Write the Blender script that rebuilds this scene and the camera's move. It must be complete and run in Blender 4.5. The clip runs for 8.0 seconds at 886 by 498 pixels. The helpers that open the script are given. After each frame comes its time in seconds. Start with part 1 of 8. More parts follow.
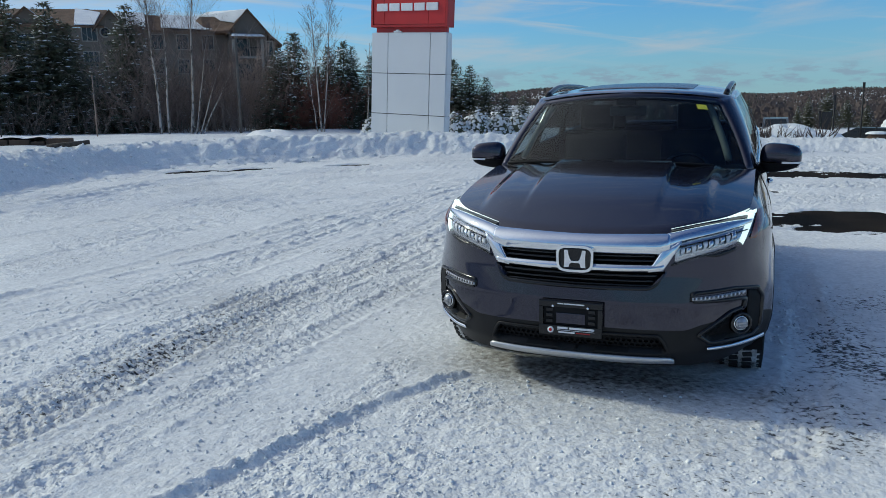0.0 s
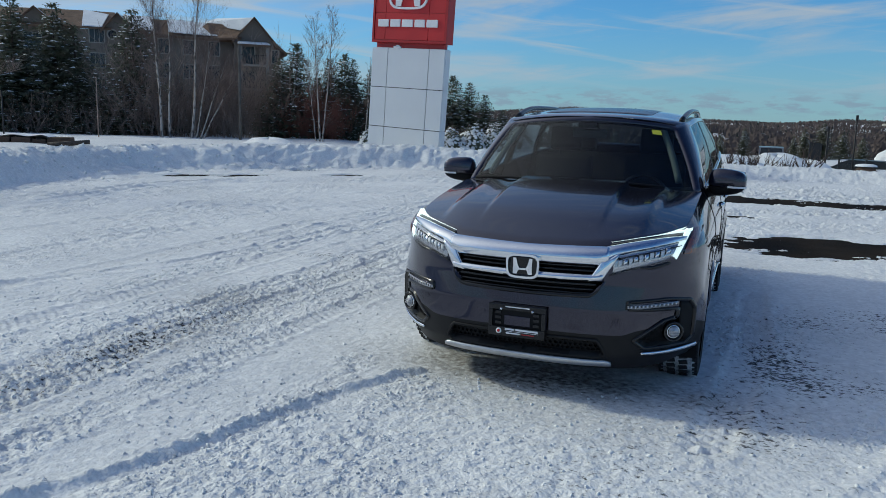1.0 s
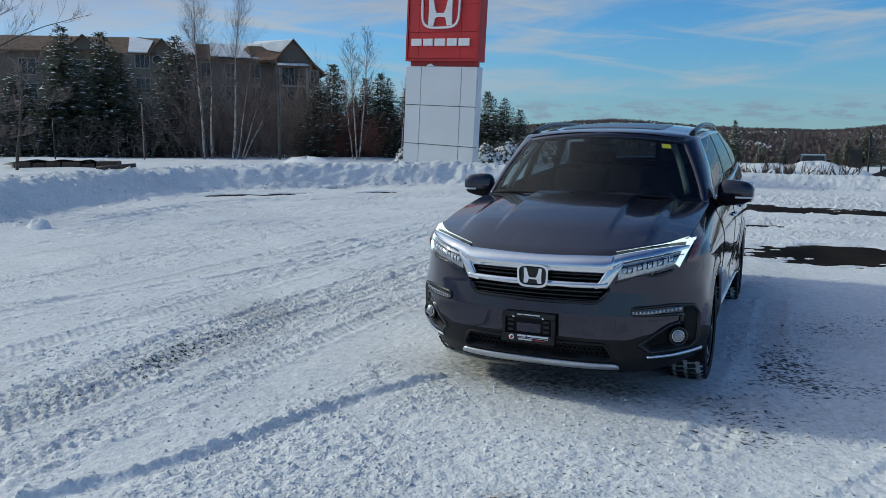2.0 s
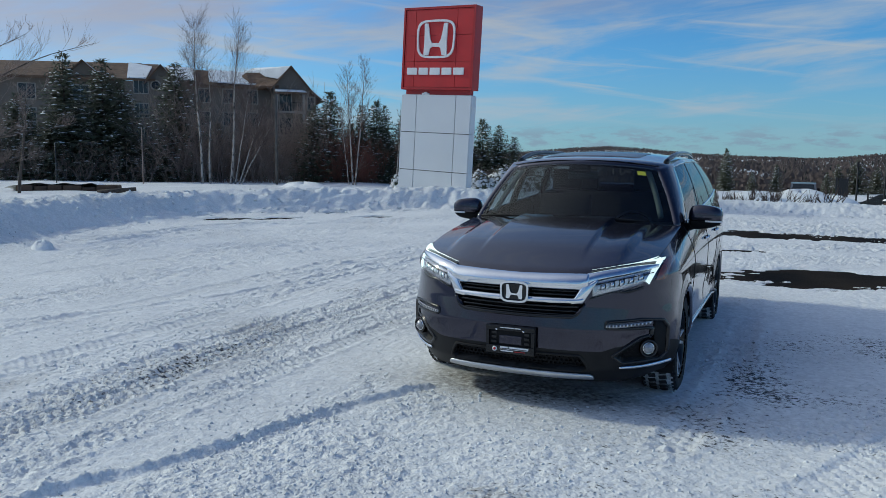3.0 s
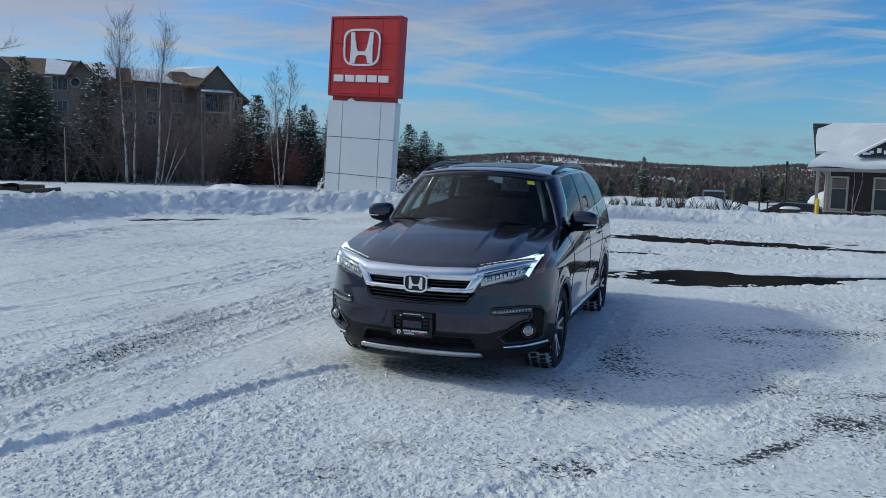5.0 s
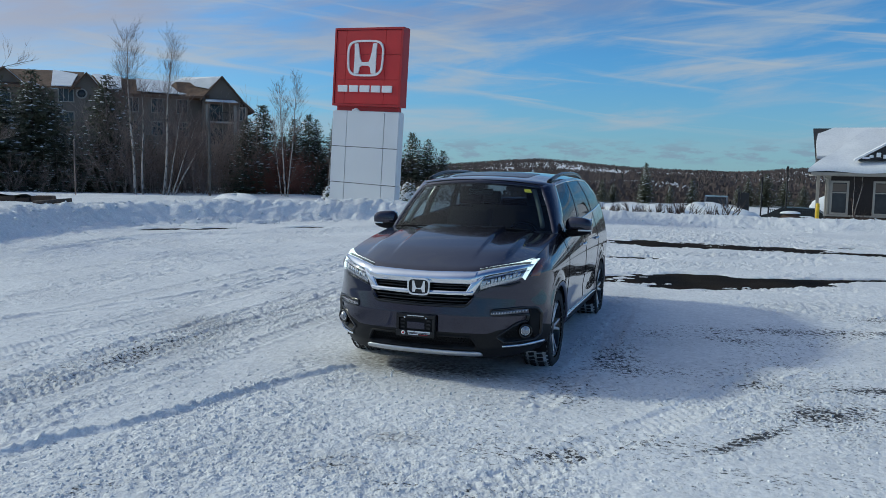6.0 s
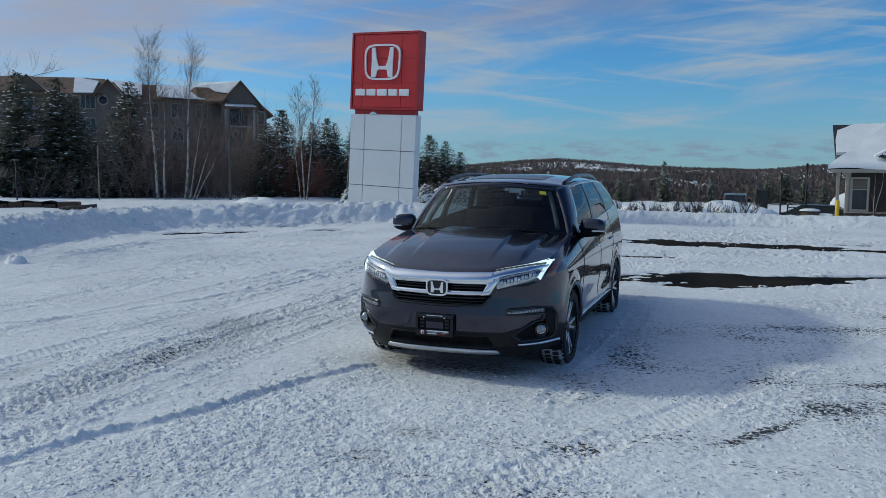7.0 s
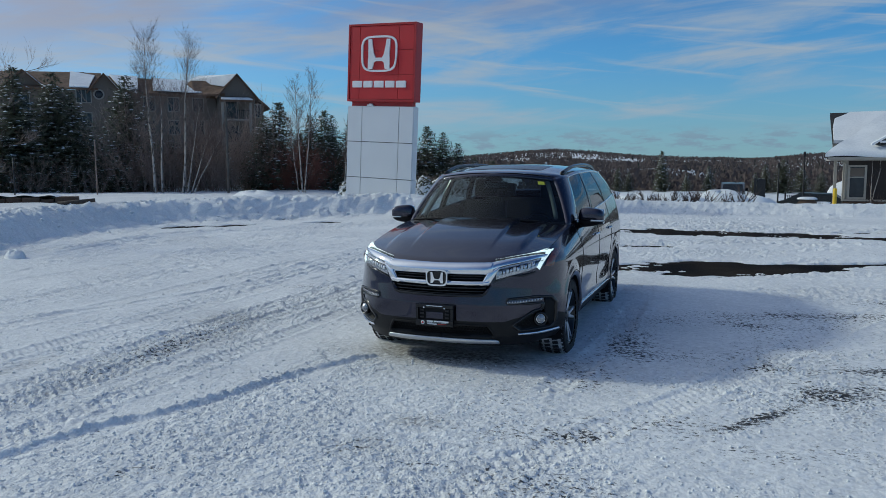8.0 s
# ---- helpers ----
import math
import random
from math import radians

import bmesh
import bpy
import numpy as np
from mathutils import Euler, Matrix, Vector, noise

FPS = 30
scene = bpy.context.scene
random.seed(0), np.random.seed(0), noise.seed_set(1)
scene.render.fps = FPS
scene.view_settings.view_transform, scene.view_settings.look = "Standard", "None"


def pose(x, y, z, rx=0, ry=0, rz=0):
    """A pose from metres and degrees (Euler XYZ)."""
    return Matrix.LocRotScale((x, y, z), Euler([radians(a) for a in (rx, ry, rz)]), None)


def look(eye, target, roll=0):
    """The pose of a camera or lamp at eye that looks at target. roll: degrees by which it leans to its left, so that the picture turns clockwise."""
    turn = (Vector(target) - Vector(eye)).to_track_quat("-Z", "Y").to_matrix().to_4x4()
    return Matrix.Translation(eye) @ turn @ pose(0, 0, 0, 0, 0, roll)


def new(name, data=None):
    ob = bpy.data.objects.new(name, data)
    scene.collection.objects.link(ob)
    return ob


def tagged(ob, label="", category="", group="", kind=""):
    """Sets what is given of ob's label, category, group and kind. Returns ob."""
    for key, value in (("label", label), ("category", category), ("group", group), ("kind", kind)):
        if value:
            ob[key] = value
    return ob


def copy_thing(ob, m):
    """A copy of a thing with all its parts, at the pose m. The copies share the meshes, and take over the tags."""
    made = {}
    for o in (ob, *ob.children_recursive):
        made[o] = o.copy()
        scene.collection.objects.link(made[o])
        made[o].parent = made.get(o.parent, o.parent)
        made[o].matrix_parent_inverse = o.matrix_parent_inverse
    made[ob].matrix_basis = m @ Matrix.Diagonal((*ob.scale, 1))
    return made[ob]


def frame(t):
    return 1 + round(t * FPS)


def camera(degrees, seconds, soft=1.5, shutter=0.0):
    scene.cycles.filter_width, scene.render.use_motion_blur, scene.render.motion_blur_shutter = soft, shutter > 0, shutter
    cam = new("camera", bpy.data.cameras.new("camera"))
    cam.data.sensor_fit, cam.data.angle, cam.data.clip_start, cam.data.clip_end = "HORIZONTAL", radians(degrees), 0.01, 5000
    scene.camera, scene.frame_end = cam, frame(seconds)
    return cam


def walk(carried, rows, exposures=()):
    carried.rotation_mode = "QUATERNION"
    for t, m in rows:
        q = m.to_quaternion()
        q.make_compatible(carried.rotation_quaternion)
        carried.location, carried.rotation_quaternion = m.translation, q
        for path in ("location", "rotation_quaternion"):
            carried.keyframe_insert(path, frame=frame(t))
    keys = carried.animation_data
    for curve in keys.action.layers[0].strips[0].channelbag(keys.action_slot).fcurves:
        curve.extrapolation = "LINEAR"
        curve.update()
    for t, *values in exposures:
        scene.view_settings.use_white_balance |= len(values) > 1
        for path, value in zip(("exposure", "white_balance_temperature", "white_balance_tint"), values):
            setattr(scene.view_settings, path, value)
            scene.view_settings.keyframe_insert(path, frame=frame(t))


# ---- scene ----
cam = camera(58.6, 8.0, 0.6)
PATH = [
    (0, (0.86, -4.158, 1.659), (0.142, -2.326, 1.299), -0.8),
    (0.5, (1.012, -4.339, 1.649), (0.329, -2.493, 1.293), -0.1),
    (1, (1.209, -4.435, 1.667), (0.494, -2.595, 1.344), 1.6),
    (1.5, (1.349, -4.529, 1.691), (0.538, -2.727, 1.379), 0.1),
    (3, (1.682, -5.019, 1.705), (0.877, -3.202, 1.483), 0.6),
    (3.5, (1.743, -5.204, 1.711), (0.977, -3.37, 1.487), 0.5),
    (4, (1.813, -5.367, 1.729), (1.148, -3.494, 1.502), 1.0),
    (4.5, (2.029, -5.582, 1.747), (1.39, -3.7, 1.526), 1.5),
    (6, (2.319, -6.145, 1.784), (1.669, -4.263, 1.592), 1.0),
    (6.5, (2.409, -6.27, 1.799), (1.729, -4.399, 1.601), 0.8),
    (7, (2.397, -6.338, 1.811), (1.703, -4.472, 1.621), 0.3),
    (7.5, (2.398, -6.372, 1.807), (1.705, -4.506, 1.61), -0.1),
    (8, (2.398, -6.372, 1.805), (1.709, -4.506, 1.594), -0.2),
]
walk(cam, [(t, look(eye, target, roll)) for t, eye, target, roll in PATH], [(0.0, -0.22, 5720, -1), (1.5, -0.31, 5700, -1), (3.0, -0.30, 5620, -1), (4.5, -0.32, 5600, -1), (6.0, -0.31, 5600, -1), (6.6, -0.40, 5560, -1), (8.0, -0.45, 5560, -1)])

# ---- light ----
SUN_TO = Vector((-0.995, -0.03, 0.0)).normalized()
SUN_EL = radians(31.0)
world = bpy.data.worlds.new("winter_sky")
scene.world = world
world.use_nodes = True
wn, wl = world.node_tree.nodes, world.node_tree.links
for n in list(wn):
    wn.remove(n)
sky = wn.new("ShaderNodeTexSky")
sky.sky_type, sky.sun_disc = "NISHITA", False
sky.sun_elevation = SUN_EL
sky.sun_rotation = math.atan2(SUN_TO.x, SUN_TO.y)
sky.air_density, sky.dust_density, sky.ozone_density = 1.0, 0.0, 4.0
w_co = wn.new("ShaderNodeTexCoord")
w_sep = wn.new("ShaderNodeSeparateXYZ")
wl.new(w_co.outputs["Generated"], w_sep.inputs[0])


def w_math(op, a, b=None, c=None, clamp=False):
    n = wn.new("ShaderNodeMath")
    n.operation, n.use_clamp = op, clamp
    for k, v in enumerate((a, b, c)):
        if v is None:
            continue
        if isinstance(v, (int, float)):
            n.inputs[k].default_value = v
        else:
            wl.new(v, n.inputs[k])
    return n.outputs[0]


# sky seen by bearing and height: thin high cloud in slanting wisps, a mauve veil higher up, small grey cumulus low down
bearing = w_math("ARCTAN2", w_sep.outputs[0], w_sep.outputs[1])
high = w_math("ARCSINE", w_sep.outputs[2])


def w_cloud(sx, sz, tilt, off, scale, detail, rough, lo, hi, warp=0.4):
    """Cloud cover between 0 and 1 from noise stretched along the bearing."""
    com = wn.new("ShaderNodeCombineXYZ")
    wl.new(w_math("MULTIPLY_ADD", bearing, sx, off), com.inputs[0])
    wl.new(w_math("MULTIPLY_ADD", high, sz, w_math("MULTIPLY", bearing, tilt)), com.inputs[1])
    nz = wn.new("ShaderNodeTexNoise")
    nz.inputs["Scale"].default_value, nz.inputs["Detail"].default_value = scale, detail
    nz.inputs["Roughness"].default_value, nz.inputs["Distortion"].default_value = rough, warp
    wl.new(com.outputs[0], nz.inputs["Vector"])
    mr = wn.new("ShaderNodeMapRange")
    mr.interpolation_type = "SMOOTHSTEP"
    mr.inputs["From Min"].default_value, mr.inputs["From Max"].default_value = lo, hi
    wl.new(nz.outputs["Fac"], mr.inputs["Value"])
    return mr.outputs["Result"]


def w_range(v, lo, hi):
    mr = wn.new("ShaderNodeMapRange")
    mr.interpolation_type = "SMOOTHSTEP"
    mr.inputs["From Min"].default_value, mr.inputs["From Max"].default_value = lo, hi
    wl.new(v, mr.inputs["Value"])
    return mr.outputs["Result"]


def w_over(under, colour, fac):
    mx = wn.new("ShaderNodeMix")
    mx.data_type = "RGBA"
    wl.new(fac, mx.inputs["Factor"])
    wl.new(under, mx.inputs["A"])
    mx.inputs["B"].default_value = (*colour, 1)
    return mx.outputs["Result"]


w_tint = wn.new("ShaderNodeMix")
w_tint.data_type, w_tint.blend_type = "RGBA", "MULTIPLY"
w_tint.inputs["Factor"].default_value = 1.0
wl.new(sky.outputs[0], w_tint.inputs["A"])
w_tint.inputs["B"].default_value = (0.56, 0.87, 1.10, 1)
air = w_tint.outputs["Result"]
# pale air near the horizon
air = w_over(air, (2.75, 3.7, 4.4), w_math("MULTIPLY", w_range(high, 0.16, -0.02), 0.62))
wisps = w_math("MULTIPLY", w_cloud(2.2, 15.0, -1.6, 3.1, 1.5, 9, 0.60, 0.42, 0.70), 0.85)
thin = w_math("MULTIPLY_ADD", w_range(high, 0.60, 0.26), 0.75, 0.25)
air = w_over(air, (4.6, 4.7, 5.1), w_math("MULTIPLY", w_math("MULTIPLY", wisps, thin), w_range(high, 0.015, 0.07)))
streaks = w_math("MULTIPLY", w_cloud(2.6, 46.0, 5.5, 8.3, 1.3, 6, 0.5, 0.52, 0.76), 0.75)
air = w_over(air, (5.2, 5.0, 5.0), w_math("MULTIPLY", streaks, w_range(high, 0.03, 0.08)))
veil = w_math("MULTIPLY", w_cloud(1.1, 5.0, -0.5, 5.2, 1.3, 8, 0.62, 0.36, 0.64), w_range(w_math("MULTIPLY_ADD", bearing, -0.10, high), 0.15, 0.27))
veil = w_math("MULTIPLY", veil, w_math("MULTIPLY_ADD", w_range(high, 0.44, 0.29), 1.0, 0.0))
air = w_over(air, (3.5, 3.0, 3.5), w_math("MULTIPLY", veil, 0.88))
puffs = w_math("MULTIPLY", w_cloud(15.0, 62.0, 0.0, 1.7, 1.5, 8, 0.62, 0.45, 0.60, 0.1), w_math("MULTIPLY", w_range(high, 0.012, 0.022), w_range(high, 0.050, 0.030)))
air = w_over(air, (2.75, 3.4, 4.1), w_math("MULTIPLY", puffs, 0.85))
# the blue deepens towards the zenith
w_deep = wn.new("ShaderNodeMix")
w_deep.data_type, w_deep.blend_type = "RGBA", "MULTIPLY"
wl.new(w_math("MULTIPLY", w_range(high, 0.32, 1.1), 0.9), w_deep.inputs["Factor"])
wl.new(air, w_deep.inputs["A"])
w_deep.inputs["B"].default_value = (0.50, 0.62, 0.88, 1)
air = w_deep.outputs["Result"]
# thin cloud glows towards the sun
w_dot = wn.new("ShaderNodeVectorMath")
w_dot.operation = "DOT_PRODUCT"
wl.new(w_co.outputs["Generated"], w_dot.inputs[0])
w_dot.inputs[1].default_value = (SUN_TO.x * math.cos(SUN_EL), SUN_TO.y * math.cos(SUN_EL), math.sin(SUN_EL))
glow = w_math("POWER", w_math("MAXIMUM", w_dot.outputs["Value"], 0.0), 3.0)
glow = w_math("MULTIPLY", glow, w_math("MULTIPLY_ADD", w_range(high, 0.14, 0.45), 0.65, 0.35))
air = w_over(air, (13.0, 12.0, 11.5), w_math("MULTIPLY", glow, 0.95))
bg = wn.new("ShaderNodeBackground")
bg.inputs["Strength"].default_value = 0.114
wl.new(air, bg.inputs["Color"])
w_out = wn.new("ShaderNodeOutputWorld")
wl.new(bg.outputs[0], w_out.inputs[0])

sun_data = bpy.data.lights.new("sun", "SUN")
sun_data.energy, sun_data.angle, sun_data.color = 2.22, radians(5.0), (1.0, 0.89, 0.69)
sun = new("sun", sun_data)
to_sun = Vector((SUN_TO.x * math.cos(SUN_EL), SUN_TO.y * math.cos(SUN_EL), math.sin(SUN_EL)))
sun.matrix_world = look(to_sun * 60, (0, 0, 0))


# ---- materials ----
def mat_base(name):
    m = bpy.data.materials.new(name)
    m.use_nodes = True
    nt = m.node_tree
    return m, nt, nt.nodes["Principled BSDF"]


def surface(name, colour, rough=0.6, metal=0.0, vary=0.25, scale=8.0, fine=60.0, bump=0.15, depth=0.01,
            coat=0.0, second=None, rand=0.0, spec=0.5):
    """Principled surface with colour change at two scales and a bump from the fine one. second: the colour the large noise goes to."""
    m, nt, p = mat_base(name)
    n, l = nt.nodes, nt.links
    co = n.new("ShaderNodeTexCoord")
    big, small = n.new("ShaderNodeTexNoise"), n.new("ShaderNodeTexNoise")
    big.inputs["Scale"].default_value, small.inputs["Scale"].default_value = scale, fine
    big.inputs["Detail"].default_value, small.inputs["Detail"].default_value = 5, 4
    for q in (big, small):
        l.new(co.outputs["Object"], q.inputs["Vector"])
    ramp = n.new("ShaderNodeValToRGB")
    lo = second or tuple(c * (1 - vary) for c in colour)
    hi = colour if second else tuple(min(1, c * (1 + vary)) for c in colour)
    ramp.color_ramp.elements[0].color, ramp.color_ramp.elements[1].color = (*lo, 1), (*hi, 1)
    ramp.color_ramp.elements[0].position, ramp.color_ramp.elements[1].position = 0.36, 0.64
    mixn = n.new("ShaderNodeMath")
    mixn.operation = "MULTIPLY_ADD"
    mixn.inputs[1].default_value = 0.35
    l.new(small.outputs["Fac"], mixn.inputs[0])
    sub = n.new("ShaderNodeMath")
    sub.operation = "MULTIPLY_ADD"
    sub.inputs[1].default_value, sub.inputs[2].default_value = 0.65, 0.0
    l.new(big.outputs["Fac"], sub.inputs[0])
    l.new(sub.outputs[0], mixn.inputs[2])
    fac = mixn.outputs[0]
    if rand:
        info = n.new("ShaderNodeObjectInfo")
        ad = n.new("ShaderNodeMath")
        ad.operation = "MULTIPLY_ADD"
        ad.inputs[1].default_value = rand
        l.new(info.outputs["Random"], ad.inputs[0])
        l.new(fac, ad.inputs[2])
        fac = ad.outputs[0]
    l.new(fac, ramp.inputs[0])
    l.new(ramp.outputs[0], p.inputs["Base Color"])
    p.inputs["Roughness"].default_value, p.inputs["Metallic"].default_value = rough, metal
    p.inputs["Coat Weight"].default_value = coat
    p.inputs["Specular IOR Level"].default_value = spec
    if bump:
        b = n.new("ShaderNodeBump")
        b.inputs["Strength"].default_value, b.inputs["Distance"].default_value = bump, depth
        l.new(small.outputs["Fac"], b.inputs["Height"])
        l.new(b.outputs[0], p.inputs["Normal"])
    return m


def plain_glow(name, colour, strength):
    m, nt, p = mat_base(name)
    p.inputs["Base Color"].default_value = (*[min(1, c) for c in colour], 1)
    p.inputs["Emission Color"].default_value = (*colour, 1)
    p.inputs["Emission Strength"].default_value = strength
    return m


def glass_mat(name, tint, gloss=0.02, ior=1.5):
    m = bpy.data.materials.new(name)
    m.use_nodes = True
    n, l = m.node_tree.nodes, m.node_tree.links
    for q in list(n):
        n.remove(q)
    out, mix = n.new("ShaderNodeOutputMaterial"), n.new("ShaderNodeMixShader")
    tr, gl, lw = n.new("ShaderNodeBsdfTransparent"), n.new("ShaderNodeBsdfGlossy"), n.new("ShaderNodeLayerWeight")
    pw, ad = n.new("ShaderNodeMath"), n.new("ShaderNodeMath")
    tr.inputs[0].default_value = (*tint, 1)
    gl.inputs["Roughness"].default_value = gloss
    f0 = ((ior - 1) / (ior + 1)) ** 2
    lw.inputs["Blend"].default_value = 0.5
    pw.operation, ad.operation = "POWER", "MULTIPLY_ADD"
    l.new(lw.outputs["Facing"], pw.inputs[0])
    pw.inputs[1].default_value = 5.0
    l.new(pw.outputs[0], ad.inputs[0])
    ad.inputs[1].default_value, ad.inputs[2].default_value = 1 - f0, f0
    l.new(ad.outputs[0], mix.inputs[0])
    l.new(tr.outputs[0], mix.inputs[1])
    l.new(gl.outputs[0], mix.inputs[2])
    l.new(mix.outputs[0], out.inputs[0])
    return m


def paint_mat(name):
    """Dark grey metallic car paint with fine flakes, clear coat and a thin film of road salt low down in patches."""
    m, nt, p = mat_base(name)
    n, l = nt.nodes, nt.links
    co = n.new("ShaderNodeTexCoord")
    fl = n.new("ShaderNodeTexVoronoi")
    fl.inputs["Scale"].default_value = 900
    l.new(co.outputs["Object"], fl.inputs["Vector"])
    ramp = n.new("ShaderNodeValToRGB")
    ramp.color_ramp.elements[0].color = (0.018, 0.017, 0.030, 1)
    ramp.color_ramp.elements[1].color = (0.042, 0.039, 0.064, 1)
    l.new(fl.outputs["Color"], ramp.inputs[0])
    dirt = n.new("ShaderNodeTexNoise")
    dirt.inputs["Scale"].default_value, dirt.inputs["Detail"].default_value = 5.5, 7
    l.new(co.outputs["Object"], dirt.inputs["Vector"])
    dr = n.new("ShaderNodeValToRGB")
    dr.color_ramp.elements[0].position, dr.color_ramp.elements[1].position = 0.58, 0.85
    dr.color_ramp.elements[1].color = (0.12, 0.12, 0.12, 1)
    l.new(dirt.outputs["Fac"], dr.inputs[0])
    mx = n.new("ShaderNodeMix")
    mx.data_type = "RGBA"
    l.new(dr.outputs[0], mx.inputs["Factor"])
    l.new(ramp.outputs[0], mx.inputs["A"])
    mx.inputs["B"].default_value = (0.20, 0.19, 0.19, 1)
    l.new(mx.outputs["Result"], p.inputs["Base Color"])
    p.inputs["Metallic"].default_value, p.inputs["Roughness"].default_value = 0.85, 0.17
    p.inputs["Coat Weight"].default_value, p.inputs["Coat Roughness"].default_value = 1.0, 0.03
    return m


def snow_mat(name, grain=1.0, worn=False):
    """Snow: soft large changes and crumbs of three sizes; where worn, the attribute 'cover' says how far asphalt shows through in specks."""
    m, nt, p = mat_base(name)
    n, l = nt.nodes, nt.links
    co = n.new("ShaderNodeTexCoord")
    a, b = n.new("ShaderNodeTexNoise"), n.new("ShaderNodeTexNoise")
    for q, sc, de in ((a, 0.7, 6), (b, 11.0, 6)):
        q.inputs["Scale"].default_value, q.inputs["Detail"].default_value = sc, de
        l.new(co.outputs["Object"], q.inputs["Vector"])
    b.inputs["Roughness"].default_value = 0.65

    def mad(x, k, add):
        q = n.new("ShaderNodeMath")
        q.operation = "MULTIPLY_ADD"
        l.new(x, q.inputs[0])
        q.inputs[1].default_value = k
        if isinstance(add, (int, float)):
            q.inputs[2].default_value = add
        else:
            l.new(add, q.inputs[2])
        return q.outputs[0]

    ramp = n.new("ShaderNodeValToRGB")
    ramp.color_ramp.elements[0].position, ramp.color_ramp.elements[1].position = 0.38, 0.58
    ramp.color_ramp.elements[0].color = (0.74, 0.755, 0.765, 1)
    ramp.color_ramp.elements[1].color = (0.88, 0.89, 0.885, 1)
    l.new(mad(a.outputs["Fac"], 0.5, mad(b.outputs["Fac"], 0.5, 0.0)), ramp.inputs[0])
    col = ramp.outputs[0]
    p.inputs["Roughness"].default_value = 0.72
    p.inputs["Specular IOR Level"].default_value = 0.10
    if worn:
        # specks stretched along the way the plough went
        mp, sp, sp2, at = n.new("ShaderNodeMapping"), n.new("ShaderNodeTexNoise"), n.new("ShaderNodeTexNoise"), n.new("ShaderNodeAttribute")
        mp.inputs["Rotation"].default_value = (0, 0, radians(-20))
        mp.inputs["Scale"].default_value = (1.2, 3.2, 1.0)
        l.new(co.outputs["Object"], mp.inputs[0])
        sp.inputs["Scale"].default_value, sp.inputs["Detail"].default_value, sp.inputs["Roughness"].default_value = 15.0, 8, 0.76
        l.new(mp.outputs[0], sp.inputs["Vector"])
        sp2.inputs["Scale"].default_value, sp2.inputs["Detail"].default_value = 26.0, 4
        l.new(co.outputs["Object"], sp2.inputs["Vector"])
        at.attribute_name = "cover"
        both = mad(sp2.outputs["Fac"], 0.30, mad(sp.outputs["Fac"], 0.70, 0.0))
        sub = n.new("ShaderNodeMath")
        sub.operation = "SUBTRACT"
        l.new(both, sub.inputs[0])
        l.new(at.outputs["Fac"], sub.inputs[1])
        mr = n.new("ShaderNodeMapRange")
        mr.interpolation_type = "SMOOTHSTEP"
        mr.inputs["From Min"].default_value, mr.inputs["From Max"].default_value = -0.012, 0.040
        mr.inputs["To Max"].default_value = 0.93
        l.new(sub.outputs[0], mr.inputs["Value"])
        mx = n.new("ShaderNodeMix")
        mx.data_type = "RGBA"
        l.new(mr.outputs["Result"], mx.inputs["Factor"])
        mx.inputs["B"].default_value = (0.014, 0.014, 0.015, 1)
        # sand and slush trodden in
        dt, dm, dx_ = n.new("ShaderNodeAttribute"), n.new("ShaderNodeMath"), n.new("ShaderNodeMix")
        dt.attribute_name = "dirt"
        dm.operation, dm.use_clamp = "MULTIPLY", True
        l.new(dt.outputs["Fac"], dm.inputs[0])
        l.new(mad(sp2.outputs["Fac"], 2.4, -0.45), dm.inputs[1])
        dx_.data_type = "RGBA"
        l.new(dm.outputs[0], dx_.inputs["Factor"])
        l.new(col, dx_.inputs["A"])
        dx_.inputs["B"].default_value = (0.24, 0.215, 0.19, 1)
        l.new(dx_.outputs["Result"], mx.inputs["A"])
        # grey grains that lie in the snow
        gr = n.new("ShaderNodeMapRange")
        gr.inputs["From Min"].default_value, gr.inputs["From Max"].default_value = 0.34, 0.60
        gr.inputs["To Min"].default_value, gr.inputs["To Max"].default_value = 1.0, 0.84
        l.new(sp2.outputs["Fac"], gr.inputs["Value"])
        mul = n.new("ShaderNodeMix")
        mul.data_type, mul.blend_type = "RGBA", "MULTIPLY"
        mul.inputs["Factor"].default_value = 0.8
        l.new(mx.outputs["Result"], mul.inputs["A"])
        l.new(gr.outputs["Result"], mul.inputs["B"])
        col = mul.outputs["Result"]
    l.new(col, p.inputs["Base Color"])
    nor = None
    layers = [(b.outputs["Fac"], 0.35, 0.04)]
    loose = None
    if worn:
        ro = n.new("ShaderNodeAttribute")
        ro.attribute_name = "loose"
        loose = ro.outputs["Fac"]
    for sc, st, di in ((10.0, 0.45, 0.019), (24.0, 0.50, 0.017), (52.0, 0.55, 0.011), (110.0, 0.30, 0.005)):
        vo = n.new("ShaderNodeTexVoronoi")
        vo.feature = "SMOOTH_F1"
        vo.inputs["Scale"].default_value, vo.inputs["Smoothness"].default_value = sc, 0.35
        l.new(co.outputs["Object"], vo.inputs["Vector"])
        layers.append((mad(vo.outputs["Distance"], -1.0, 1.0), st, di))
    for h, st, di in layers:
        bp = n.new("ShaderNodeBump")
        bp.inputs["Strength"].default_value, bp.inputs["Distance"].default_value = st * grain, di
        if loose is not None and di < 0.02:
            l.new(mad(loose, st * 0.95, st * 0.12), bp.inputs["Strength"])
        l.new(h, bp.inputs["Height"])
        if nor is not None:
            l.new(nor, bp.inputs["Normal"])
        nor = bp.outputs[0]
    l.new(nor, p.inputs["Normal"])
    return m


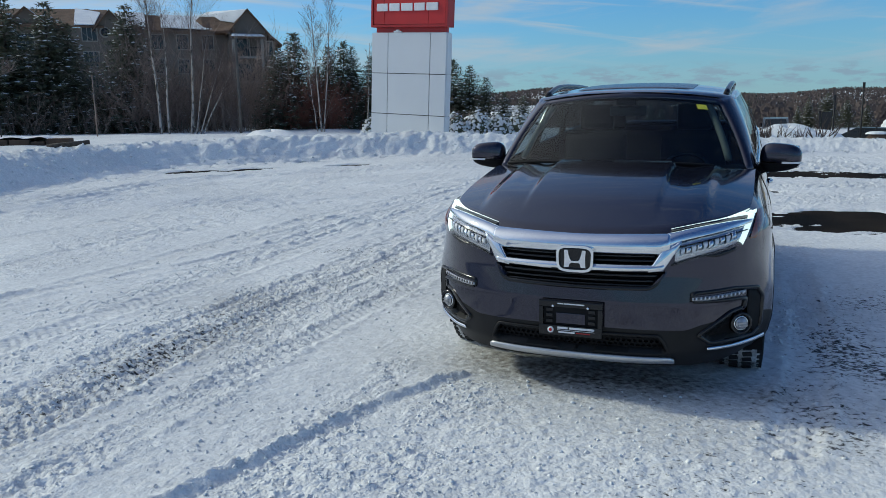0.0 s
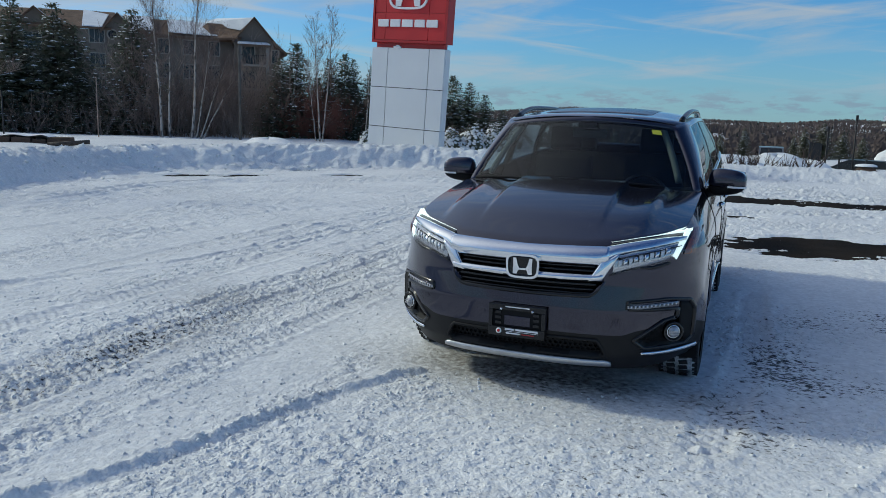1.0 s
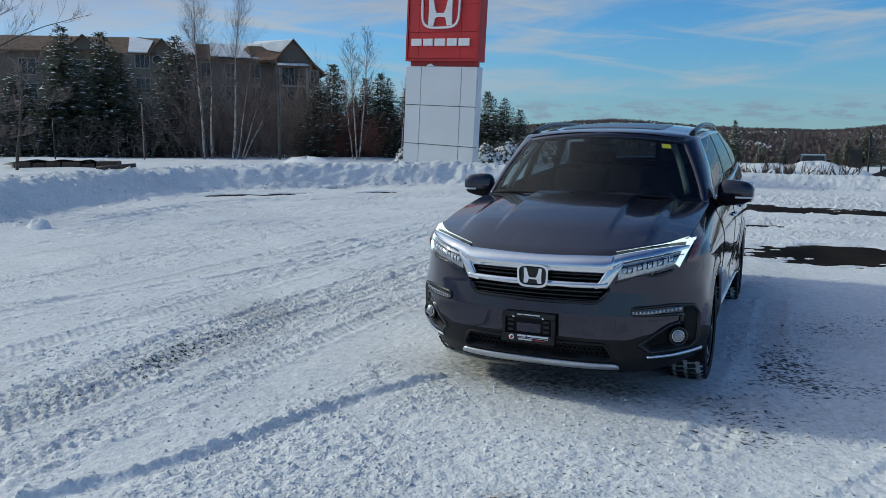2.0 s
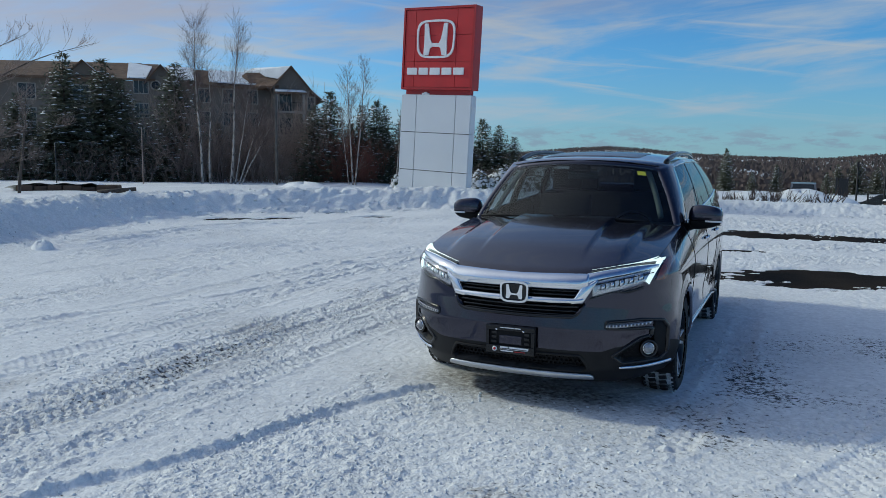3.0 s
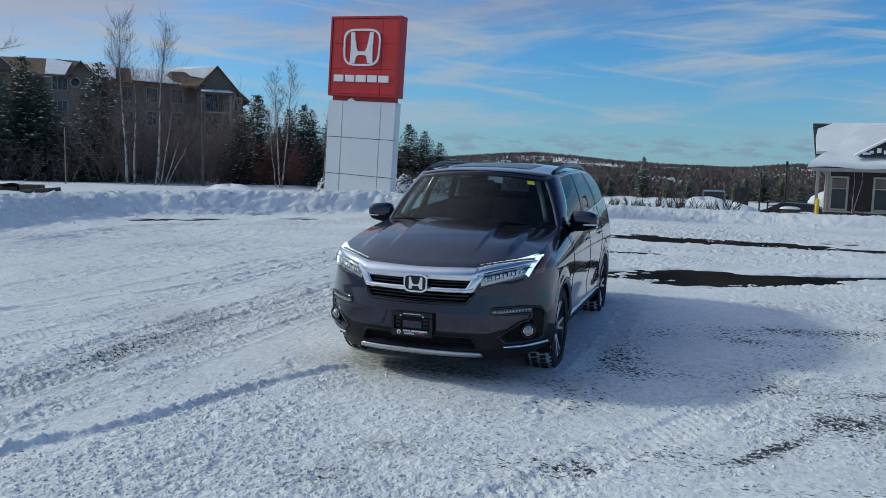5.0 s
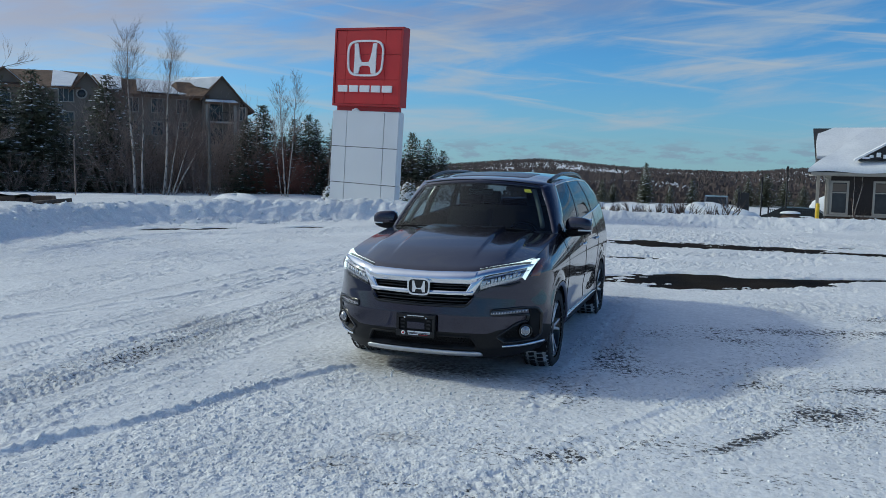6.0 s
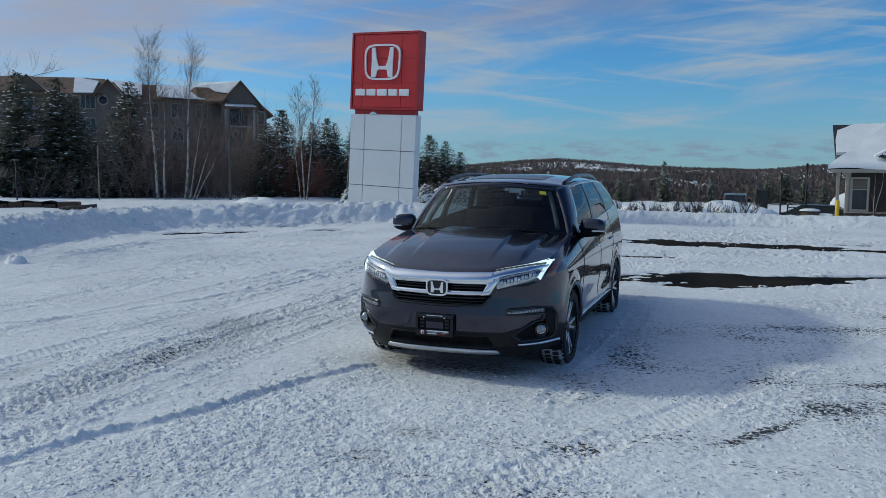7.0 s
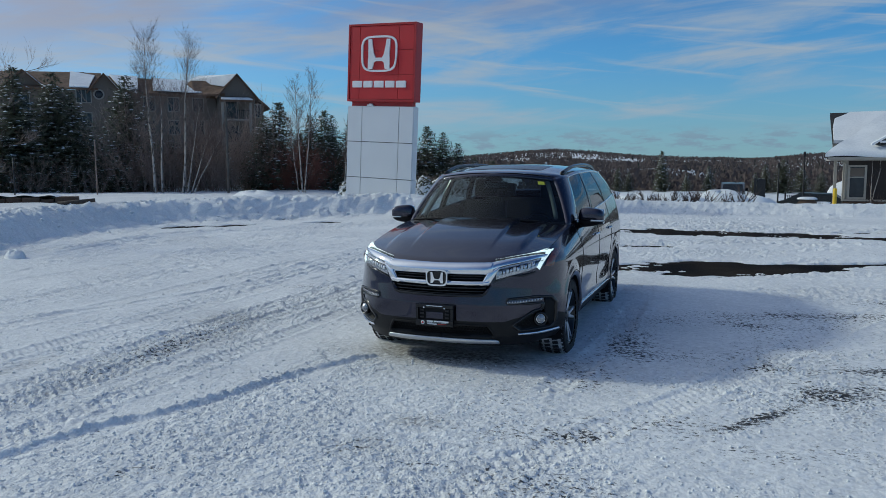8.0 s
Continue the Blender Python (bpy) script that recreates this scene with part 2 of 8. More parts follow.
M_SNOW = snow_mat("snow", 1.0, True)
M_SNOWHEAP = snow_mat("heaped_snow", 0.8)
M_SNOWCAP = snow_mat("snow_cap", 0.35)
M_ASPHALT = surface("wet_asphalt", (0.034, 0.026, 0.018), 0.75, vary=0.45, scale=1.1, fine=160, bump=0.5, depth=0.006, spec=0.02, second=(0.006, 0.006, 0.007))
M_PAINT = paint_mat("grey_car_paint")
M_CLAD = surface("grey_plastic_cladding", (0.011, 0.011, 0.012), 0.50, vary=0.2, scale=12, fine=500, bump=0.05, depth=0.002, spec=0.25)
M_BLACK = surface("gloss_black_plastic", (0.004, 0.004, 0.005), 0.18, vary=0.3, scale=10, fine=200, bump=0)
M_DARK = surface("matt_black_plastic", (0.007, 0.007, 0.008), 0.65, vary=0.3, scale=10, fine=200, bump=0.05, depth=0.002, spec=0.2)
M_CHROME = surface("chrome", (0.80, 0.81, 0.83), 0.035, metal=1.0, vary=0.04, scale=6, fine=90, bump=0.0)
M_SILVER = surface("satin_silver", (0.56, 0.57, 0.59), 0.32, metal=0.8, vary=0.08, scale=9, fine=120, bump=0.02, depth=0.002)
M_ALU = surface("machined_alloy", (0.74, 0.74, 0.76), 0.38, metal=1.0, vary=0.1, scale=20, fine=300, bump=0.03, depth=0.001)
M_RUBBER = surface("tyre_rubber", (0.014, 0.014, 0.015), 0.8, vary=0.4, scale=7, fine=150, bump=0.2, depth=0.003)
M_TREADSNOW = surface("snow_in_tread", (0.72, 0.73, 0.75), 0.8, vary=0.3, scale=9, fine=60, bump=0.3, depth=0.004, second=(0.06, 0.06, 0.062))
M_GLASS = glass_mat("tinted_glass", (0.46, 0.56, 0.57), 0.012, 1.56)
M_SIDEGLASS = glass_mat("clear_side_glass", (0.78, 0.84, 0.84), 0.01, 1.5)
M_PRIVACY = glass_mat("privacy_glass", (0.44, 0.48, 0.50), 0.01, 1.55)
M_LENS = glass_mat("lamp_lens", (0.93, 0.94, 0.95), 0.02, 1.45)
M_DRL = plain_glow("lamp_light", (0.93, 1.0, 0.92), 1.0)
M_BOWL = surface("bright_lamp_reflector", (0.55, 0.56, 0.58), 0.20, metal=0.8, vary=0.12, scale=25, fine=160, bump=0.1, depth=0.003)
M_BOWLDIM = surface("clear_ribbed_plastic", (0.42, 0.42, 0.43), 0.15, metal=0.6, vary=0.3, scale=40, fine=260, bump=0.3, depth=0.004)
M_AMBER = surface("amber_lens", (0.16, 0.035, 0.012), 0.12, vary=0.2, scale=30, fine=200, bump=0.0, coat=1.0)
M_FABRIC = surface("dark_upholstery", (0.014, 0.014, 0.015), 0.85, vary=0.3, scale=10, fine=300, bump=0.2, depth=0.003)
M_STICKER = surface("yellow_sticker", (0.62, 0.60, 0.05), 0.6, vary=0.12, scale=30, fine=300, bump=0)
M_WHITE = surface("white_print", (0.75, 0.75, 0.76), 0.5, vary=0.06, scale=10, fine=100, bump=0)
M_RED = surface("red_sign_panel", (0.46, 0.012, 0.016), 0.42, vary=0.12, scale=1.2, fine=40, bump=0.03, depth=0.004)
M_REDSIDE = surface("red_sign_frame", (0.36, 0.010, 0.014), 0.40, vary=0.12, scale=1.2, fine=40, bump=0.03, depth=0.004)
M_PANEL = surface("white_sign_panel", (0.66, 0.68, 0.70), 0.38, metal=0.0, vary=0.035, scale=0.8, fine=30, bump=0.02, depth=0.004)


# ---- mesh helpers ----
def part(name, bm, material, parent=None, label="", smooth=True):
    """Links a bmesh as one mesh object, under parent where one is given."""
    me = bpy.data.meshes.new(name)
    bm.normal_update()
    bm.to_mesh(me)
    bm.free()
    for m in (material if isinstance(material, (list, tuple)) else [material]):
        me.materials.append(m)
    if smooth:
        me.polygons.foreach_set("use_smooth", [True] * len(me.polygons))
    ob = new(name, me)
    if parent is not None:
        ob.parent = parent
    if label:
        ob["label"] = label
    return ob


def thing(name, label, category, group="", m=None):
    ob = tagged(new(name), label, category, group)
    ob.empty_display_size = 0.2
    if m is not None:
        ob.matrix_world = m
    return ob


def add_box(bm, lo, hi, bevel=0.0, m=None, mat=0):
    x0, y0, z0 = lo
    x1, y1, z1 = hi
    v = [bm.verts.new((x, y, z)) for z in (z0, z1) for x, y in ((x0, y0), (x1, y0), (x1, y1), (x0, y1))]
    f = [bm.faces.new([v[i] for i in q]) for q in
         ((0, 3, 2, 1), (4, 5, 6, 7), (0, 1, 5, 4), (1, 2, 6, 5), (2, 3, 7, 6), (3, 0, 4, 7))]
    for q in f:
        q.material_index = mat
    if bevel:
        es = list({e for q in f for e in q.edges})
        r = bmesh.ops.bevel(bm, geom=es, offset=bevel, segments=2, affect="EDGES", profile=0.7)
        v = list({w for q in r["faces"] for w in q.verts} | {w for w in v if w.is_valid})
    if m is not None:
        bmesh.ops.transform(bm, matrix=m, verts=[w for w in v if w.is_valid])
    return v


def box(name, lo, hi, material, parent=None, label="", bevel=0.0, m=None):
    bm = bmesh.new()
    add_box(bm, lo, hi, bevel, m)
    return part(name, bm, material, parent, label, smooth=False)


def add_tube(bm, pts, radii, seg=8, caps=True, mat=0):
    """A round tube along pts; radii a number or one a point."""
    pts = [Vector(p) for p in pts]
    if isinstance(radii, (int, float)):
        radii = [radii] * len(pts)
    rings = []
    side = None
    for i, p in enumerate(pts):
        d = (pts[min(i + 1, len(pts) - 1)] - pts[max(i - 1, 0)]).normalized()
        if side is None:
            side = d.orthogonal().normalized()
        else:
            side = (side - d * side.dot(d))
            side = side.normalized() if side.length > 1e-6 else d.orthogonal().normalized()
        b = d.cross(side)
        rings.append([bm.verts.new(p + (side * math.cos(2 * math.pi * k / seg) + b * math.sin(2 * math.pi * k / seg)) * radii[i])
                      for k in range(seg)])
    for a, b in zip(rings, rings[1:]):
        for k in range(seg):
            f = bm.faces.new((a[k], a[(k + 1) % seg], b[(k + 1) % seg], b[k]))
            f.material_index = mat
    if caps and seg > 2:
        for r in (list(reversed(rings[0])), rings[-1]):
            bm.faces.new(r).material_index = mat
    return rings


def tube(name, pts, radii, material, parent=None, label="", seg=8):
    bm = bmesh.new()
    add_tube(bm, pts, radii, seg)
    return part(name, bm, material, parent, label)


def add_grid(bm, rows, close=False, flip=False, mat=0):
    """Faces between rows of points; returns the rows of vertices."""
    vs = [[bm.verts.new(p) for p in r] for r in rows]
    for a, b in zip(vs, vs[1:]):
        n = len(a)
        for k in range(n if close else n - 1):
            q = (a[k], a[(k + 1) % n], b[(k + 1) % n], b[k])
            bm.faces.new(tuple(reversed(q)) if flip else q).material_index = mat
    return vs


def add_lathe(bm, profile, seg=48, axis="x", mat=0, flip=False):
    """Turns (along, radius) pairs round an axis."""
    rows = []
    for a, r in profile:
        ring = []
        for k in range(seg):
            c, s = math.cos(2 * math.pi * k / seg) * r, math.sin(2 * math.pi * k / seg) * r
            ring.append((a, c, s) if axis == "x" else (c, a, s) if axis == "y" else (c, s, a))
        rows.append(ring)
    return add_grid(bm, rows, True, flip, mat)


def smooth_curve(keys, at):
    """Cubic interpolation through rows (t, ...) at the values at, with no overshoot worth speaking of."""
    keys = np.array(keys, float)
    t, v = keys[:, 0], keys[:, 1:]
    d = np.diff(v, axis=0) / np.diff(t)[:, None]
    m = np.zeros_like(v)
    m[1:-1] = np.where(d[:-1] * d[1:] > 0, 2 * d[:-1] * d[1:] / (d[:-1] + d[1:] + 1e-12), 0)
    m[0], m[-1] = d[0], d[-1]
    at = np.clip(np.atleast_1d(np.array(at, float)), t[0], t[-1])
    k = np.clip(np.searchsorted(t, at) - 1, 0, len(t) - 2)
    h = (t[k + 1] - t[k])[:, None]
    s = ((at - t[k])[:, None]) / h
    return ((2 * s**3 - 3 * s**2 + 1) * v[k] + (s**3 - 2 * s**2 + s) * h * m[k]
            + (-2 * s**3 + 3 * s**2) * v[k + 1] + (s**3 - s**2) * h * m[k + 1])


def hash_noise(x, y, seed=0):
    """Smooth value noise on numpy arrays, 0 to 1."""
    xi, yi = np.floor(x).astype(np.int64), np.floor(y).astype(np.int64)
    fx, fy = x - xi, y - yi
    fx, fy = fx * fx * (3 - 2 * fx), fy * fy * (3 - 2 * fy)

    def h(a, b):
        q = (a * 374761393 + b * 668265263 + seed * 974711) & 0x7FFFFFFF
        q = ((q ^ (q >> 13)) * 1274126177) & 0x7FFFFFFF
        return ((q ^ (q >> 16)) & 0xFFFF) / 65535.0
    return (h(xi, yi) * (1 - fx) + h(xi + 1, yi) * fx) * (1 - fy) + (h(xi, yi + 1) * (1 - fx) + h(xi + 1, yi + 1) * fx) * fy


def fbm(x, y, octaves=4, seed=0, rough=0.5):
    out, amp, tot = 0.0, 1.0, 0.0
    for o in range(octaves):
        c, s = math.cos(o * 1.3 + 0.4), math.sin(o * 1.3 + 0.4)
        out = out + amp * hash_noise((x * c - y * s) * 2**o + 17 * o, (x * s + y * c) * 2**o - 9 * o, seed + o)
        tot += amp
        amp *= rough
    return out / tot


def crumbs(x, y, cell, seed=0, fill=0.75):
    """Rounded lumps, one a cell where it is filled, 0 to 1 high."""
    u, v = x / cell, y / cell
    ui, vi = np.floor(u).astype(np.int64), np.floor(v).astype(np.int64)
    out = np.zeros(x.shape)
    for dx in (-1, 0, 1):
        for dy in (-1, 0, 1):
            a, b = ui + dx, vi + dy
            q = (a * 374761393 + b * 668265263 + seed * 974711) & 0x7FFFFFFF
            q = ((q ^ (q >> 13)) * 1274126177) & 0x7FFFFFFF
            px, py, sz = a + (q & 255) / 255.0, b + ((q >> 8) & 255) / 255.0, ((q >> 16) & 255) / 255.0
            r = 0.30 + 0.55 * sz
            d2 = ((u - px) ** 2 + (v - py) ** 2) / (r * r)
            out = np.maximum(out, np.where(sz < fill, r * np.sqrt(np.maximum(1 - d2, 0)), 0))
    return out


def step01(a, b, x):
    t = np.clip((x - a) / (b - a), 0, 1)
    return t * t * (3 - 2 * t)


# ---- ground ----
def lot_level(x, y):
    """The paved lot: level round the car, rising a little towards its far edge."""
    return 0.016 * np.log1p(np.exp(np.minimum(y, 18.0)))


BANK = [(-10.2, -8), (-10.9, 2), (-11.6, 5.4), (-12.25, 7.5), (-12.5, 9.6), (-12.2, 11.5), (-11.0, 12.9), (-9.4, 14.5),
        (-7.4, 15.9), (-4.2, 17.2), (-1.0, 18.0), (2.4, 18.3), (5.3, 18.2), (9, 18.6), (16, 20), (30, 24)]


def bank_side(x, y):
    """Distance outwards from the foot of the snow bank, and how far along it."""
    best, sign, along = np.full(x.shape, 1e9), np.ones(x.shape), np.zeros(x.shape)
    run = 0.0
    for (ax, ay), (bx, by) in zip(BANK, BANK[1:]):
        dx, dy = bx - ax, by - ay
        ln = math.hypot(dx, dy)
        t = np.clip(((x - ax) * dx + (y - ay) * dy) / ln**2, 0, 1)
        d = np.hypot(x - ax - t * dx, y - ay - t * dy)
        side = np.where(dx * (y - ay) - dy * (x - ax) > 0, 1.0, -1.0)
        near = d < best
        best, sign = np.where(near, d, best), np.where(near, side, sign)
        along = np.where(near, run + t * ln, along)
        run += ln
    return best * sign, along


def terrain(x, y):
    """Ground under the snow beyond the bank: a raised terrace on the wooded side, falling away behind the house, hills far off."""
    left = step01(-8.5, -13.5, x + 0.25 * np.maximum(y - 18, 0))
    far = lot_level(x, y) - 0.95 * step01(20, 44, y)
    z = far * (1 - left) + (0.64 - 0.06 * step01(12, 24, y) - 0.25 * step01(26, 40, y)) * left
    return z - 6.0 * step01(60, 160, y) * (1 - step01(-40, -90, x - 0.1 * y))


def near_line(x, y, pts):
    """Distance to a polyline, signed by side, and the run along it."""
    best, sign, along, run = np.full(x.shape, 1e9), np.ones(x.shape), np.zeros(x.shape), 0.0
    for (ax, ay), (bx, by) in zip(pts, pts[1:]):
        dx, dy = bx - ax, by - ay
        ln = math.hypot(dx, dy)
        t = np.clip(((x - ax) * dx + (y - ay) * dy) / ln**2, 0, 1)
        d = np.hypot(x - ax - t * dx, y - ay - t * dy)
        side = np.where(dx * (y - ay) - dy * (x - ax) > 0, 1.0, -1.0)
        near = d < best
        best, sign, along = np.where(near, d, best), np.where(near, side, sign), np.where(near, run + t * ln, along)
        run += ln
    return best, sign, along


RIDGE = [(-1.95, -3.6), (-1.78, -2.89), (-1.64, -2.35), (-1.38, -1.83), (-1.16, -1.08), (-0.97, -0.41), (-0.72, 0.10)]
TREAD = [(-2.75, -3.4), (-2.64, -2.15), (-2.57, -1.12), (-2.68, 0.19), (-2.62, 1.43), (-2.56, 3.0), (-2.6, 5.0), (-2.9, 8.0), (-2.6, 11.0)]
RUT = [(-6.6, -0.8), (-5.2, 0.55), (-4.4, 2.6), (-4.18, 4.55), (-4.1, 6.37), (-4.0, 8.6), (-3.4, 11.0)]
ARC = [(-10.4, 6.0), (-10.6, 8.7), (-10.0, 10.4), (-8.4, 12.1), (-6.0, 13.2), (-2.0, 14.2), (3, 14.4), (9, 14.2)]

TRACKS = [(TREAD, 0.13, 0.012, 1.0), ([(x - 0.42, y) for x, y in TREAD], 0.11, 0.010, 0.8), (RUT, 0.10, 0.010, 0.5), (ARC, 0.14, 0.008, 0.8),
          ([(x * 0.97 + 0.1, y - 0.55) for x, y in ARC], 0.12, 0.007, 0.7), ([(x * 0.90, y - 1.9) for x, y in ARC], 0.13, 0.008, 0.7),
          ([(-6, 14.6), (0, 15.3), (4, 15.4), (12, 15.0)], 0.13, 0.010, 1.0), ([(-6, 13.7), (0, 14.5), (4, 14.7), (12, 14.2)], 0.13, 0.010, 1.0),
          ([(1.0, 10.4), (4, 10.9), (12, 11.2)], 0.13, 0.010, 1.0), ([(0.7, -3.3), (1.25, -1.9), (2.0, -0.5), (2.5, 0.6), (3.3, 2.4), (4.6, 5.0)], 0.14, 0.006, 0.7),
          ([(1.10, -0.35), (1.22, 0.6), (1.32, 1.9), (1.3, 3.6)], 0.11, 0.010, 1.0)]
for _x, _b, _w, _d in ((-3.9, 0.3, 0.12, 0.006), (-5.1, 0.6, 0.13, 0.007), (-6.4, 0.9, 0.13, 0.008), (-7.9, 1.2, 0.14, 0.008), (-2.0, 0.1, 0.10, 0.004)):
    TRACKS.append(([(_x - 0.4 * _b, -3.3), (_x, 0), (_x + 0.1, 3), (_x + 0.5 * _b, 6), (_x + 1.6 * _b, 9.5), (_x + 4.0 * _b, 12.5)], _w, _d, 0.7))

# places where the snow is worn thin: middle, reach along and across, turn, how thin
THIN = [((0.2, 0.32), (1.1, 0.30), 0.0, 0.035), ((1.22, 0.25), (0.26, 0.50), 0.0, 0.08), ((1.45, 1.5), (0.30, 0.7), 0.0, 0.11), ((1.95, 1.0), (0.7, 0.20), 0.25, 0.06), ((2.65, 0.8), (0.5, 0.2), 0.3, 0.06),
        ((2.4, 1.4), (1.5, 2.0), 0.0, 0.050), ((2.0, -1.3), (1.9, 1.2), 0.0, 0.045), ((-3.5, -0.5), (1.2, 2.5), 0.0, 0.025), ((1.43, -0.06), (0.3, 0.3), 0.3, 0.05),
        ((2.62, -0.58), (0.42, 0.075), 0.96, 0.20), ((2.9, -1.25), (0.7, 0.22), 0.35, 0.07), ((3.62, 1.05), (0.4, 0.13), 0.4, 0.13), ((2.1, 2.6), (1.2, 0.22), 0.1, 0.07), ((3.3, 3.4), (1.8, 0.35), 0.25, 0.12),
        ((4.7, 4.6), (1.2, 0.3), 0.3, 0.15), ((0.25, -1.9), (0.3, 0.10), 0.9, 0.04), ((-2.7, -0.6), (0.40, 2.6), 0.05, 0.045), ((-3.3, 3.4), (0.6, 0.25), 0.5, 0.09),
        ((3.15, 0.14), (0.45, 0.20), 0.4, 0.06), ((-6.0, 2.0), (1.2, 0.4), 0.6, 0.06), ((4.3, 0.4), (0.22, 0.07), 0.2, 0.22), ((-0.9, -2.9), (0.3, 0.14), 0.8, 0.10), ((3.4, 0.2), (1.2, 1.0), 0.3, 0.03),
        ((1.12, -1.46), (0.50, 0.35), 0.2, 0.060), ((1.52, -1.38), (0.30, 0.12), 0.2, 0.055), ((0.38, -1.42), (0.22, 0.18), 0.0, 0.04), ((0.23, -2.01), (0.25, 0.18), 0.3, 0.04),
        ((3.16, -0.02), (0.50, 0.45), 0.3, 0.030), ((1.87, -0.95), (0.60, 0.35), 0.3, 0.050), ((1.42, -2.24), (0.6, 0.35), 0.2, 0.055), ((0.66, -2.2), (0.2, 0.12), 0.2, 0.05),
        ((-2.66, 0.15), (0.35, 0.9), 0.0, 0.02), ((-3.1, 1.1), (0.4, 0.35), 0.5, 0.03), ((-2.5, -1.1), (0.4, 0.8), 0.0, 0.02), ((0.0, 0.62), (0.9, 0.35), 0.0, 0.03)]

# places where sand and slush have stained the snow: middle, reach, strength
DIRT = [((0.05, 0.36), (0.95, 0.30), 0.95), ((-0.62, 0.52), (0.32, 0.28), 0.7), ((0.9, 0.35), (0.35, 0.22), 0.6), ((0.36, -1.42), (0.20, 0.13), 0.5), ((0.25, -1.98), (0.22, 0.14), 0.35),
        ((-3.05, 1.2), (0.45, 0.40), 0.40), ((-2.62, 0.2), (0.35, 1.0), 0.30), ((-2.7, -1.2), (0.5, 0.8), 0.2), ((-3.5, -1.2), (0.12, 0.5), 0.35), ((0.3, -0.2), (1.0, 0.35), 0.22)]


def snow_dirt(x, y):
    d = np.zeros(x.shape)
    for (cx, cy), (rx, ry), amount in DIRT:
        d = np.maximum(d, amount * np.exp(-(((x - cx) / rx) ** 2 + ((y - cy) / ry) ** 2)))
    return np.clip(d * (0.6 + 0.9 * fbm(x * 3.3, y * 3.3, 3, 49)), 0, 1)


def snow_cover(x, y):
    """How closely the snow lies: specks of asphalt come through where this falls."""
    c = 0.648 - 0.05 * step01(0.50, 0.72, fbm(x * 0.6 + 3, y * 0.6, 3, 45))
    for (cx, cy), (rx, ry), turn, amount in THIN:
        k, s = math.cos(turn), math.sin(turn)
        u, v = ((x - cx) * k + (y - cy) * s) / rx, (-(x - cx) * s + (y - cy) * k) / ry
        c = c - amount * np.exp(-(u * u + v * v)) * (0.55 + 0.9 * fbm(x * 2.2, y * 2.2, 3, 46))
    r, side, run = near_line(x, y, TREAD)
    c = c - 0.045 * np.exp(-((r * side - 0.2) / 0.36) ** 2) * step01(0.35, 0.6, fbm(run * 0.8, run * 0 + 4, 3, 48)) * (y < 8)
    r, side, run = near_line(x, y, RIDGE)
    c = c - 0.10 * np.exp(-((r * side + 0.07) / 0.05) ** 2) * step01(0.45, 0.6, fbm(run * 1.5, run * 0, 2, 47))
    return np.clip(c, 0.3, 0.9)


def snow_loose(x, y):
    """Where loose crumbs lie, 0 to 1: in bands along the tracks and in front of the car, with smooth packed plates between."""
    r, side, run = near_line(x, y, TREAD)
    lat = r * side
    bands = fbm(lat * 1.7, run * 0.20, 3, 41)
    u, v = x * 0.94 + y * 0.34, -x * 0.34 + y * 0.94
    plates = fbm(u * 0.55, v * 1.2, 3, 42)
    w = step01(-1.2, 0.6, x)
    mix = bands * (1 - w) + plates * w
    spots = fbm(x * 3.1, y * 3.1, 3, 43)
    k = step01(0.40, 0.58, mix + 0.30 * (spots - 0.5))
    front = np.exp(-(((x - 0.3) / 1.7) ** 2 + ((y + 1.5) / 1.25) ** 2))
    tread = np.exp(-((lat - 0.2) / 0.42) ** 2) * (y < 9)
    under = (np.abs(x) < 0.98) & (y > 0.1) & (y < 5)
    return np.clip(np.where(under, 0.3, 0.22 + 0.16 * step01(1.0, 5.0, y) + 0.62 * k + 0.6 * front + 0.30 * tread * (0.4 + spots)), 0, 1.1)


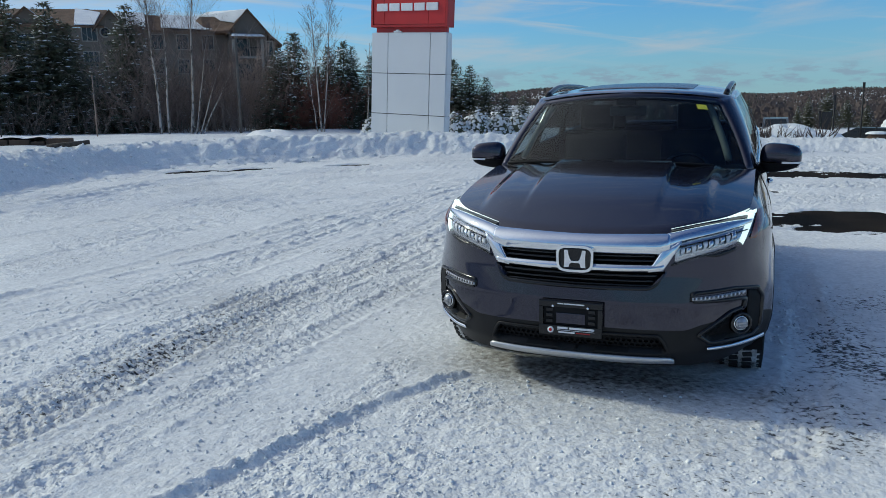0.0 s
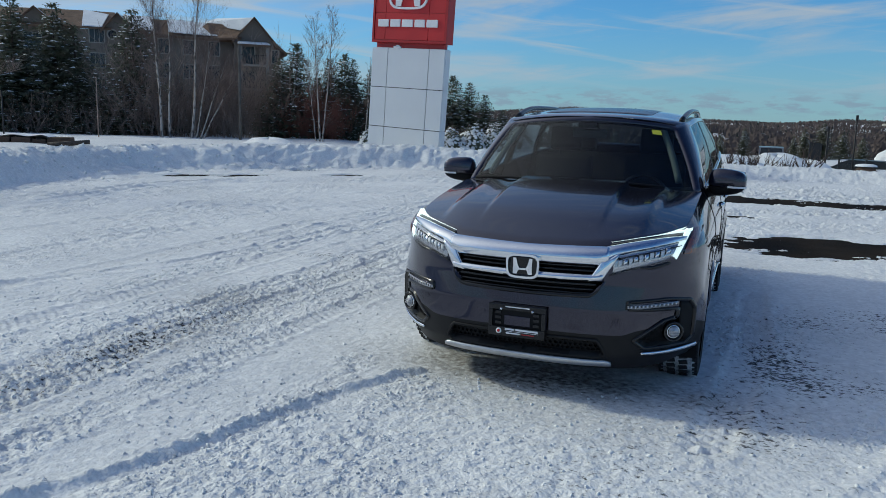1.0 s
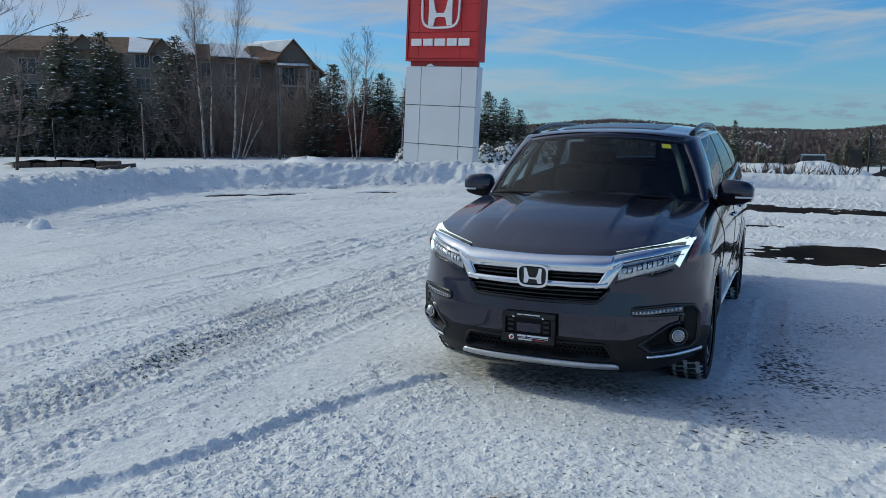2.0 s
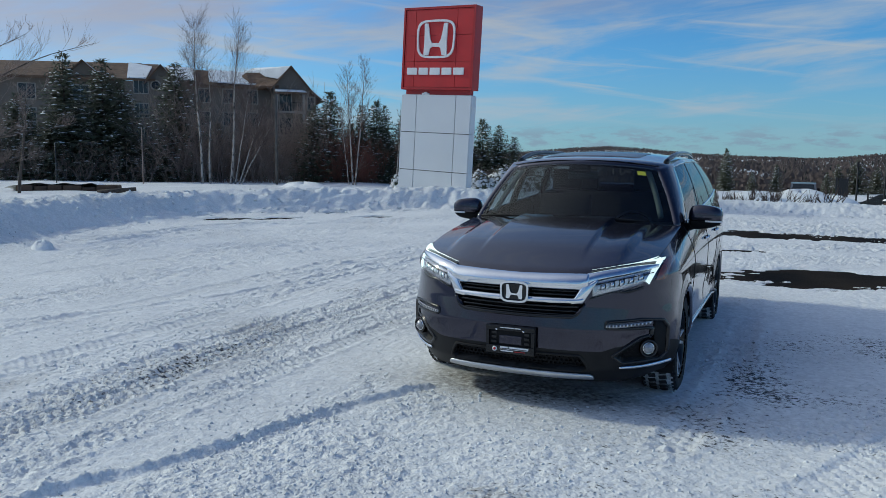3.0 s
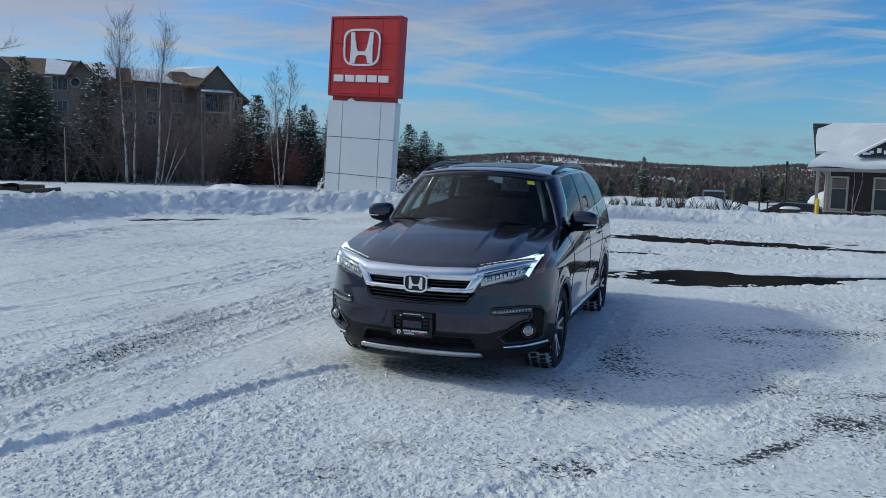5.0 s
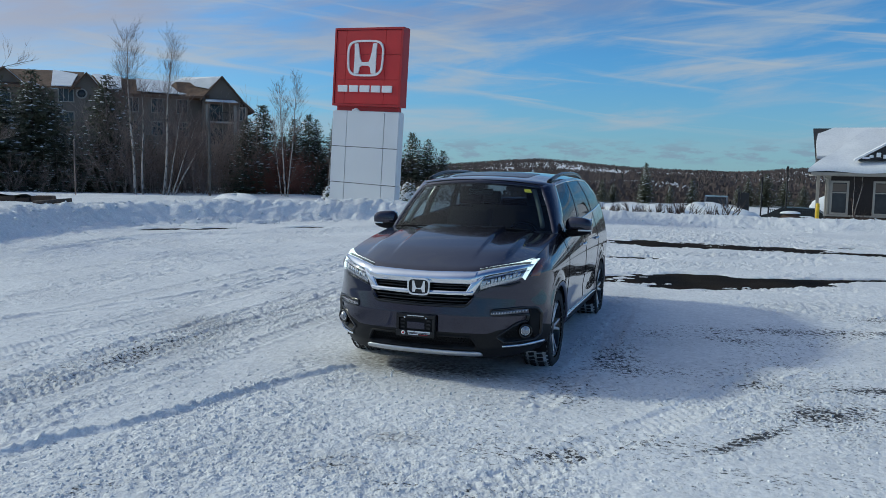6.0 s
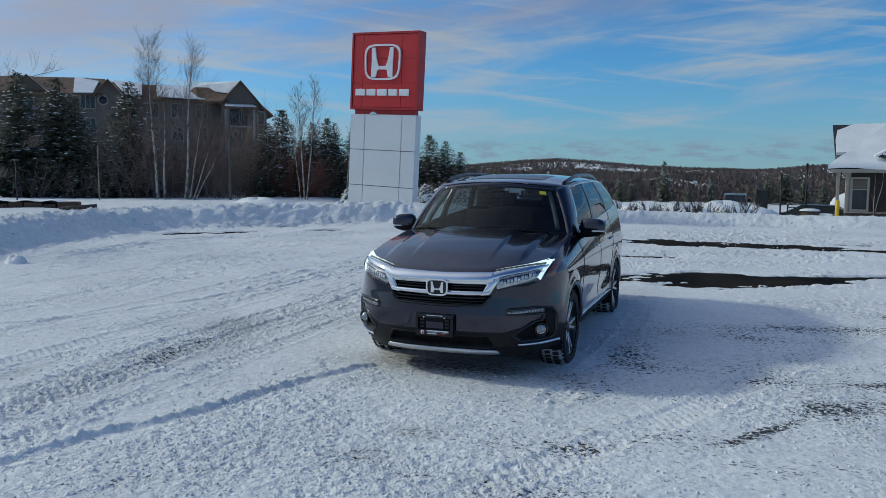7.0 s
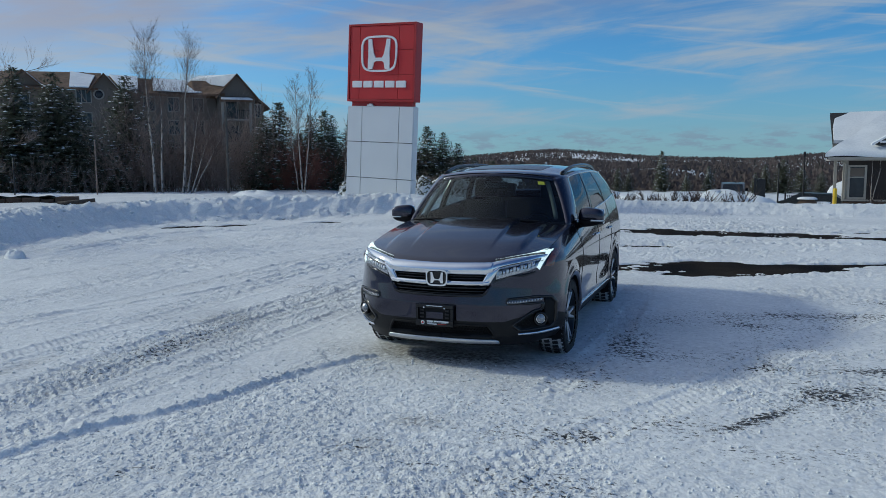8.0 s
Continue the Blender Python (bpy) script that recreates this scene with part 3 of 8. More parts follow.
def snow_depth(x, y):
    """Depth of the packed snow over the asphalt; below nothing, the asphalt lies bare."""
    n_big = fbm(x * 0.55, y * 0.55, 4, 3)
    n_mid = fbm(x * 2.3, y * 2.3, 4, 11)
    d = 0.030 + 0.026 * (n_big - 0.5) + 0.012 * (n_mid - 0.5)
    churn = snow_loose(x, y)
    near = (np.abs(x) < 13) & (y < 17) & (y > -4.5)
    lump = np.zeros(x.shape)
    xn, yn = x[near], y[near]
    lump[near] = 0.020 * crumbs(xn, yn, 0.062, 5, 0.55) + 0.011 * crumbs(xn, yn, 0.034, 6, 0.8) + 0.018 * crumbs(xn, yn, 0.15, 7, 0.16) + (0.020 * crumbs(xn, yn, 0.30, 8, 0.25) + 0.026 * crumbs(xn, yn, 0.20, 9, 0.45) + 0.028 * crumbs(xn, yn, 0.13, 10, 0.5) - 0.013) * step01(0.5, 4.5, yn)
    grit = fbm(x * 17, y * 17, 2, 31)
    d = d + churn * lump + 0.006 * (0.4 + churn) * (grit - 0.5)
    # the ploughed ridge that ends by the near front wheel
    r, side, run = near_line(x, y, RIDGE)
    wob = 0.03 * (fbm(run * 3.5, run * 0 + 2.0, 3, 51) - 0.5)
    h = 0.030 * (0.45 + 1.1 * fbm(run * 9, r * 6, 3, 57)) * step01(0.0, 0.5, 4.9 - run)
    crest = np.exp(-((r * side - 0.04 + wob) / 0.032) ** 2)
    d = d + (h + 0.9 * lump) * crest - 0.007 * np.exp(-((r * side + 0.045 + wob) / 0.03) ** 2)
    # tyre tracks with blocks of tread
    for k, (line, width, depth_, tread) in enumerate(TRACKS):
        r, side, run = near_line(x, y, line)
        lat = r * side
        inside = step01(width + 0.03, width - 0.02, r)
        worn = step01(0.30, 0.52, fbm(run * 0.9, run * 0 + k, 3, 75 + k))
        far = line[0][1] > 5
        pitch, lane, amp = (0.24, 0.12, 0.034) if far else (0.085, 0.062, 0.019)
        row = np.floor(lat / lane)
        blocks = np.cos(6.2832 * (run / pitch + 0.5 * row + 0.14 * np.abs(lat) / pitch)) * np.cos(3.1416 * (lat / lane - row - 0.5))
        depth_ = depth_ * 1.6 if far else depth_
        d = d - depth_ * inside * (0.5 + 0.5 * worn) + inside * tread * worn * (amp * blocks + 0.012 * (fbm(run * 16, lat * 16, 2, 77) - 0.5))
        d = d + (0.034 if far else 0.008) * np.exp(-((r - width - 0.04) / (0.06 if far else 0.035)) ** 2) * (0.2 + n_mid) + 0.5 * lump * np.exp(-((r - width - 0.06) / 0.06) ** 2)

    # scraped places where the asphalt shows, drawn out to ragged ends
    def bare(cx, cy, rx, ry, turn, amount, seed):
        c, s = math.cos(turn), math.sin(turn)
        u, v = ((x - cx) * c + (y - cy) * s) / rx, (-(x - cx) * s + (y - cy) * c) / ry
        f = 1.1 / max(ry, 0.2)
        along, across = (x * c + y * s) * f, (-x * s + y * c) * f
        q = np.sqrt(u * u + v * v) + 1.5 * (fbm(along * 0.30, across * 0.9, 5, seed, 0.62) - 0.5) + 0.5 * (fbm(along * 1.7, across * 4.5, 3, seed + 9) - 0.5)
        return amount * step01(1.15, 0.70, q) * (0.35 + 0.9 * step01(0.25, 0.5, fbm(along * 0.9, across * 2.2, 3, seed + 20)))
    d = d - bare(2.25, 7.1, 2.1, 0.78, 0.33, 0.085, 61) - bare(4.6, 8.2, 1.3, 0.16, 0.36, 0.07, 60)
    d = d - bare(2.3, 12.9, 3.8, 0.66, -0.09, 0.08, 62) - bare(6.6, 12.6, 2.4, 0.46, 0.02, 0.08, 63)
    d = d - bare(0.6, 9.8, 1.0, 0.22, 0.2, 0.07, 64) - bare(5.4, 13.7, 1.2, 0.16, 0.1, 0.07, 73)
    d = d - bare(-11.35, 11.0, 0.75, 0.38, 0.8, 0.07, 65) - bare(-10.3, 11.55, 0.69, 0.45, 0.9, 0.07, 66)
    d = d - bare(-8.25, 13.1, 0.57, 0.27, 0.6, 0.07, 67) - bare(-9.9, 13.7, 0.46, 0.22, 0.7, 0.06, 68)
    return d


def snow_top(x, y):
    out, run = bank_side(x, y)
    lot = lot_level(x, y) + snow_depth(x, y)
    wob = 0.9 * (fbm(run * 0.35, run * 0 + 3, 3, 91) - 0.5)
    rise = np.interp(run, [0, 8, 22, 27, 31, 35, 60], [0.66, 0.66, 0.62, 0.58, 0.46, 0.34, 0.30])
    o = out + wob * 0.4 + 0.22 * (fbm(x * 2.6, y * 2.6, 3, 92) - 0.5)
    face = step01(-0.10, 1.05, o)
    clods = np.zeros(x.shape)
    by = (out > -1.6) & (out < 4.0) & (y < 40)
    xb, yb = x[by], y[by]
    clods[by] = 0.075 * crumbs(xb, yb, 0.46, 94, 0.6) + 0.10 * crumbs(xb, yb, 0.24, 95, 0.7) + 0.065 * crumbs(xb, yb, 0.13, 96, 0.8)
    clods = clods * (rise / 0.66) ** 1.2
    roll = fbm(x * 0.5, y * 0.5, 3, 93) - 0.5
    top = rise * face * (0.90 + 0.16 * (fbm(run * 0.8, run * 0, 3, 97) - 0.5)) + face * (0.07 * roll + clods) + 0.6 * clods * step01(-0.7, 0.0, o) * (1 - face)
    beyond = step01(1.1, 2.6, o)
    field = terrain(x, y) + 0.16 + 0.20 * (fbm(x * 0.22, y * 0.22, 4, 99) - 0.5) + 0.05 * (fbm(x * 0.9, y * 0.9, 3, 98) - 0.5)
    field = np.maximum(field, hills(x, y))
    return (lot + top) * (1 - beyond) + field * beyond


def hills(x, y):
    d = np.hypot(x, y)
    ang = np.arctan2(x, np.maximum(y, 1e-3))
    ridge = 14.5 + 11.5 * np.exp(-((ang + 0.22) / 0.11) ** 2) + 4 * np.exp(-((ang - 0.10) / 0.05) ** 2) + 3 * (fbm(ang * 14, ang * 0 + 1, 4, 7) - 0.5)
    return -8 + ridge * step01(420, 1050, d) * step01(60, 300, y) + 3 * step01(250, 900, d) * (fbm(x * 0.012, y * 0.012, 4, 8) - 0.5)


def sheet_lines(pieces):
    out = [pieces[0][0]]
    for a, b, s0, s1 in pieces:
        n = max(2, int(round(2 * (b - a) / (s0 + s1))))
        t = np.linspace(0, 1, n + 1)[1:]
        w = s0 + (s1 - s0) * (t - 0.5 / n)
        c = np.cumsum(w)
        out += list(a + (b - a) * c / c[-1])
    return np.array(out)


def sheet(name, xs, ys, height, material, label, cover=None, loose=None, dirt=None):
    X, Y = np.meshgrid(xs, ys)
    Z = height(X, Y)
    nx, ny = len(xs), len(ys)
    me = bpy.data.meshes.new(name)
    co = np.stack([X, Y, Z], -1).reshape(-1, 3)
    i = np.arange(nx * ny).reshape(ny, nx)
    q = np.stack([i[:-1, :-1], i[:-1, 1:], i[1:, 1:], i[1:, :-1]], -1).reshape(-1, 4)
    me.vertices.add(len(co))
    me.vertices.foreach_set("co", co.ravel())
    me.loops.add(q.size)
    me.loops.foreach_set("vertex_index", q.ravel())
    me.polygons.add(len(q))
    me.polygons.foreach_set("loop_start", np.arange(0, q.size, 4))
    me.update(calc_edges=True)
    me.polygons.foreach_set("use_smooth", np.ones(len(q), bool))
    me.materials.append(material)
    for key, f in (("cover", cover), ("loose", loose), ("dirt", dirt)):
        if f is not None:
            me.attributes.new(key, "FLOAT", "POINT").data.foreach_set("value", f(X, Y).ravel().astype(np.float32))
    return tagged(new(name, me), label, kind="structure")


sheet("ground", np.array([-3000, -400, -60, -30, -16, 0, 12, 30, 60, 400, 3000.0]),
      np.array([-3000, -300, -40, -10, -4, 0, 2, 4, 6, 8, 10, 12, 14, 16, 18, 19, 20, 21, 22, 40, 300, 3000.0]),
      lambda x, y: lot_level(x, y) - 3.0 * step01(18.5, 22, y) - 9 * step01(50, 300, np.hypot(x, y)), M_ASPHALT, "dark wet asphalt of the parking lot")
XS = sheet_lines([(-3000, -300, 400, 60), (-300, -40, 40, 2.0), (-40, -16, 0.8, 0.16), (-16, -4.6, 0.065, 0.034), (-4.6, 4.4, 0.019, 0.019),
                  (4.4, 10, 0.04, 0.12), (10, 40, 0.2, 2.0), (40, 300, 2.0, 40), (300, 3000, 60, 400)])
YS = sheet_lines([(-3000, -60, 500, 30), (-60, -3.4, 8, 0.1), (-3.4, 1.6, 0.017, 0.022), (1.6, 9, 0.03, 0.05), (9, 22, 0.06, 0.08), (22, 60, 0.25, 2.0),
                  (60, 300, 4, 20), (300, 1400, 22, 40), (1400, 3000, 60, 300)])
sheet("snow_cover", XS, YS, snow_top, M_SNOW, "packed and ploughed snow with tyre tracks and banks", snow_cover, snow_loose, snow_dirt)


def lumps(name, spots, sizes, seed, material, label):
    """Many small broken lumps of snow as one object: jittered eight-sided pieces."""
    rnd = np.random.default_rng(seed)
    n = len(spots)
    base = np.array([(1, 0, 0), (-1, 0, 0), (0, 1, 0), (0, -1, 0), (0, 0, 1), (0, 0, -1)], float)
    tri = np.array([(0, 2, 4), (2, 1, 4), (1, 3, 4), (3, 0, 4), (2, 0, 5), (1, 2, 5), (3, 1, 5), (0, 3, 5)])
    v = base[None] * rnd.uniform(0.6, 1.25, (n, 6, 1)) + rnd.uniform(-0.35, 0.35, (n, 6, 3))
    v[:, :, 2] *= 0.8
    v = v * sizes[:, None, None] + spots[:, None, :]
    f = (tri[None] + 6 * np.arange(n)[:, None, None]).reshape(-1, 3)
    me = bpy.data.meshes.new(name)
    me.from_pydata(v.reshape(-1, 3).tolist(), [], f.tolist())
    me.polygons.foreach_set("use_smooth", [True] * len(me.polygons))
    me.materials.append(material)
    return tagged(new(name, me), label, kind="stuff")


_r = np.random.default_rng(4)
_x, _y = _r.uniform(-5.0, 4.2, 60000), _r.uniform(-3.3, 2.6, 60000)
_keep = (_r.random(60000) < 0.55 * snow_loose(_x, _y) ** 1.6) & ~((np.abs(_x) < 0.95) & (_y > 0.2))
_x, _y = _x[_keep], _y[_keep]
_s = 0.004 + 0.011 * _r.random(len(_x)) ** 3
lumps("snow_crumbs", np.stack([_x, _y, snow_top(_x, _y) + _s * 0.25], -1), _s, 5, M_SNOWHEAP, "small loose crumbs of snow on the lot")
_x, _y = _r.uniform(-14, 10, 90000), _r.uniform(-2, 20, 90000)
_o, _run = bank_side(_x, _y)
_keep = (_o > -0.9) & (_o < 1.6) & (_r.random(90000) < np.where(_o < 0, 0.12 * np.exp(_o / 0.25), 0.16))
_x, _y, _o = _x[_keep], _y[_keep], _o[_keep]
_s = (0.014 + 0.042 * _r.random(len(_x)) ** 3) * np.where(_y > 15.5, 0.75, 1.0)
lumps("snow_clods", np.stack([_x, _y, snow_top(_x, _y) + _s * 0.2], -1), _s, 6, M_SNOWHEAP, "broken clods of snow on the ploughed bank")


# ---- the car ----
from mathutils.bvhtree import BVHTree

car = thing("car", "dark grey metallic sport utility vehicle parked on packed snow", "car", m=pose(0.005, 0.0, 0.005))
HUBS = (0.985, 3.80)
HUB_Z, ARCH_R = 0.368, 0.408


def resample(p, step):
    p = np.array(p)
    s = np.r_[0, np.cumsum(np.linalg.norm(np.diff(p, axis=0), axis=1))]
    t = np.linspace(0, s[-1], max(2, int(round(s[-1] / step)) + 1))
    return np.stack([np.interp(t, s, c) for c in p.T], -1)


def body_plan():
    """Half outline of the body at its widest, from the nose to the tail."""
    th = np.linspace(0, math.pi / 2, 400)
    nose = np.stack([0.985 * np.sin(th) ** (2 / 3), 0.75 * (1 - np.cos(th))], -1)
    tail = np.stack([0.970 * np.cos(th) ** (2 / 3.2), 4.28 + 0.66 * np.sin(th)], -1)
    ys = np.linspace(0.76, 4.27, 300)
    flank = np.stack([0.985 + 0.008 * np.sin((ys - 0.75) / 3.53 * math.pi) - 0.015 * (ys - 0.75) / 3.53, ys], -1)
    return np.vstack([resample(nose, 0.0105), resample(flank, 0.024)[0:], resample(tail, 0.03)[1:]])


PLAN = body_plan()
_tan = np.gradient(PLAN, axis=0)
NORM = np.stack([_tan[:, 1], -_tan[:, 0]], -1)
NORM /= np.linalg.norm(NORM, axis=1)[:, None]
RUN = np.r_[0, np.cumsum(np.linalg.norm(np.diff(PLAN, axis=0), axis=1))]


def run_at(x=None, y=None):
    """Run along the half outline where it passes x on the nose, or y further back."""
    if y is None:
        k = np.argmax(PLAN[:, 0] >= x)
    else:
        k = np.argmax((PLAN[:, 1] >= y) & (RUN > 1.0))
    return RUN[k]


# the shoulder: hood lip, fender top and belt line, along the outline
SHOULDER = smooth_curve([
    (0, 0.0, 0.045, 0.958), (run_at(0.30), 0.295, 0.068, 0.966), (run_at(0.50), 0.49, 0.125, 0.985), (run_at(0.80), 0.765, 0.34, 1.030),
    (run_at(0.92), 0.850, 0.485, 1.058), (run_at(y=0.80), 0.874, 0.80, 1.118), (run_at(y=1.42), 0.880, 1.43, 1.208), (run_at(y=1.62), 0.890, 1.62, 1.226),
    (run_at(y=2.40), 0.900, 2.40, 1.288), (run_at(y=3.40), 0.896, 3.40, 1.350), (run_at(y=4.20), 0.868, 4.20, 1.405), (run_at(y=4.62), 0.80, 4.60, 1.42),
    (RUN[-1], 0.0, 4.90, 1.40)], RUN)
CLAD_TOP = smooth_curve([(0, 0.466), (run_at(0.54), 0.462), (run_at(0.64), 0.49), (run_at(0.84), 0.53), (run_at(0.95), 0.50), (run_at(y=0.7), 0.44),
                         (run_at(y=1.4), 0.415), (run_at(y=3.3), 0.425), (run_at(y=4.3), 0.46), (RUN[-1], 0.56)], RUN)[:, 0]
FOOT = smooth_curve([(0, 0.235), (run_at(0.6), 0.235), (run_at(0.9), 0.262), (run_at(y=0.8), 0.285), (run_at(y=1.5), 0.275), (run_at(y=3.3), 0.285),
                     (run_at(y=4.3), 0.30), (RUN[-1], 0.33)], RUN)[:, 0]
FRONTNESS = np.clip(-NORM[:, 1], 0, 1) * (RUN < 2.0)


def body_point(i, z):
    """A point of the body skin over outline sample i at height z."""
    zs = SHOULDER[i, 2]
    f = FRONTNESS[i]
    zc = f * (zs - 0.075) + (1 - f) * min(0.93, zs - 0.14)
    k = min(max((z - zc) / (zs - zc), 0), 1) ** 1.7
    fo = np.interp(z, [0.235, 0.33, 0.47, 0.60, 0.75, 0.90, 1.0], [-0.075, 0.000, 0.030, 0.034, 0.012, 0.0, -0.005])
    si = np.interp(z, [0.27, 0.36, 0.45, 0.60, 0.80, 0.95], [-0.085, -0.035, -0.014, -0.012, 0.000, 0.003])
    off = f * fo + (1 - f) * si
    y = PLAN[i, 1]
    if f < 0.5 and RUN[i] < RUN[-1] - 1.0:
        d = min(math.hypot(y - h, z - HUB_Z) for h in HUBS)
        off += 0.020 * math.exp(-((d - 0.44) / 0.055) ** 2)
        off -= 0.014 * math.exp(-((z - 0.56) / 0.11) ** 2) * float(step01(1.45, 1.8, y) * step01(3.35, 3.0, y))
    off += 0.030 * math.exp(-((RUN[i] - 1.16) / 0.17) ** 2) * float(step01(0.27, 0.36, z) * step01(0.86, 0.62, z))
    x = PLAN[i, 0] * (1 - k) + SHOULDER[i, 0] * k + NORM[i, 0] * off * (1 - k)
    yy = y * (1 - k) + SHOULDER[i, 1] * k + NORM[i, 1] * off * (1 - k)
    return x, yy


LOW, HIGH = 16, 46


def body_rows():
    rows = []
    for j in range(LOW + HIGH + 1):
        row = []
        for i in range(len(PLAN)):
            if j <= LOW:
                z = FOOT[i] + (CLAD_TOP[i] - FOOT[i]) * j / LOW
            else:
                z = CLAD_TOP[i] + (SHOULDER[i, 2] - CLAD_TOP[i]) * (j - LOW) / HIGH
            x, y = body_point(i, z)
            row.append((x, y, z))
        rows.append(row)
    return np.array(rows)


BODY = body_rows()


def mirrored(rows):
    """Rows of a half, from the middle outwards, made whole."""
    return [[(-p[0], p[1], p[2]) for p in reversed(r[1:])] + [tuple(p) for p in r] for r in rows]


_bm = bmesh.new()
add_grid(_bm, mirrored(BODY.tolist()))
_bm.normal_update()
SKIN = BVHTree.FromBMesh(_bm)
_bm.free()


def on_front(x, z, off=0.0):
    """The skin of the nose seen from ahead at x, z, moved out by off."""
    hit, nor, _, _ = SKIN.ray_cast(Vector((x, -1.0, z)), Vector((0, 1, 0)), 3.0)
    if hit is None:
        hit, nor, _, _ = SKIN.find_nearest(Vector((x, 0.5, z)))
    if nor.y > 0:
        nor = -nor
    return hit + nor * off


def on_side(y, z, off=0.0, side=1):
    hit, nor, _, _ = SKIN.ray_cast(Vector((2.0 * side, y, z)), Vector((-side, 0, 0)), 3.0)
    if hit is None:
        hit, nor, _, _ = SKIN.find_nearest(Vector((side, y, z)))
    if nor.x * side < 0:
        nor = -nor
    return hit + nor * off


def in_poly(x, z, poly):
    n, c = len(poly), False
    for a in range(n):
        (x0, z0), (x1, z1) = poly[a], poly[(a + 1) % n]
        if (z0 > z) != (z1 > z) and x < (x1 - x0) * (z - z0) / (z1 - z0) + x0:
            c = not c
    return c


GRILLE_HOLE = [(0, 0.862), (0.415, 0.866), (0.455, 0.775), (0.385, 0.690), (0, 0.682)]
INTAKE_HOLE = [(0, 0.425), (0.435, 0.425), (0.485, 0.335), (0, 0.318)]
POCKET_HOLE = [(0.875, 0.625), (0.915, 0.60), (0.925, 0.44), (0.88, 0.405), (0.70, 0.395), (0.665, 0.43), (0.80, 0.525), (0.865, 0.535)]
HOLES = ((GRILLE_HOLE, 0.055), (INTAKE_HOLE, 0.06), (POCKET_HOLE, 0.05))


def make_body():
    bm = bmesh.new()
    rows = BODY.copy()
    for j in range(rows.shape[0]):
        for i in range(rows.shape[1]):
            x, y, z = rows[j, i]
            if y < 0.7 and x < 0.97:
                for poly, deep in HOLES:
                    if in_poly(x, z, poly):
                        rows[j, i, 1] += deep
            if x > 0.6 and 0.3 < y < 4.6:
                for h in HUBS:
                    d = math.hypot(y - h, z - HUB_Z)
                    if abs(d - ARCH_R) < 0.017 and d > 0:
                        rows[j, i, 1], rows[j, i, 2] = h + (y - h) * ARCH_R / d, HUB_Z + (z - HUB_Z) * ARCH_R / d
    vs = add_grid(bm, mirrored(rows.tolist()))
    dead = []
    for f in bm.faces:
        c = f.calc_center_median()
        ax = abs(c.x)
        if ax > 0.6 and any(math.hypot(c.y - h, c.z - HUB_Z) < ARCH_R - 0.004 for h in HUBS):
            dead.append(f)
            continue
        if c.y < 0.75 and ax < 0.97 and any(in_poly(ax, c.z, p) for p, _ in HOLES):
            f.material_index = 2
    # the cladding lies below a row of its own
    n = len(PLAN) * 2 - 1
    for j in range(LOW):
        for k in range(n - 1):
            f = [q for q in vs[j][k].link_faces if vs[j + 1][k + 1] in q.verts]
            if f and f[0].material_index == 0:
                f[0].material_index = 1
    bmesh.ops.delete(bm, geom=dead, context="FACES")
    loose = [v for v in bm.verts if not v.link_faces]
    bmesh.ops.delete(bm, geom=loose, context="VERTS")
    return part("body", bm, [M_PAINT, M_CLAD, M_DARK], car, "dark grey metallic painted body shell over plastic cladding")


body = make_body()


def front_strip(name, xs, top, bot, off, thick, material, parent, label="", nz=4, sides=(1, -1), bulge=0.0):
    """A panel on the nose between two height curves over xs (keys x, z), one a side or across."""
    made = []
    for sd in sides:
        bm = bmesh.new()
        tz, bz = smooth_curve(top, xs)[:, 0], smooth_curve(bot, xs)[:, 0]
        rows = []
        for j in range(nz + 1):
            t = j / nz
            rows.append([on_front(sd * x, b + (a - b) * t, off + bulge * math.sin(math.pi * t)) for x, a, b in zip(xs, tz, bz)])
        v1 = add_grid(bm, rows, flip=sd < 0)
        if material is M_LENS:
            made.append(part(name, bm, material, parent, label))
            made[-1].visible_shadow = False
            continue
        back = [[p + Vector((0, thick, 0)) for p in r] for r in rows]
        v2 = add_grid(bm, back, flip=sd > 0)
        rim1 = v1[0] + [r[-1] for r in v1[1:]] + v1[-1][-2::-1] + [r[0] for r in v1[-2:0:-1]]
        rim2 = v2[0] + [r[-1] for r in v2[1:]] + v2[-1][-2::-1] + [r[0] for r in v2[-2:0:-1]]
        for k in range(len(rim1)):
            q = (rim1[k], rim2[k], rim2[(k + 1) % len(rim1)], rim1[(k + 1) % len(rim1)])
            bm.faces.new(q if sd > 0 else tuple(reversed(q)))
        bmesh.ops.recalc_face_normals(bm, faces=bm.faces)
        made.append(part(name, bm, material, parent, label))
    return made


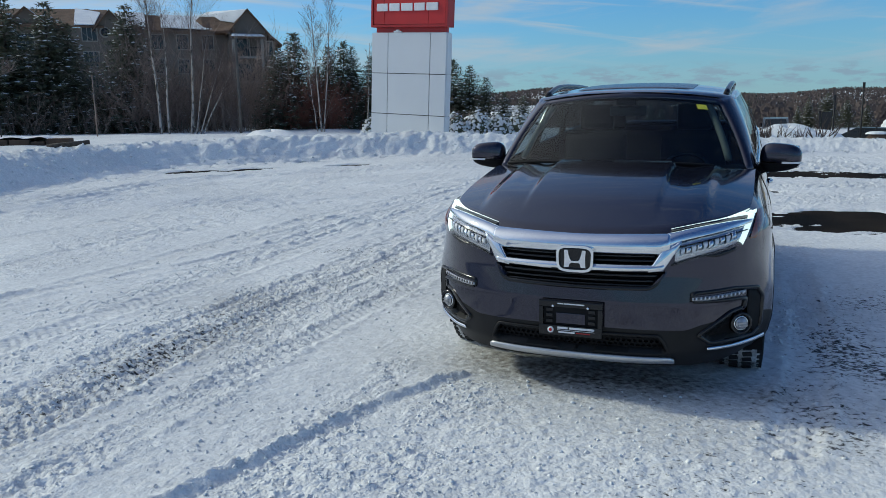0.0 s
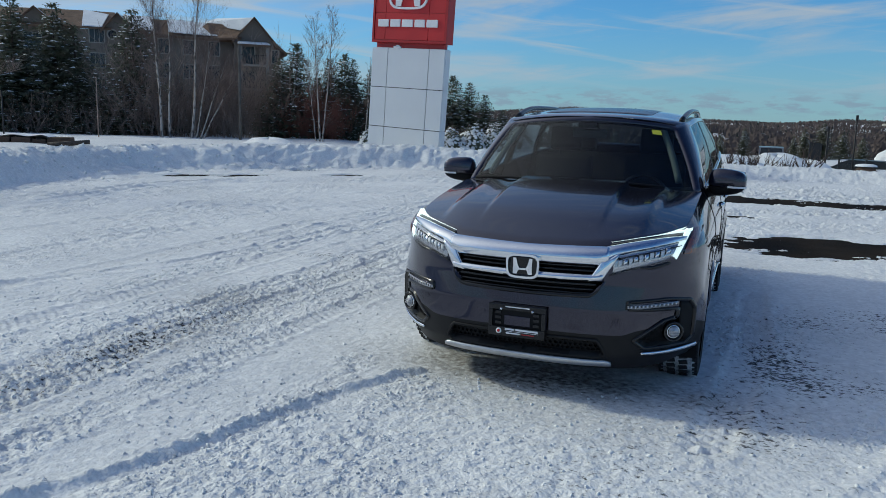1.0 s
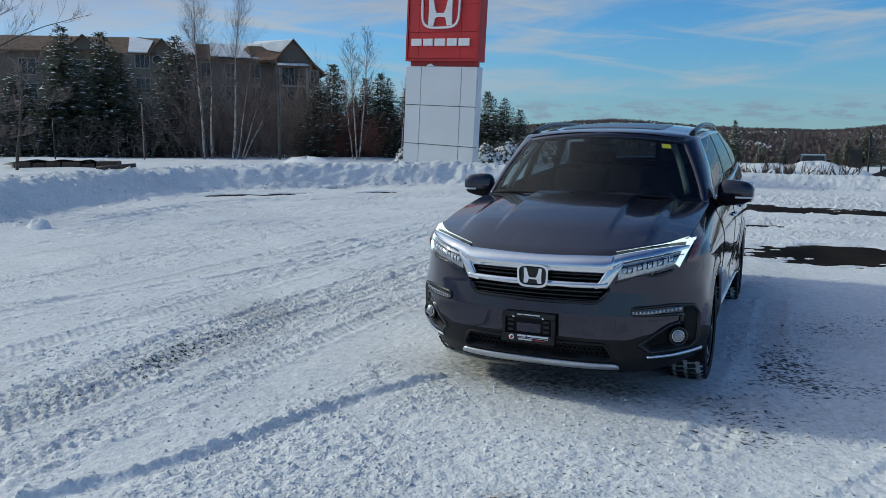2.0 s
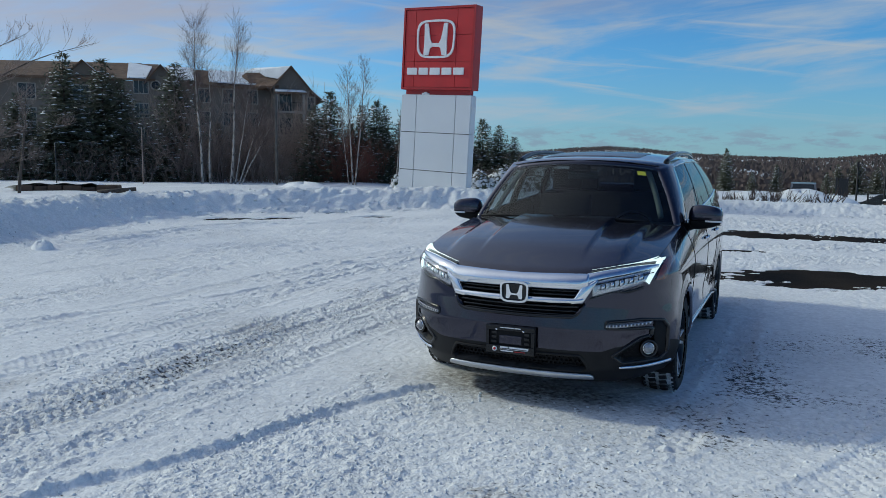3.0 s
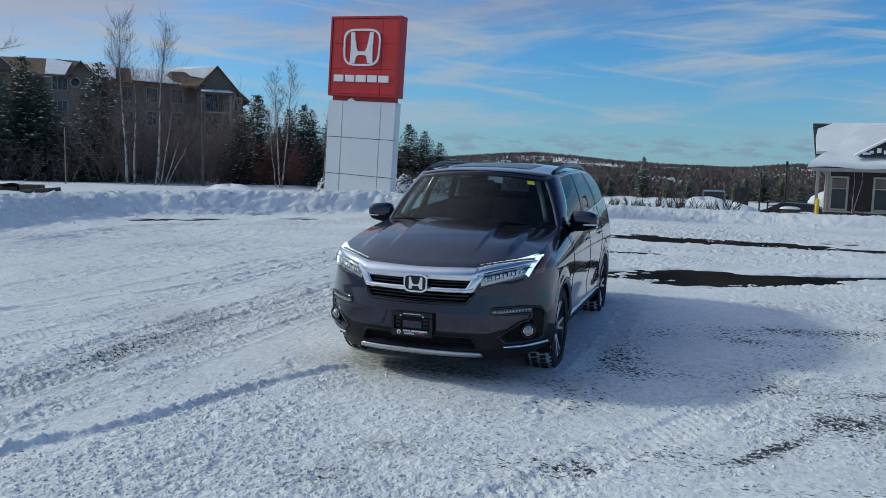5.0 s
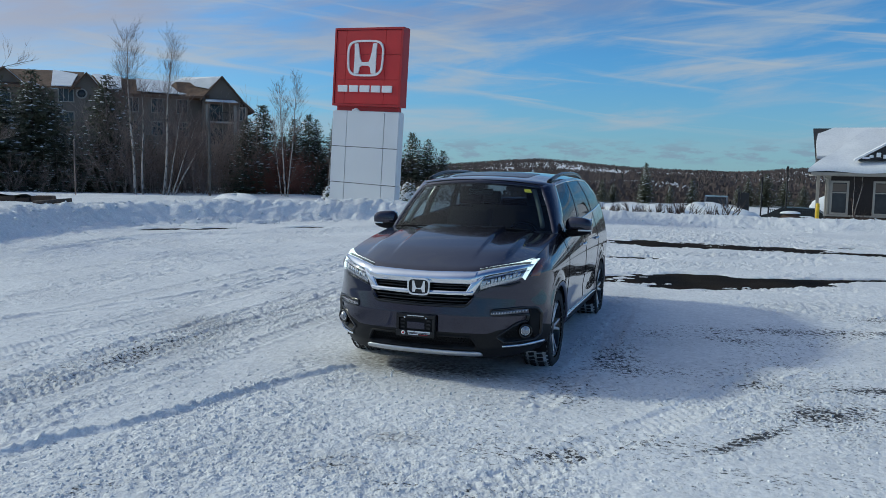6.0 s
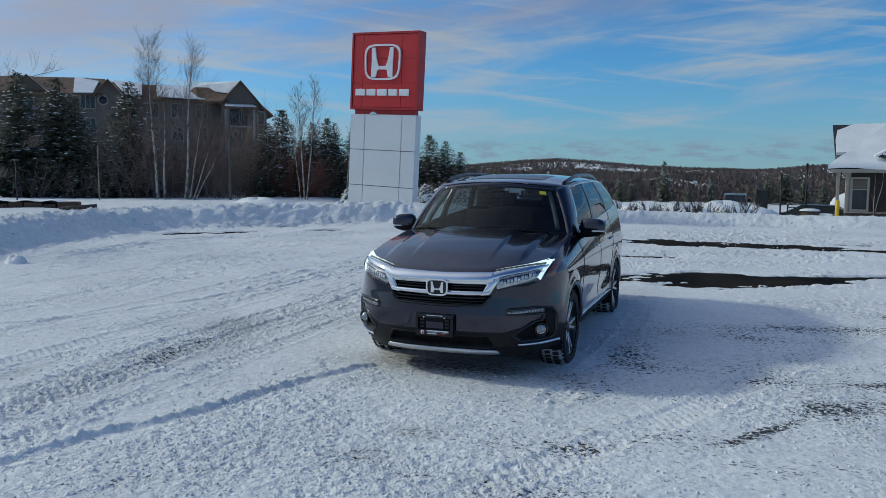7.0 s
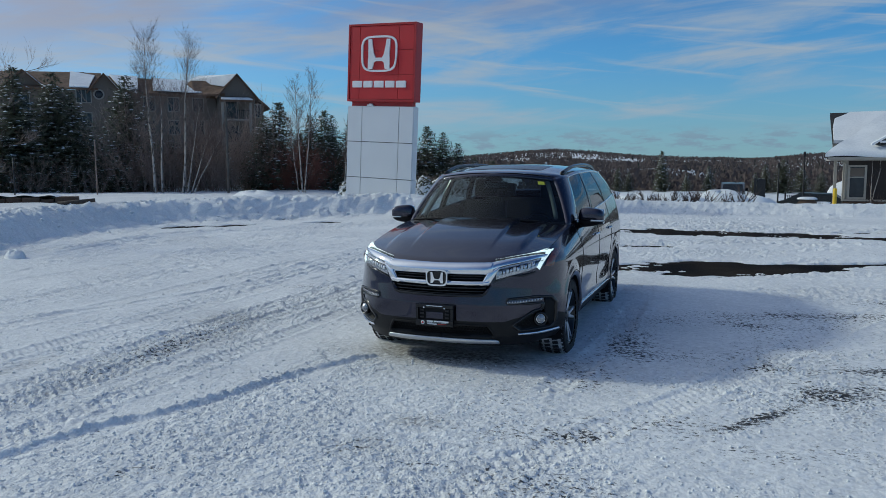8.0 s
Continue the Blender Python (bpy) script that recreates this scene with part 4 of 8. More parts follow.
def ring_trim(name, poly, width, off, thick, material, parent, label="", sides=(1, -1), per=10):
    """A flat frame that follows a closed outline on the nose."""
    for sd in sides:
        bm = bmesh.new()
        pts = []
        n = len(poly)
        for a in range(n):
            (x0, z0), (x1, z1) = poly[a], poly[(a + 1) % n]
            for k in range(per):
                pts.append((x0 + (x1 - x0) * k / per, z0 + (z1 - z0) * k / per))
        cx, cz = sum(p[0] for p in pts) / len(pts), sum(p[1] for p in pts) / len(pts)
        m = len(pts)
        sm = [((pts[k - 1][0] + 2 * pts[k][0] + pts[(k + 1) % m][0]) / 4, (pts[k - 1][1] + 2 * pts[k][1] + pts[(k + 1) % m][1]) / 4) for k in range(m)]
        rings = [[], [], [], []]
        for k, (x, z) in enumerate(sm):
            tx, tz = sm[(k + 1) % m][0] - sm[k - 1][0], sm[(k + 1) % m][1] - sm[k - 1][1]
            ln = math.hypot(tx, tz) or 1
            nx, nz = tz / ln, -tx / ln
            if nx * (x - cx) + nz * (z - cz) < 0:
                nx, nz = -nx, -nz
            a = on_front(sd * (x - nx * width * 0.5), z - nz * width * 0.5, off)
            b = on_front(sd * (x + nx * width * 0.5), z + nz * width * 0.5, off)
            rings[0].append(a + Vector((0, thick, 0)))
            rings[1].append(a)
            rings[2].append(b)
            rings[3].append(b + Vector((0, thick, 0)))
        add_grid(bm, rings, True)
        bmesh.ops.recalc_face_normals(bm, faces=bm.faces)
        part(name, bm, material, parent, label)


def nose_patch(name, corners, off, thick, material, parent, label="", sides=(1, -1), bulge=0.0, n=8):
    """A four-cornered plate on the nose: corners (x, z) inner low, outer low, outer high, inner high."""
    (ax, az), (bx, bz), (cx, cz), (dx, dz) = corners
    for sd in sides:
        bm = bmesh.new()
        rows = []
        for j in range(n + 1):
            v = j / n
            row = []
            for i in range(n + 1):
                u = i / n
                x = (ax * (1 - u) + bx * u) * (1 - v) + (dx * (1 - u) + cx * u) * v
                z = (az * (1 - u) + bz * u) * (1 - v) + (dz * (1 - u) + cz * u) * v
                row.append(on_front(sd * x, z, off + bulge * math.sin(math.pi * u) * math.sin(math.pi * v)))
            rows.append(row)
        skirt = [rows[0]] + rows + [rows[-1]]
        skirt[0] = [p + Vector((0, thick, 0)) for p in rows[0]]
        skirt[-1] = [p + Vector((0, thick, 0)) for p in rows[-1]]
        skirt = [[r[0] + Vector((0, thick, 0))] + list(r) + [r[-1] + Vector((0, thick, 0))] for r in skirt]
        add_grid(bm, skirt, flip=sd < 0)
        bmesh.ops.recalc_face_normals(bm, faces=bm.faces)
        part(name, bm, material, parent, label)


# hood
def hood_rows():
    rows = []
    ns, nq = 141, 60
    lipx = SHOULDER[:, 0]
    front = RUN <= run_at(0.92) + 1e-6
    fs = np.where((RUN > run_at(0.92)) & (RUN < run_at(y=1.43)))[0]
    for q in np.linspace(0, 1, nq):
        row = []
        e_x = np.interp(0.485 + q * 0.945, SHOULDER[fs, 1], SHOULDER[fs, 0])
        e_z = np.interp(0.485 + q * 0.945, SHOULDER[fs, 1], SHOULDER[fs, 2])
        for s in np.linspace(-1, 1, ns):
            a = abs(s)
            x0 = 0.850 * a
            y0, z0 = np.interp(x0, lipx[front], SHOULDER[front, 1]), np.interp(x0, lipx[front], SHOULDER[front, 2])
            x1, y1, z1 = 0.880 * a, 1.43 - 0.17 * (1 - s * s), 1.208 + 0.012 * (1 - s * s)
            x, y, z = x0 + (x1 - x0) * q, y0 + (y1 - y0) * q, z0 + (z1 - z0) * q
            ez = 1.058 + (1.208 - 1.058) * q
            z += (e_z - ez) * a**4
            x += (e_x - (0.850 + 0.03 * q)) * a**3
            arch = math.sin(math.pi * min(1, q * 1.02)) ** 0.8
            z += arch * (0.050 * (1 - a**3.2))
            plate = float(step01(0.78, 0.71, a))
            dome = float(step01(0.455, 0.425, a))
            z += 0.022 * plate * float(step01(0.0, 0.35, q)) + 0.027 * dome * float(step01(0.05, 0.9, q))
            z -= 0.006 * math.exp(-((a - 0.56) / 0.07) ** 2) * float(step01(0.2, 0.8, q))
            z -= 0.010 * (1 - min(1, q / 0.05)) ** 2
            row.append((math.copysign(x, s) if s else 0.0, y, z))
        rows.append(row)
    return rows


bm = bmesh.new()
hr = hood_rows()
hv = add_grid(bm, hr)
lip = [[(p[0], p[1], p[2]) for p in hr[0]], [(p[0] * 0.995, p[1] + 0.012, p[2] - 0.022) for p in hr[0]]]
add_grid(bm, lip, flip=True)
bmesh.ops.translate(bm, verts=bm.verts, vec=(0, 0, 0.004))
part("hood", bm, M_PAINT, car, "grey metallic hood with two raised creases")

# cabin: curves at the belt and at the roof edge, half from the middle of the windscreen to the tail
NW, NC, NS, NR = 22, 5, 64, 14


def cabin_curves():
    b, t = [], []
    for s in np.linspace(0, 1, NW):
        k = 1 - s * s
        b.append((0.866 * s, 1.43 - 0.17 * k, 1.205 + 0.012 * k))
        t.append((0.635 * s, 1.79 - 0.15 * k, 1.672 + 0.050 * k))
    side_b = [(0, 0.890, 1.60, 1.222), (0.27, 0.899, 2.4, 1.285), (0.61, 0.894, 3.4, 1.350), (0.88, 0.864, 4.2, 1.405), (1, 0.835, 4.45, 1.412)]
    side_t = [(0, 0.702, 1.98, 1.695), (0.27, 0.722, 2.52, 1.733), (0.61, 0.716, 3.24, 1.742), (0.88, 0.690, 3.92, 1.722), (1, 0.672, 4.20, 1.705)]
    f = np.linspace(0, 1, NS)
    sb, st = smooth_curve(side_b, f), smooth_curve(side_t, f)
    for k in range(1, NC):
        w = k / NC
        b.append(tuple(np.array(b[NW - 1]) * (1 - w) + sb[0] * w + np.array([0.006, -0.01, 0]) * math.sin(math.pi * w)))
        t.append(tuple(np.array(t[NW - 1]) * (1 - w) + st[0] * w + np.array([0.012, -0.02, 0.004]) * math.sin(math.pi * w)))
    b += [tuple(p) for p in sb]
    t += [tuple(p) for p in st]
    for w in np.linspace(0, 1, NR + 1)[1:]:
        a = w * math.pi / 2
        b.append((0.835 * math.cos(a) ** 0.7, 4.45 + 0.43 * math.sin(a), 1.412 - 0.01 * w))
        t.append((0.672 * math.cos(a) ** 0.7, 4.20 + 0.46 * math.sin(a), 1.705 + 0.03 * w))
    return np.array(b), np.array(t)


CB, CT = cabin_curves()
NV = 14
GL_LO, GL_HI = 0, 13
SIDE0 = NW + NC - 1
F_WIN = ((2, 17), (20, 38), (41, 57))


def cabin_point(i, v):
    p = CB[i] * (1 - v) + CT[i] * v
    d = np.array([p[0] * 0.9, (p[1] - 3.0) * 0.35, 0])
    ln = np.linalg.norm(d) or 1
    return p + d / ln * 0.022 * math.sin(math.pi * v)


def cell_kind(i, j):
    """Which pane, if any, the cabin cell i, j belongs to."""
    if i < NW - 2:
        return "windscreen" if j < NV - 1 else ""
    s = i - SIDE0
    if GL_LO <= j < GL_HI:
        for n, (a, b) in enumerate(F_WIN):
            if a <= s < b:
                return "side%d" % n
        if 0 <= s < F_WIN[2][1] and s >= F_WIN[0][0]:
            return "post"
    if i >= SIDE0 + NS + 2 and 2 <= j < NV - 1:
        return "rear"
    return ""


def make_cabin():
    pts = [[cabin_point(i, j / NV) for i in range(len(CB))] for j in range(NV + 1)]
    panes = {}
    shell = bmesh.new()
    for sd in (1, -1):
        vs = [[shell.verts.new((p[0] * sd, p[1], p[2])) for p in r] for r in pts]
        for j in range(NV):
            for i in range(len(CB) - 1):
                kind = cell_kind(i, j)
                if kind and kind != "post":
                    panes.setdefault((kind, 0 if kind in ("windscreen", "rear") else sd), []).append((i, j, sd))
                    continue
                q = (vs[j][i], vs[j][i + 1], vs[j + 1][i + 1], vs[j + 1][i])
                f = shell.faces.new(q if sd > 0 else tuple(reversed(q)))
                if kind == "post":
                    f.material_index = 1
    bmesh.ops.remove_doubles(shell, verts=shell.verts, dist=0.0005)
    bmesh.ops.delete(shell, geom=[v for v in shell.verts if not v.link_faces], context="VERTS")
    ob = part("roof_frame", shell, [M_PAINT, M_BLACK], car, "grey painted roof pillars with black door posts")
    so = ob.modifiers.new("thick", "SOLIDIFY")
    so.thickness, so.offset = 0.03, -1
    for (kind, _), cells in panes.items():
        bm = bmesh.new()
        cache = {}
        for i, j, sd in cells:
            q = []
            for a, b in ((i, j), (i + 1, j), (i + 1, j + 1), (i, j + 1)):
                p = pts[b][a]
                key = (round(p[0] * sd, 4), a, b) if a else (0.0, a, b)
                if key not in cache:
                    cache[key] = bm.verts.new((p[0] * sd * 0.998, p[1], p[2]))
                q.append(cache[key])
            bm.faces.new(q if sd > 0 else tuple(reversed(q)))
        name = "windscreen" if kind == "windscreen" else "rear_window" if kind == "rear" else "side_window"
        dark = kind in ("side1", "side2", "rear")
        part(name, bm, M_PRIVACY if dark else M_SIDEGLASS if kind.startswith("side") else M_GLASS, car, "dark privacy glass" if dark else "clear tinted glass").visible_shadow = False
    return ob


pillars = make_cabin()


def make_roof():
    rows = []
    idx = list(range(NW - 1, len(CT)))
    keep = [i for i in idx if CT[i][0] > 0.2]
    n = len(keep)
    for k, i in enumerate(keep):
        xe, ye, ze = CT[i]
        q = k / (n - 1)
        bow = -0.15 * (1 - q) ** 6 + 0.10 * q**6
        crown = 0.050 + 0.016 * math.sin(math.pi * min(1, q * 1.2))
        rows.append([(xe * s, ye + bow * (1 - s * s), ze + crown * (1 - abs(s) ** 2.4)) for s in np.linspace(-1, 1, 41)])
    bm = bmesh.new()
    add_grid(bm, rows, flip=False)
    bmesh.ops.recalc_face_normals(bm, faces=bm.faces)
    roof = part("roof", bm, M_PAINT, car)
    # sunroof panel, proud of the roof by its seal
    bm = bmesh.new()
    sub = rows[7:26]
    r2 = []
    for a, r in enumerate(sub):
        r2.append([(p[0], p[1], p[2] + 0.006 - 0.004 * (a in (0, len(sub) - 1)) - 0.004 * (c in (0, 24))) for c, p in enumerate(r[8:33])])
    add_grid(bm, r2)
    part("sunroof", bm, M_BLACK, car, "tinted glass sunroof")
    return rows


ROOF = make_roof()

# underside and wheel wells
bm = bmesh.new()
add_box(bm, (-0.62, 0.30, 0.235), (0.62, 4.70, 0.30))
add_box(bm, (-0.62, 0.30, 0.30), (0.62, 4.7, 0.95))
part("underbody", bm, M_DARK, car, smooth=False)
for sd in (1, -1):
    for h in HUBS:
        bm = bmesh.new()
        arc = []
        for x in (0.60, 0.965):
            arc.append([(sd * x, h + ARCH_R * math.cos(a), HUB_Z + ARCH_R * math.sin(a)) for a in np.linspace(-0.35, math.pi + 0.35, 40)])
        add_grid(bm, arc)
        part("wheel_liner", bm, M_DARK, car)
        bm = bmesh.new()
        ring = [[], [], []]
        for a in np.linspace(-0.22, math.pi + 0.22, 48):
            for k, (r, o) in enumerate(((ARCH_R - 0.012, -0.004), (ARCH_R + 0.004, 0.006), (ARCH_R + 0.030, 0.004))):
                p = on_side(h + r * math.cos(a), max(0.262, HUB_Z + r * math.sin(a)), o, sd)
                ring[k].append(p)
        add_grid(bm, ring)
        bmesh.ops.recalc_face_normals(bm, faces=bm.faces)
        part("arch_lip", bm, M_PAINT, car)


# wheels
def make_wheel(x, y, sd):
    wheel = new("wheel")
    wheel.parent = car
    wheel.matrix_local = pose(x, y, HUB_Z, 0, 0, 0 if sd > 0 else 180)
    R = 0.372
    bm = bmesh.new()
    prof = [(-0.115, 0.262), (-0.126, 0.30), (-0.122, 0.335), (-0.105, 0.352), (-0.06, R - 0.007), (0, R - 0.006), (0.06, R - 0.007),
            (0.105, 0.352), (0.122, 0.335), (0.127, 0.30), (0.118, 0.262)]
    add_lathe(bm, prof, 72)
    for f in bm.faces:
        q = f.calc_center_median()
        if math.hypot(q.y, q.z) > 0.352:
            f.material_index = 1
    n = 44
    for k in range(n):
        for c, (x0, x1, sh) in enumerate(((-0.120, -0.078, 0.0), (-0.066, -0.016, 0.5), (0.010, 0.062, 0.0), (0.076, 0.121, 0.5))):
            a = 2 * math.pi * (k + sh) / n
            m = pose(0, 0, 0, math.degrees(a), 0, 0)
            lo = 0.342 if c in (0, 3) else 0.36
            add_box(bm, (x0, -0.0155, lo), (x1, 0.0155, R + (0.001 if c in (1, 2) else -0.016)), 0, m @ pose(0, 0, 0, 0, 0, 12 if c in (1, 2) else 0))
    part("tyre", bm, [M_RUBBER, M_TREADSNOW], wheel, "black winter tyre with snow in its tread", smooth=False)
    bm = bmesh.new()
    add_lathe(bm, [(-0.10, 0.258), (0.104, 0.258), (0.112, 0.264), (0.108, 0.247), (0.085, 0.240), (0.02, 0.235), (0.0, 0.10), (0.0, 0.02)], 60)
    part("rim", bm, M_BLACK, wheel, "black alloy rim barrel")
    for k in range(5):
        for w in (-1, 1):
            bm = bmesh.new()
            a = 2 * math.pi * k / 5
            r0, r1 = 0.055, 0.252
            rows = []
            for t in np.linspace(0, 1, 7):
                r = r0 + (r1 - r0) * t
                off = w * (0.010 + 0.042 * t**1.4)
                half = 0.016 - 0.004 * t
                xx = 0.098 - 0.018 * (1 - t) + 0.006 * t
                ca, sa = math.cos(a), math.sin(a)
                def at(u, xo):
                    return (xo, ca * r - sa * (off + u), sa * r + ca * (off + u))
                rows.append([at(-half, xx - 0.04), at(-half, xx - 0.004), at(-half * 0.7, xx), at(half * 0.7, xx), at(half, xx - 0.004), at(half, xx - 0.04)])
            add_grid(bm, rows)
            bmesh.ops.recalc_face_normals(bm, faces=bm.faces)
            part("spoke", bm, M_ALU, wheel, smooth=False)
    bm = bmesh.new()
    add_lathe(bm, [(0.05, 0.07), (0.078, 0.066), (0.088, 0.045), (0.092, 0.0005)], 28)
    part("hub_cap", bm, M_BLACK, wheel)
    return wheel


for sd in (1, -1):
    for h in HUBS:
        make_wheel(sd * 0.852, h, sd)

# grille: chrome bars, black slats, emblem
XG = np.linspace(-0.43, 0.43, 60)
lin = lambda *k: list(k)
front_strip("upper_chrome_bar", np.linspace(-0.475, 0.475, 70), lin((-0.475, 0.963), (0, 0.952), (0.475, 0.963)),
            lin((-0.475, 0.885), (-0.40, 0.866), (0, 0.863), (0.40, 0.866), (0.475, 0.885)), 0.010, 0.04, M_CHROME, car, "polished chrome bar", 10, (1,), 0.022)
front_strip("lower_chrome_bar", np.linspace(-0.45, 0.45, 60), lin((-0.45, 0.826), (-0.38, 0.812), (0, 0.808), (0.38, 0.812), (0.45, 0.826)),
            lin((-0.45, 0.776), (0, 0.764), (0.45, 0.776)), 0.012, 0.04, M_CHROME, car, "polished chrome bar", 8, (1,), 0.014)
nose_patch("chrome_end_piece", [(0.372, 0.772), (0.448, 0.782), (0.535, 0.930), (0.438, 0.885)], 0.018, 0.05, M_CHROME, car, "polished chrome end of the grille bars", (1, -1), 0.006)
front_strip("chrome_wing", np.linspace(0.46, 0.862, 30), lin((0.46, 0.964), (0.60, 0.990), (0.80, 1.016), (0.862, 1.018)), lin((0.46, 0.895), (0.52, 0.924), (0.70, 0.962), (0.862, 0.996)),
            0.010, 0.03, M_CHROME, car, "polished chrome wing over the headlight", 8, (1, -1), 0.012)
for z0, z1, w in ((0.816, 0.834, 0.41), (0.843, 0.858, 0.41), (0.738, 0.756, 0.425), (0.712, 0.726, 0.41), (0.690, 0.702, 0.395)):
    front_strip("grille_slat", np.linspace(-w, w, 40), lin((-w, z1 + 0.004), (0, z1), (w, z1 + 0.004)), lin((-w, z0 + 0.004), (0, z0), (w, z0 + 0.004)),
                -0.018, 0.02, M_BLACK, car, "", 2, (1,), 0.004)
front_strip("grille_frame", np.linspace(-0.455, 0.455, 60), lin((-0.455, 0.772), (-0.44, 0.735), (-0.37, 0.696), (0, 0.688), (0.37, 0.696), (0.44, 0.735), (0.455, 0.772)),
            lin((-0.455, 0.765), (-0.43, 0.705), (-0.375, 0.676), (0, 0.668), (0.375, 0.676), (0.43, 0.705), (0.455, 0.765)), 0.006, 0.04, M_BLACK, car, "gloss black lower grille frame", 2, (1,))


def emblem_ring(name, cx, cz, w, h, band, y_of, thick, material, parent, label, power=4.2, seg=64):
    """A rounded rectangular band in the plane of the nose or of a sign."""
    bm = bmesh.new()
    rings = [[], [], [], []]
    for k in range(seg):
        a = 2 * math.pi * k / seg
        c, s = math.cos(a), math.sin(a)
        ux, uz = math.copysign(abs(c) ** (2 / power), c), math.copysign(abs(s) ** (2 / power), s)
        taper = 1 - 0.06 * (1 - uz) * 0.5
        for n, (f, d) in enumerate(((1.0, thick), (1.0, 0.0), (1.0, 0.0), (1.0, thick))):
            o = 0 if n < 2 else band
            x, z = cx + ux * (w - o) * taper, cz + uz * (h - o)
            rings[n].append((x, y_of(x, z) + d, z))
    add_grid(bm, rings, True)
    bmesh.ops.recalc_face_normals(bm, faces=bm.faces)
    return part(name, bm, material, parent, label, smooth=False)


def emblem_bars(name, cx, cz, w, h, y_of, thick, material, parent, label=""):
    """Two tapered uprights with a bridge between them, as plain shapes."""
    bm = bmesh.new()
    def slab(poly):
        a = [bm.verts.new((cx + x * w, y_of(cx + x * w, cz + z * h), cz + z * h)) for x, z in poly]
        b = [bm.verts.new((v.co.x, v.co.y + thick, v.co.z)) for v in a]
        bm.faces.new(a)
        bm.faces.new(list(reversed(b)))
        for k in range(len(a)):
            bm.faces.new((a[k], b[k], b[(k + 1) % len(a)], a[(k + 1) % len(a)]))
    for sd in (-1, 1):
        slab([(sd * 1.0, 1), (sd * 0.68, 1), (sd * 0.58, 0.45), (sd * 0.46, 0.0), (sd * 0.32, -0.22), (sd * 0.32, -0.48), (sd * 0.46, -0.56), (sd * 0.58, -1), (sd * 1.0, -1), (sd * 0.96, 0.0)])
    slab([(-0.33, -0.24), (0.33, -0.24), (0.33, -0.47), (-0.33, -0.47)])
    bmesh.ops.recalc_face_normals(bm, faces=bm.faces)
    return part(name, bm, material, parent, label, smooth=False)


box("emblem_back", (-0.088, -0.040, 0.772), (0.088, 0.02, 0.896), M_BLACK, car, "", 0.012)
emblem_ring("emblem_ring", 0, 0.834, 0.102, 0.072, 0.013, lambda x, z: -0.056, 0.05, M_CHROME, car, "chrome emblem surround")
emblem_bars("emblem_mark", 0, 0.834, 0.058, 0.047, lambda x, z: -0.052, 0.02, M_CHROME, car, "chrome emblem")

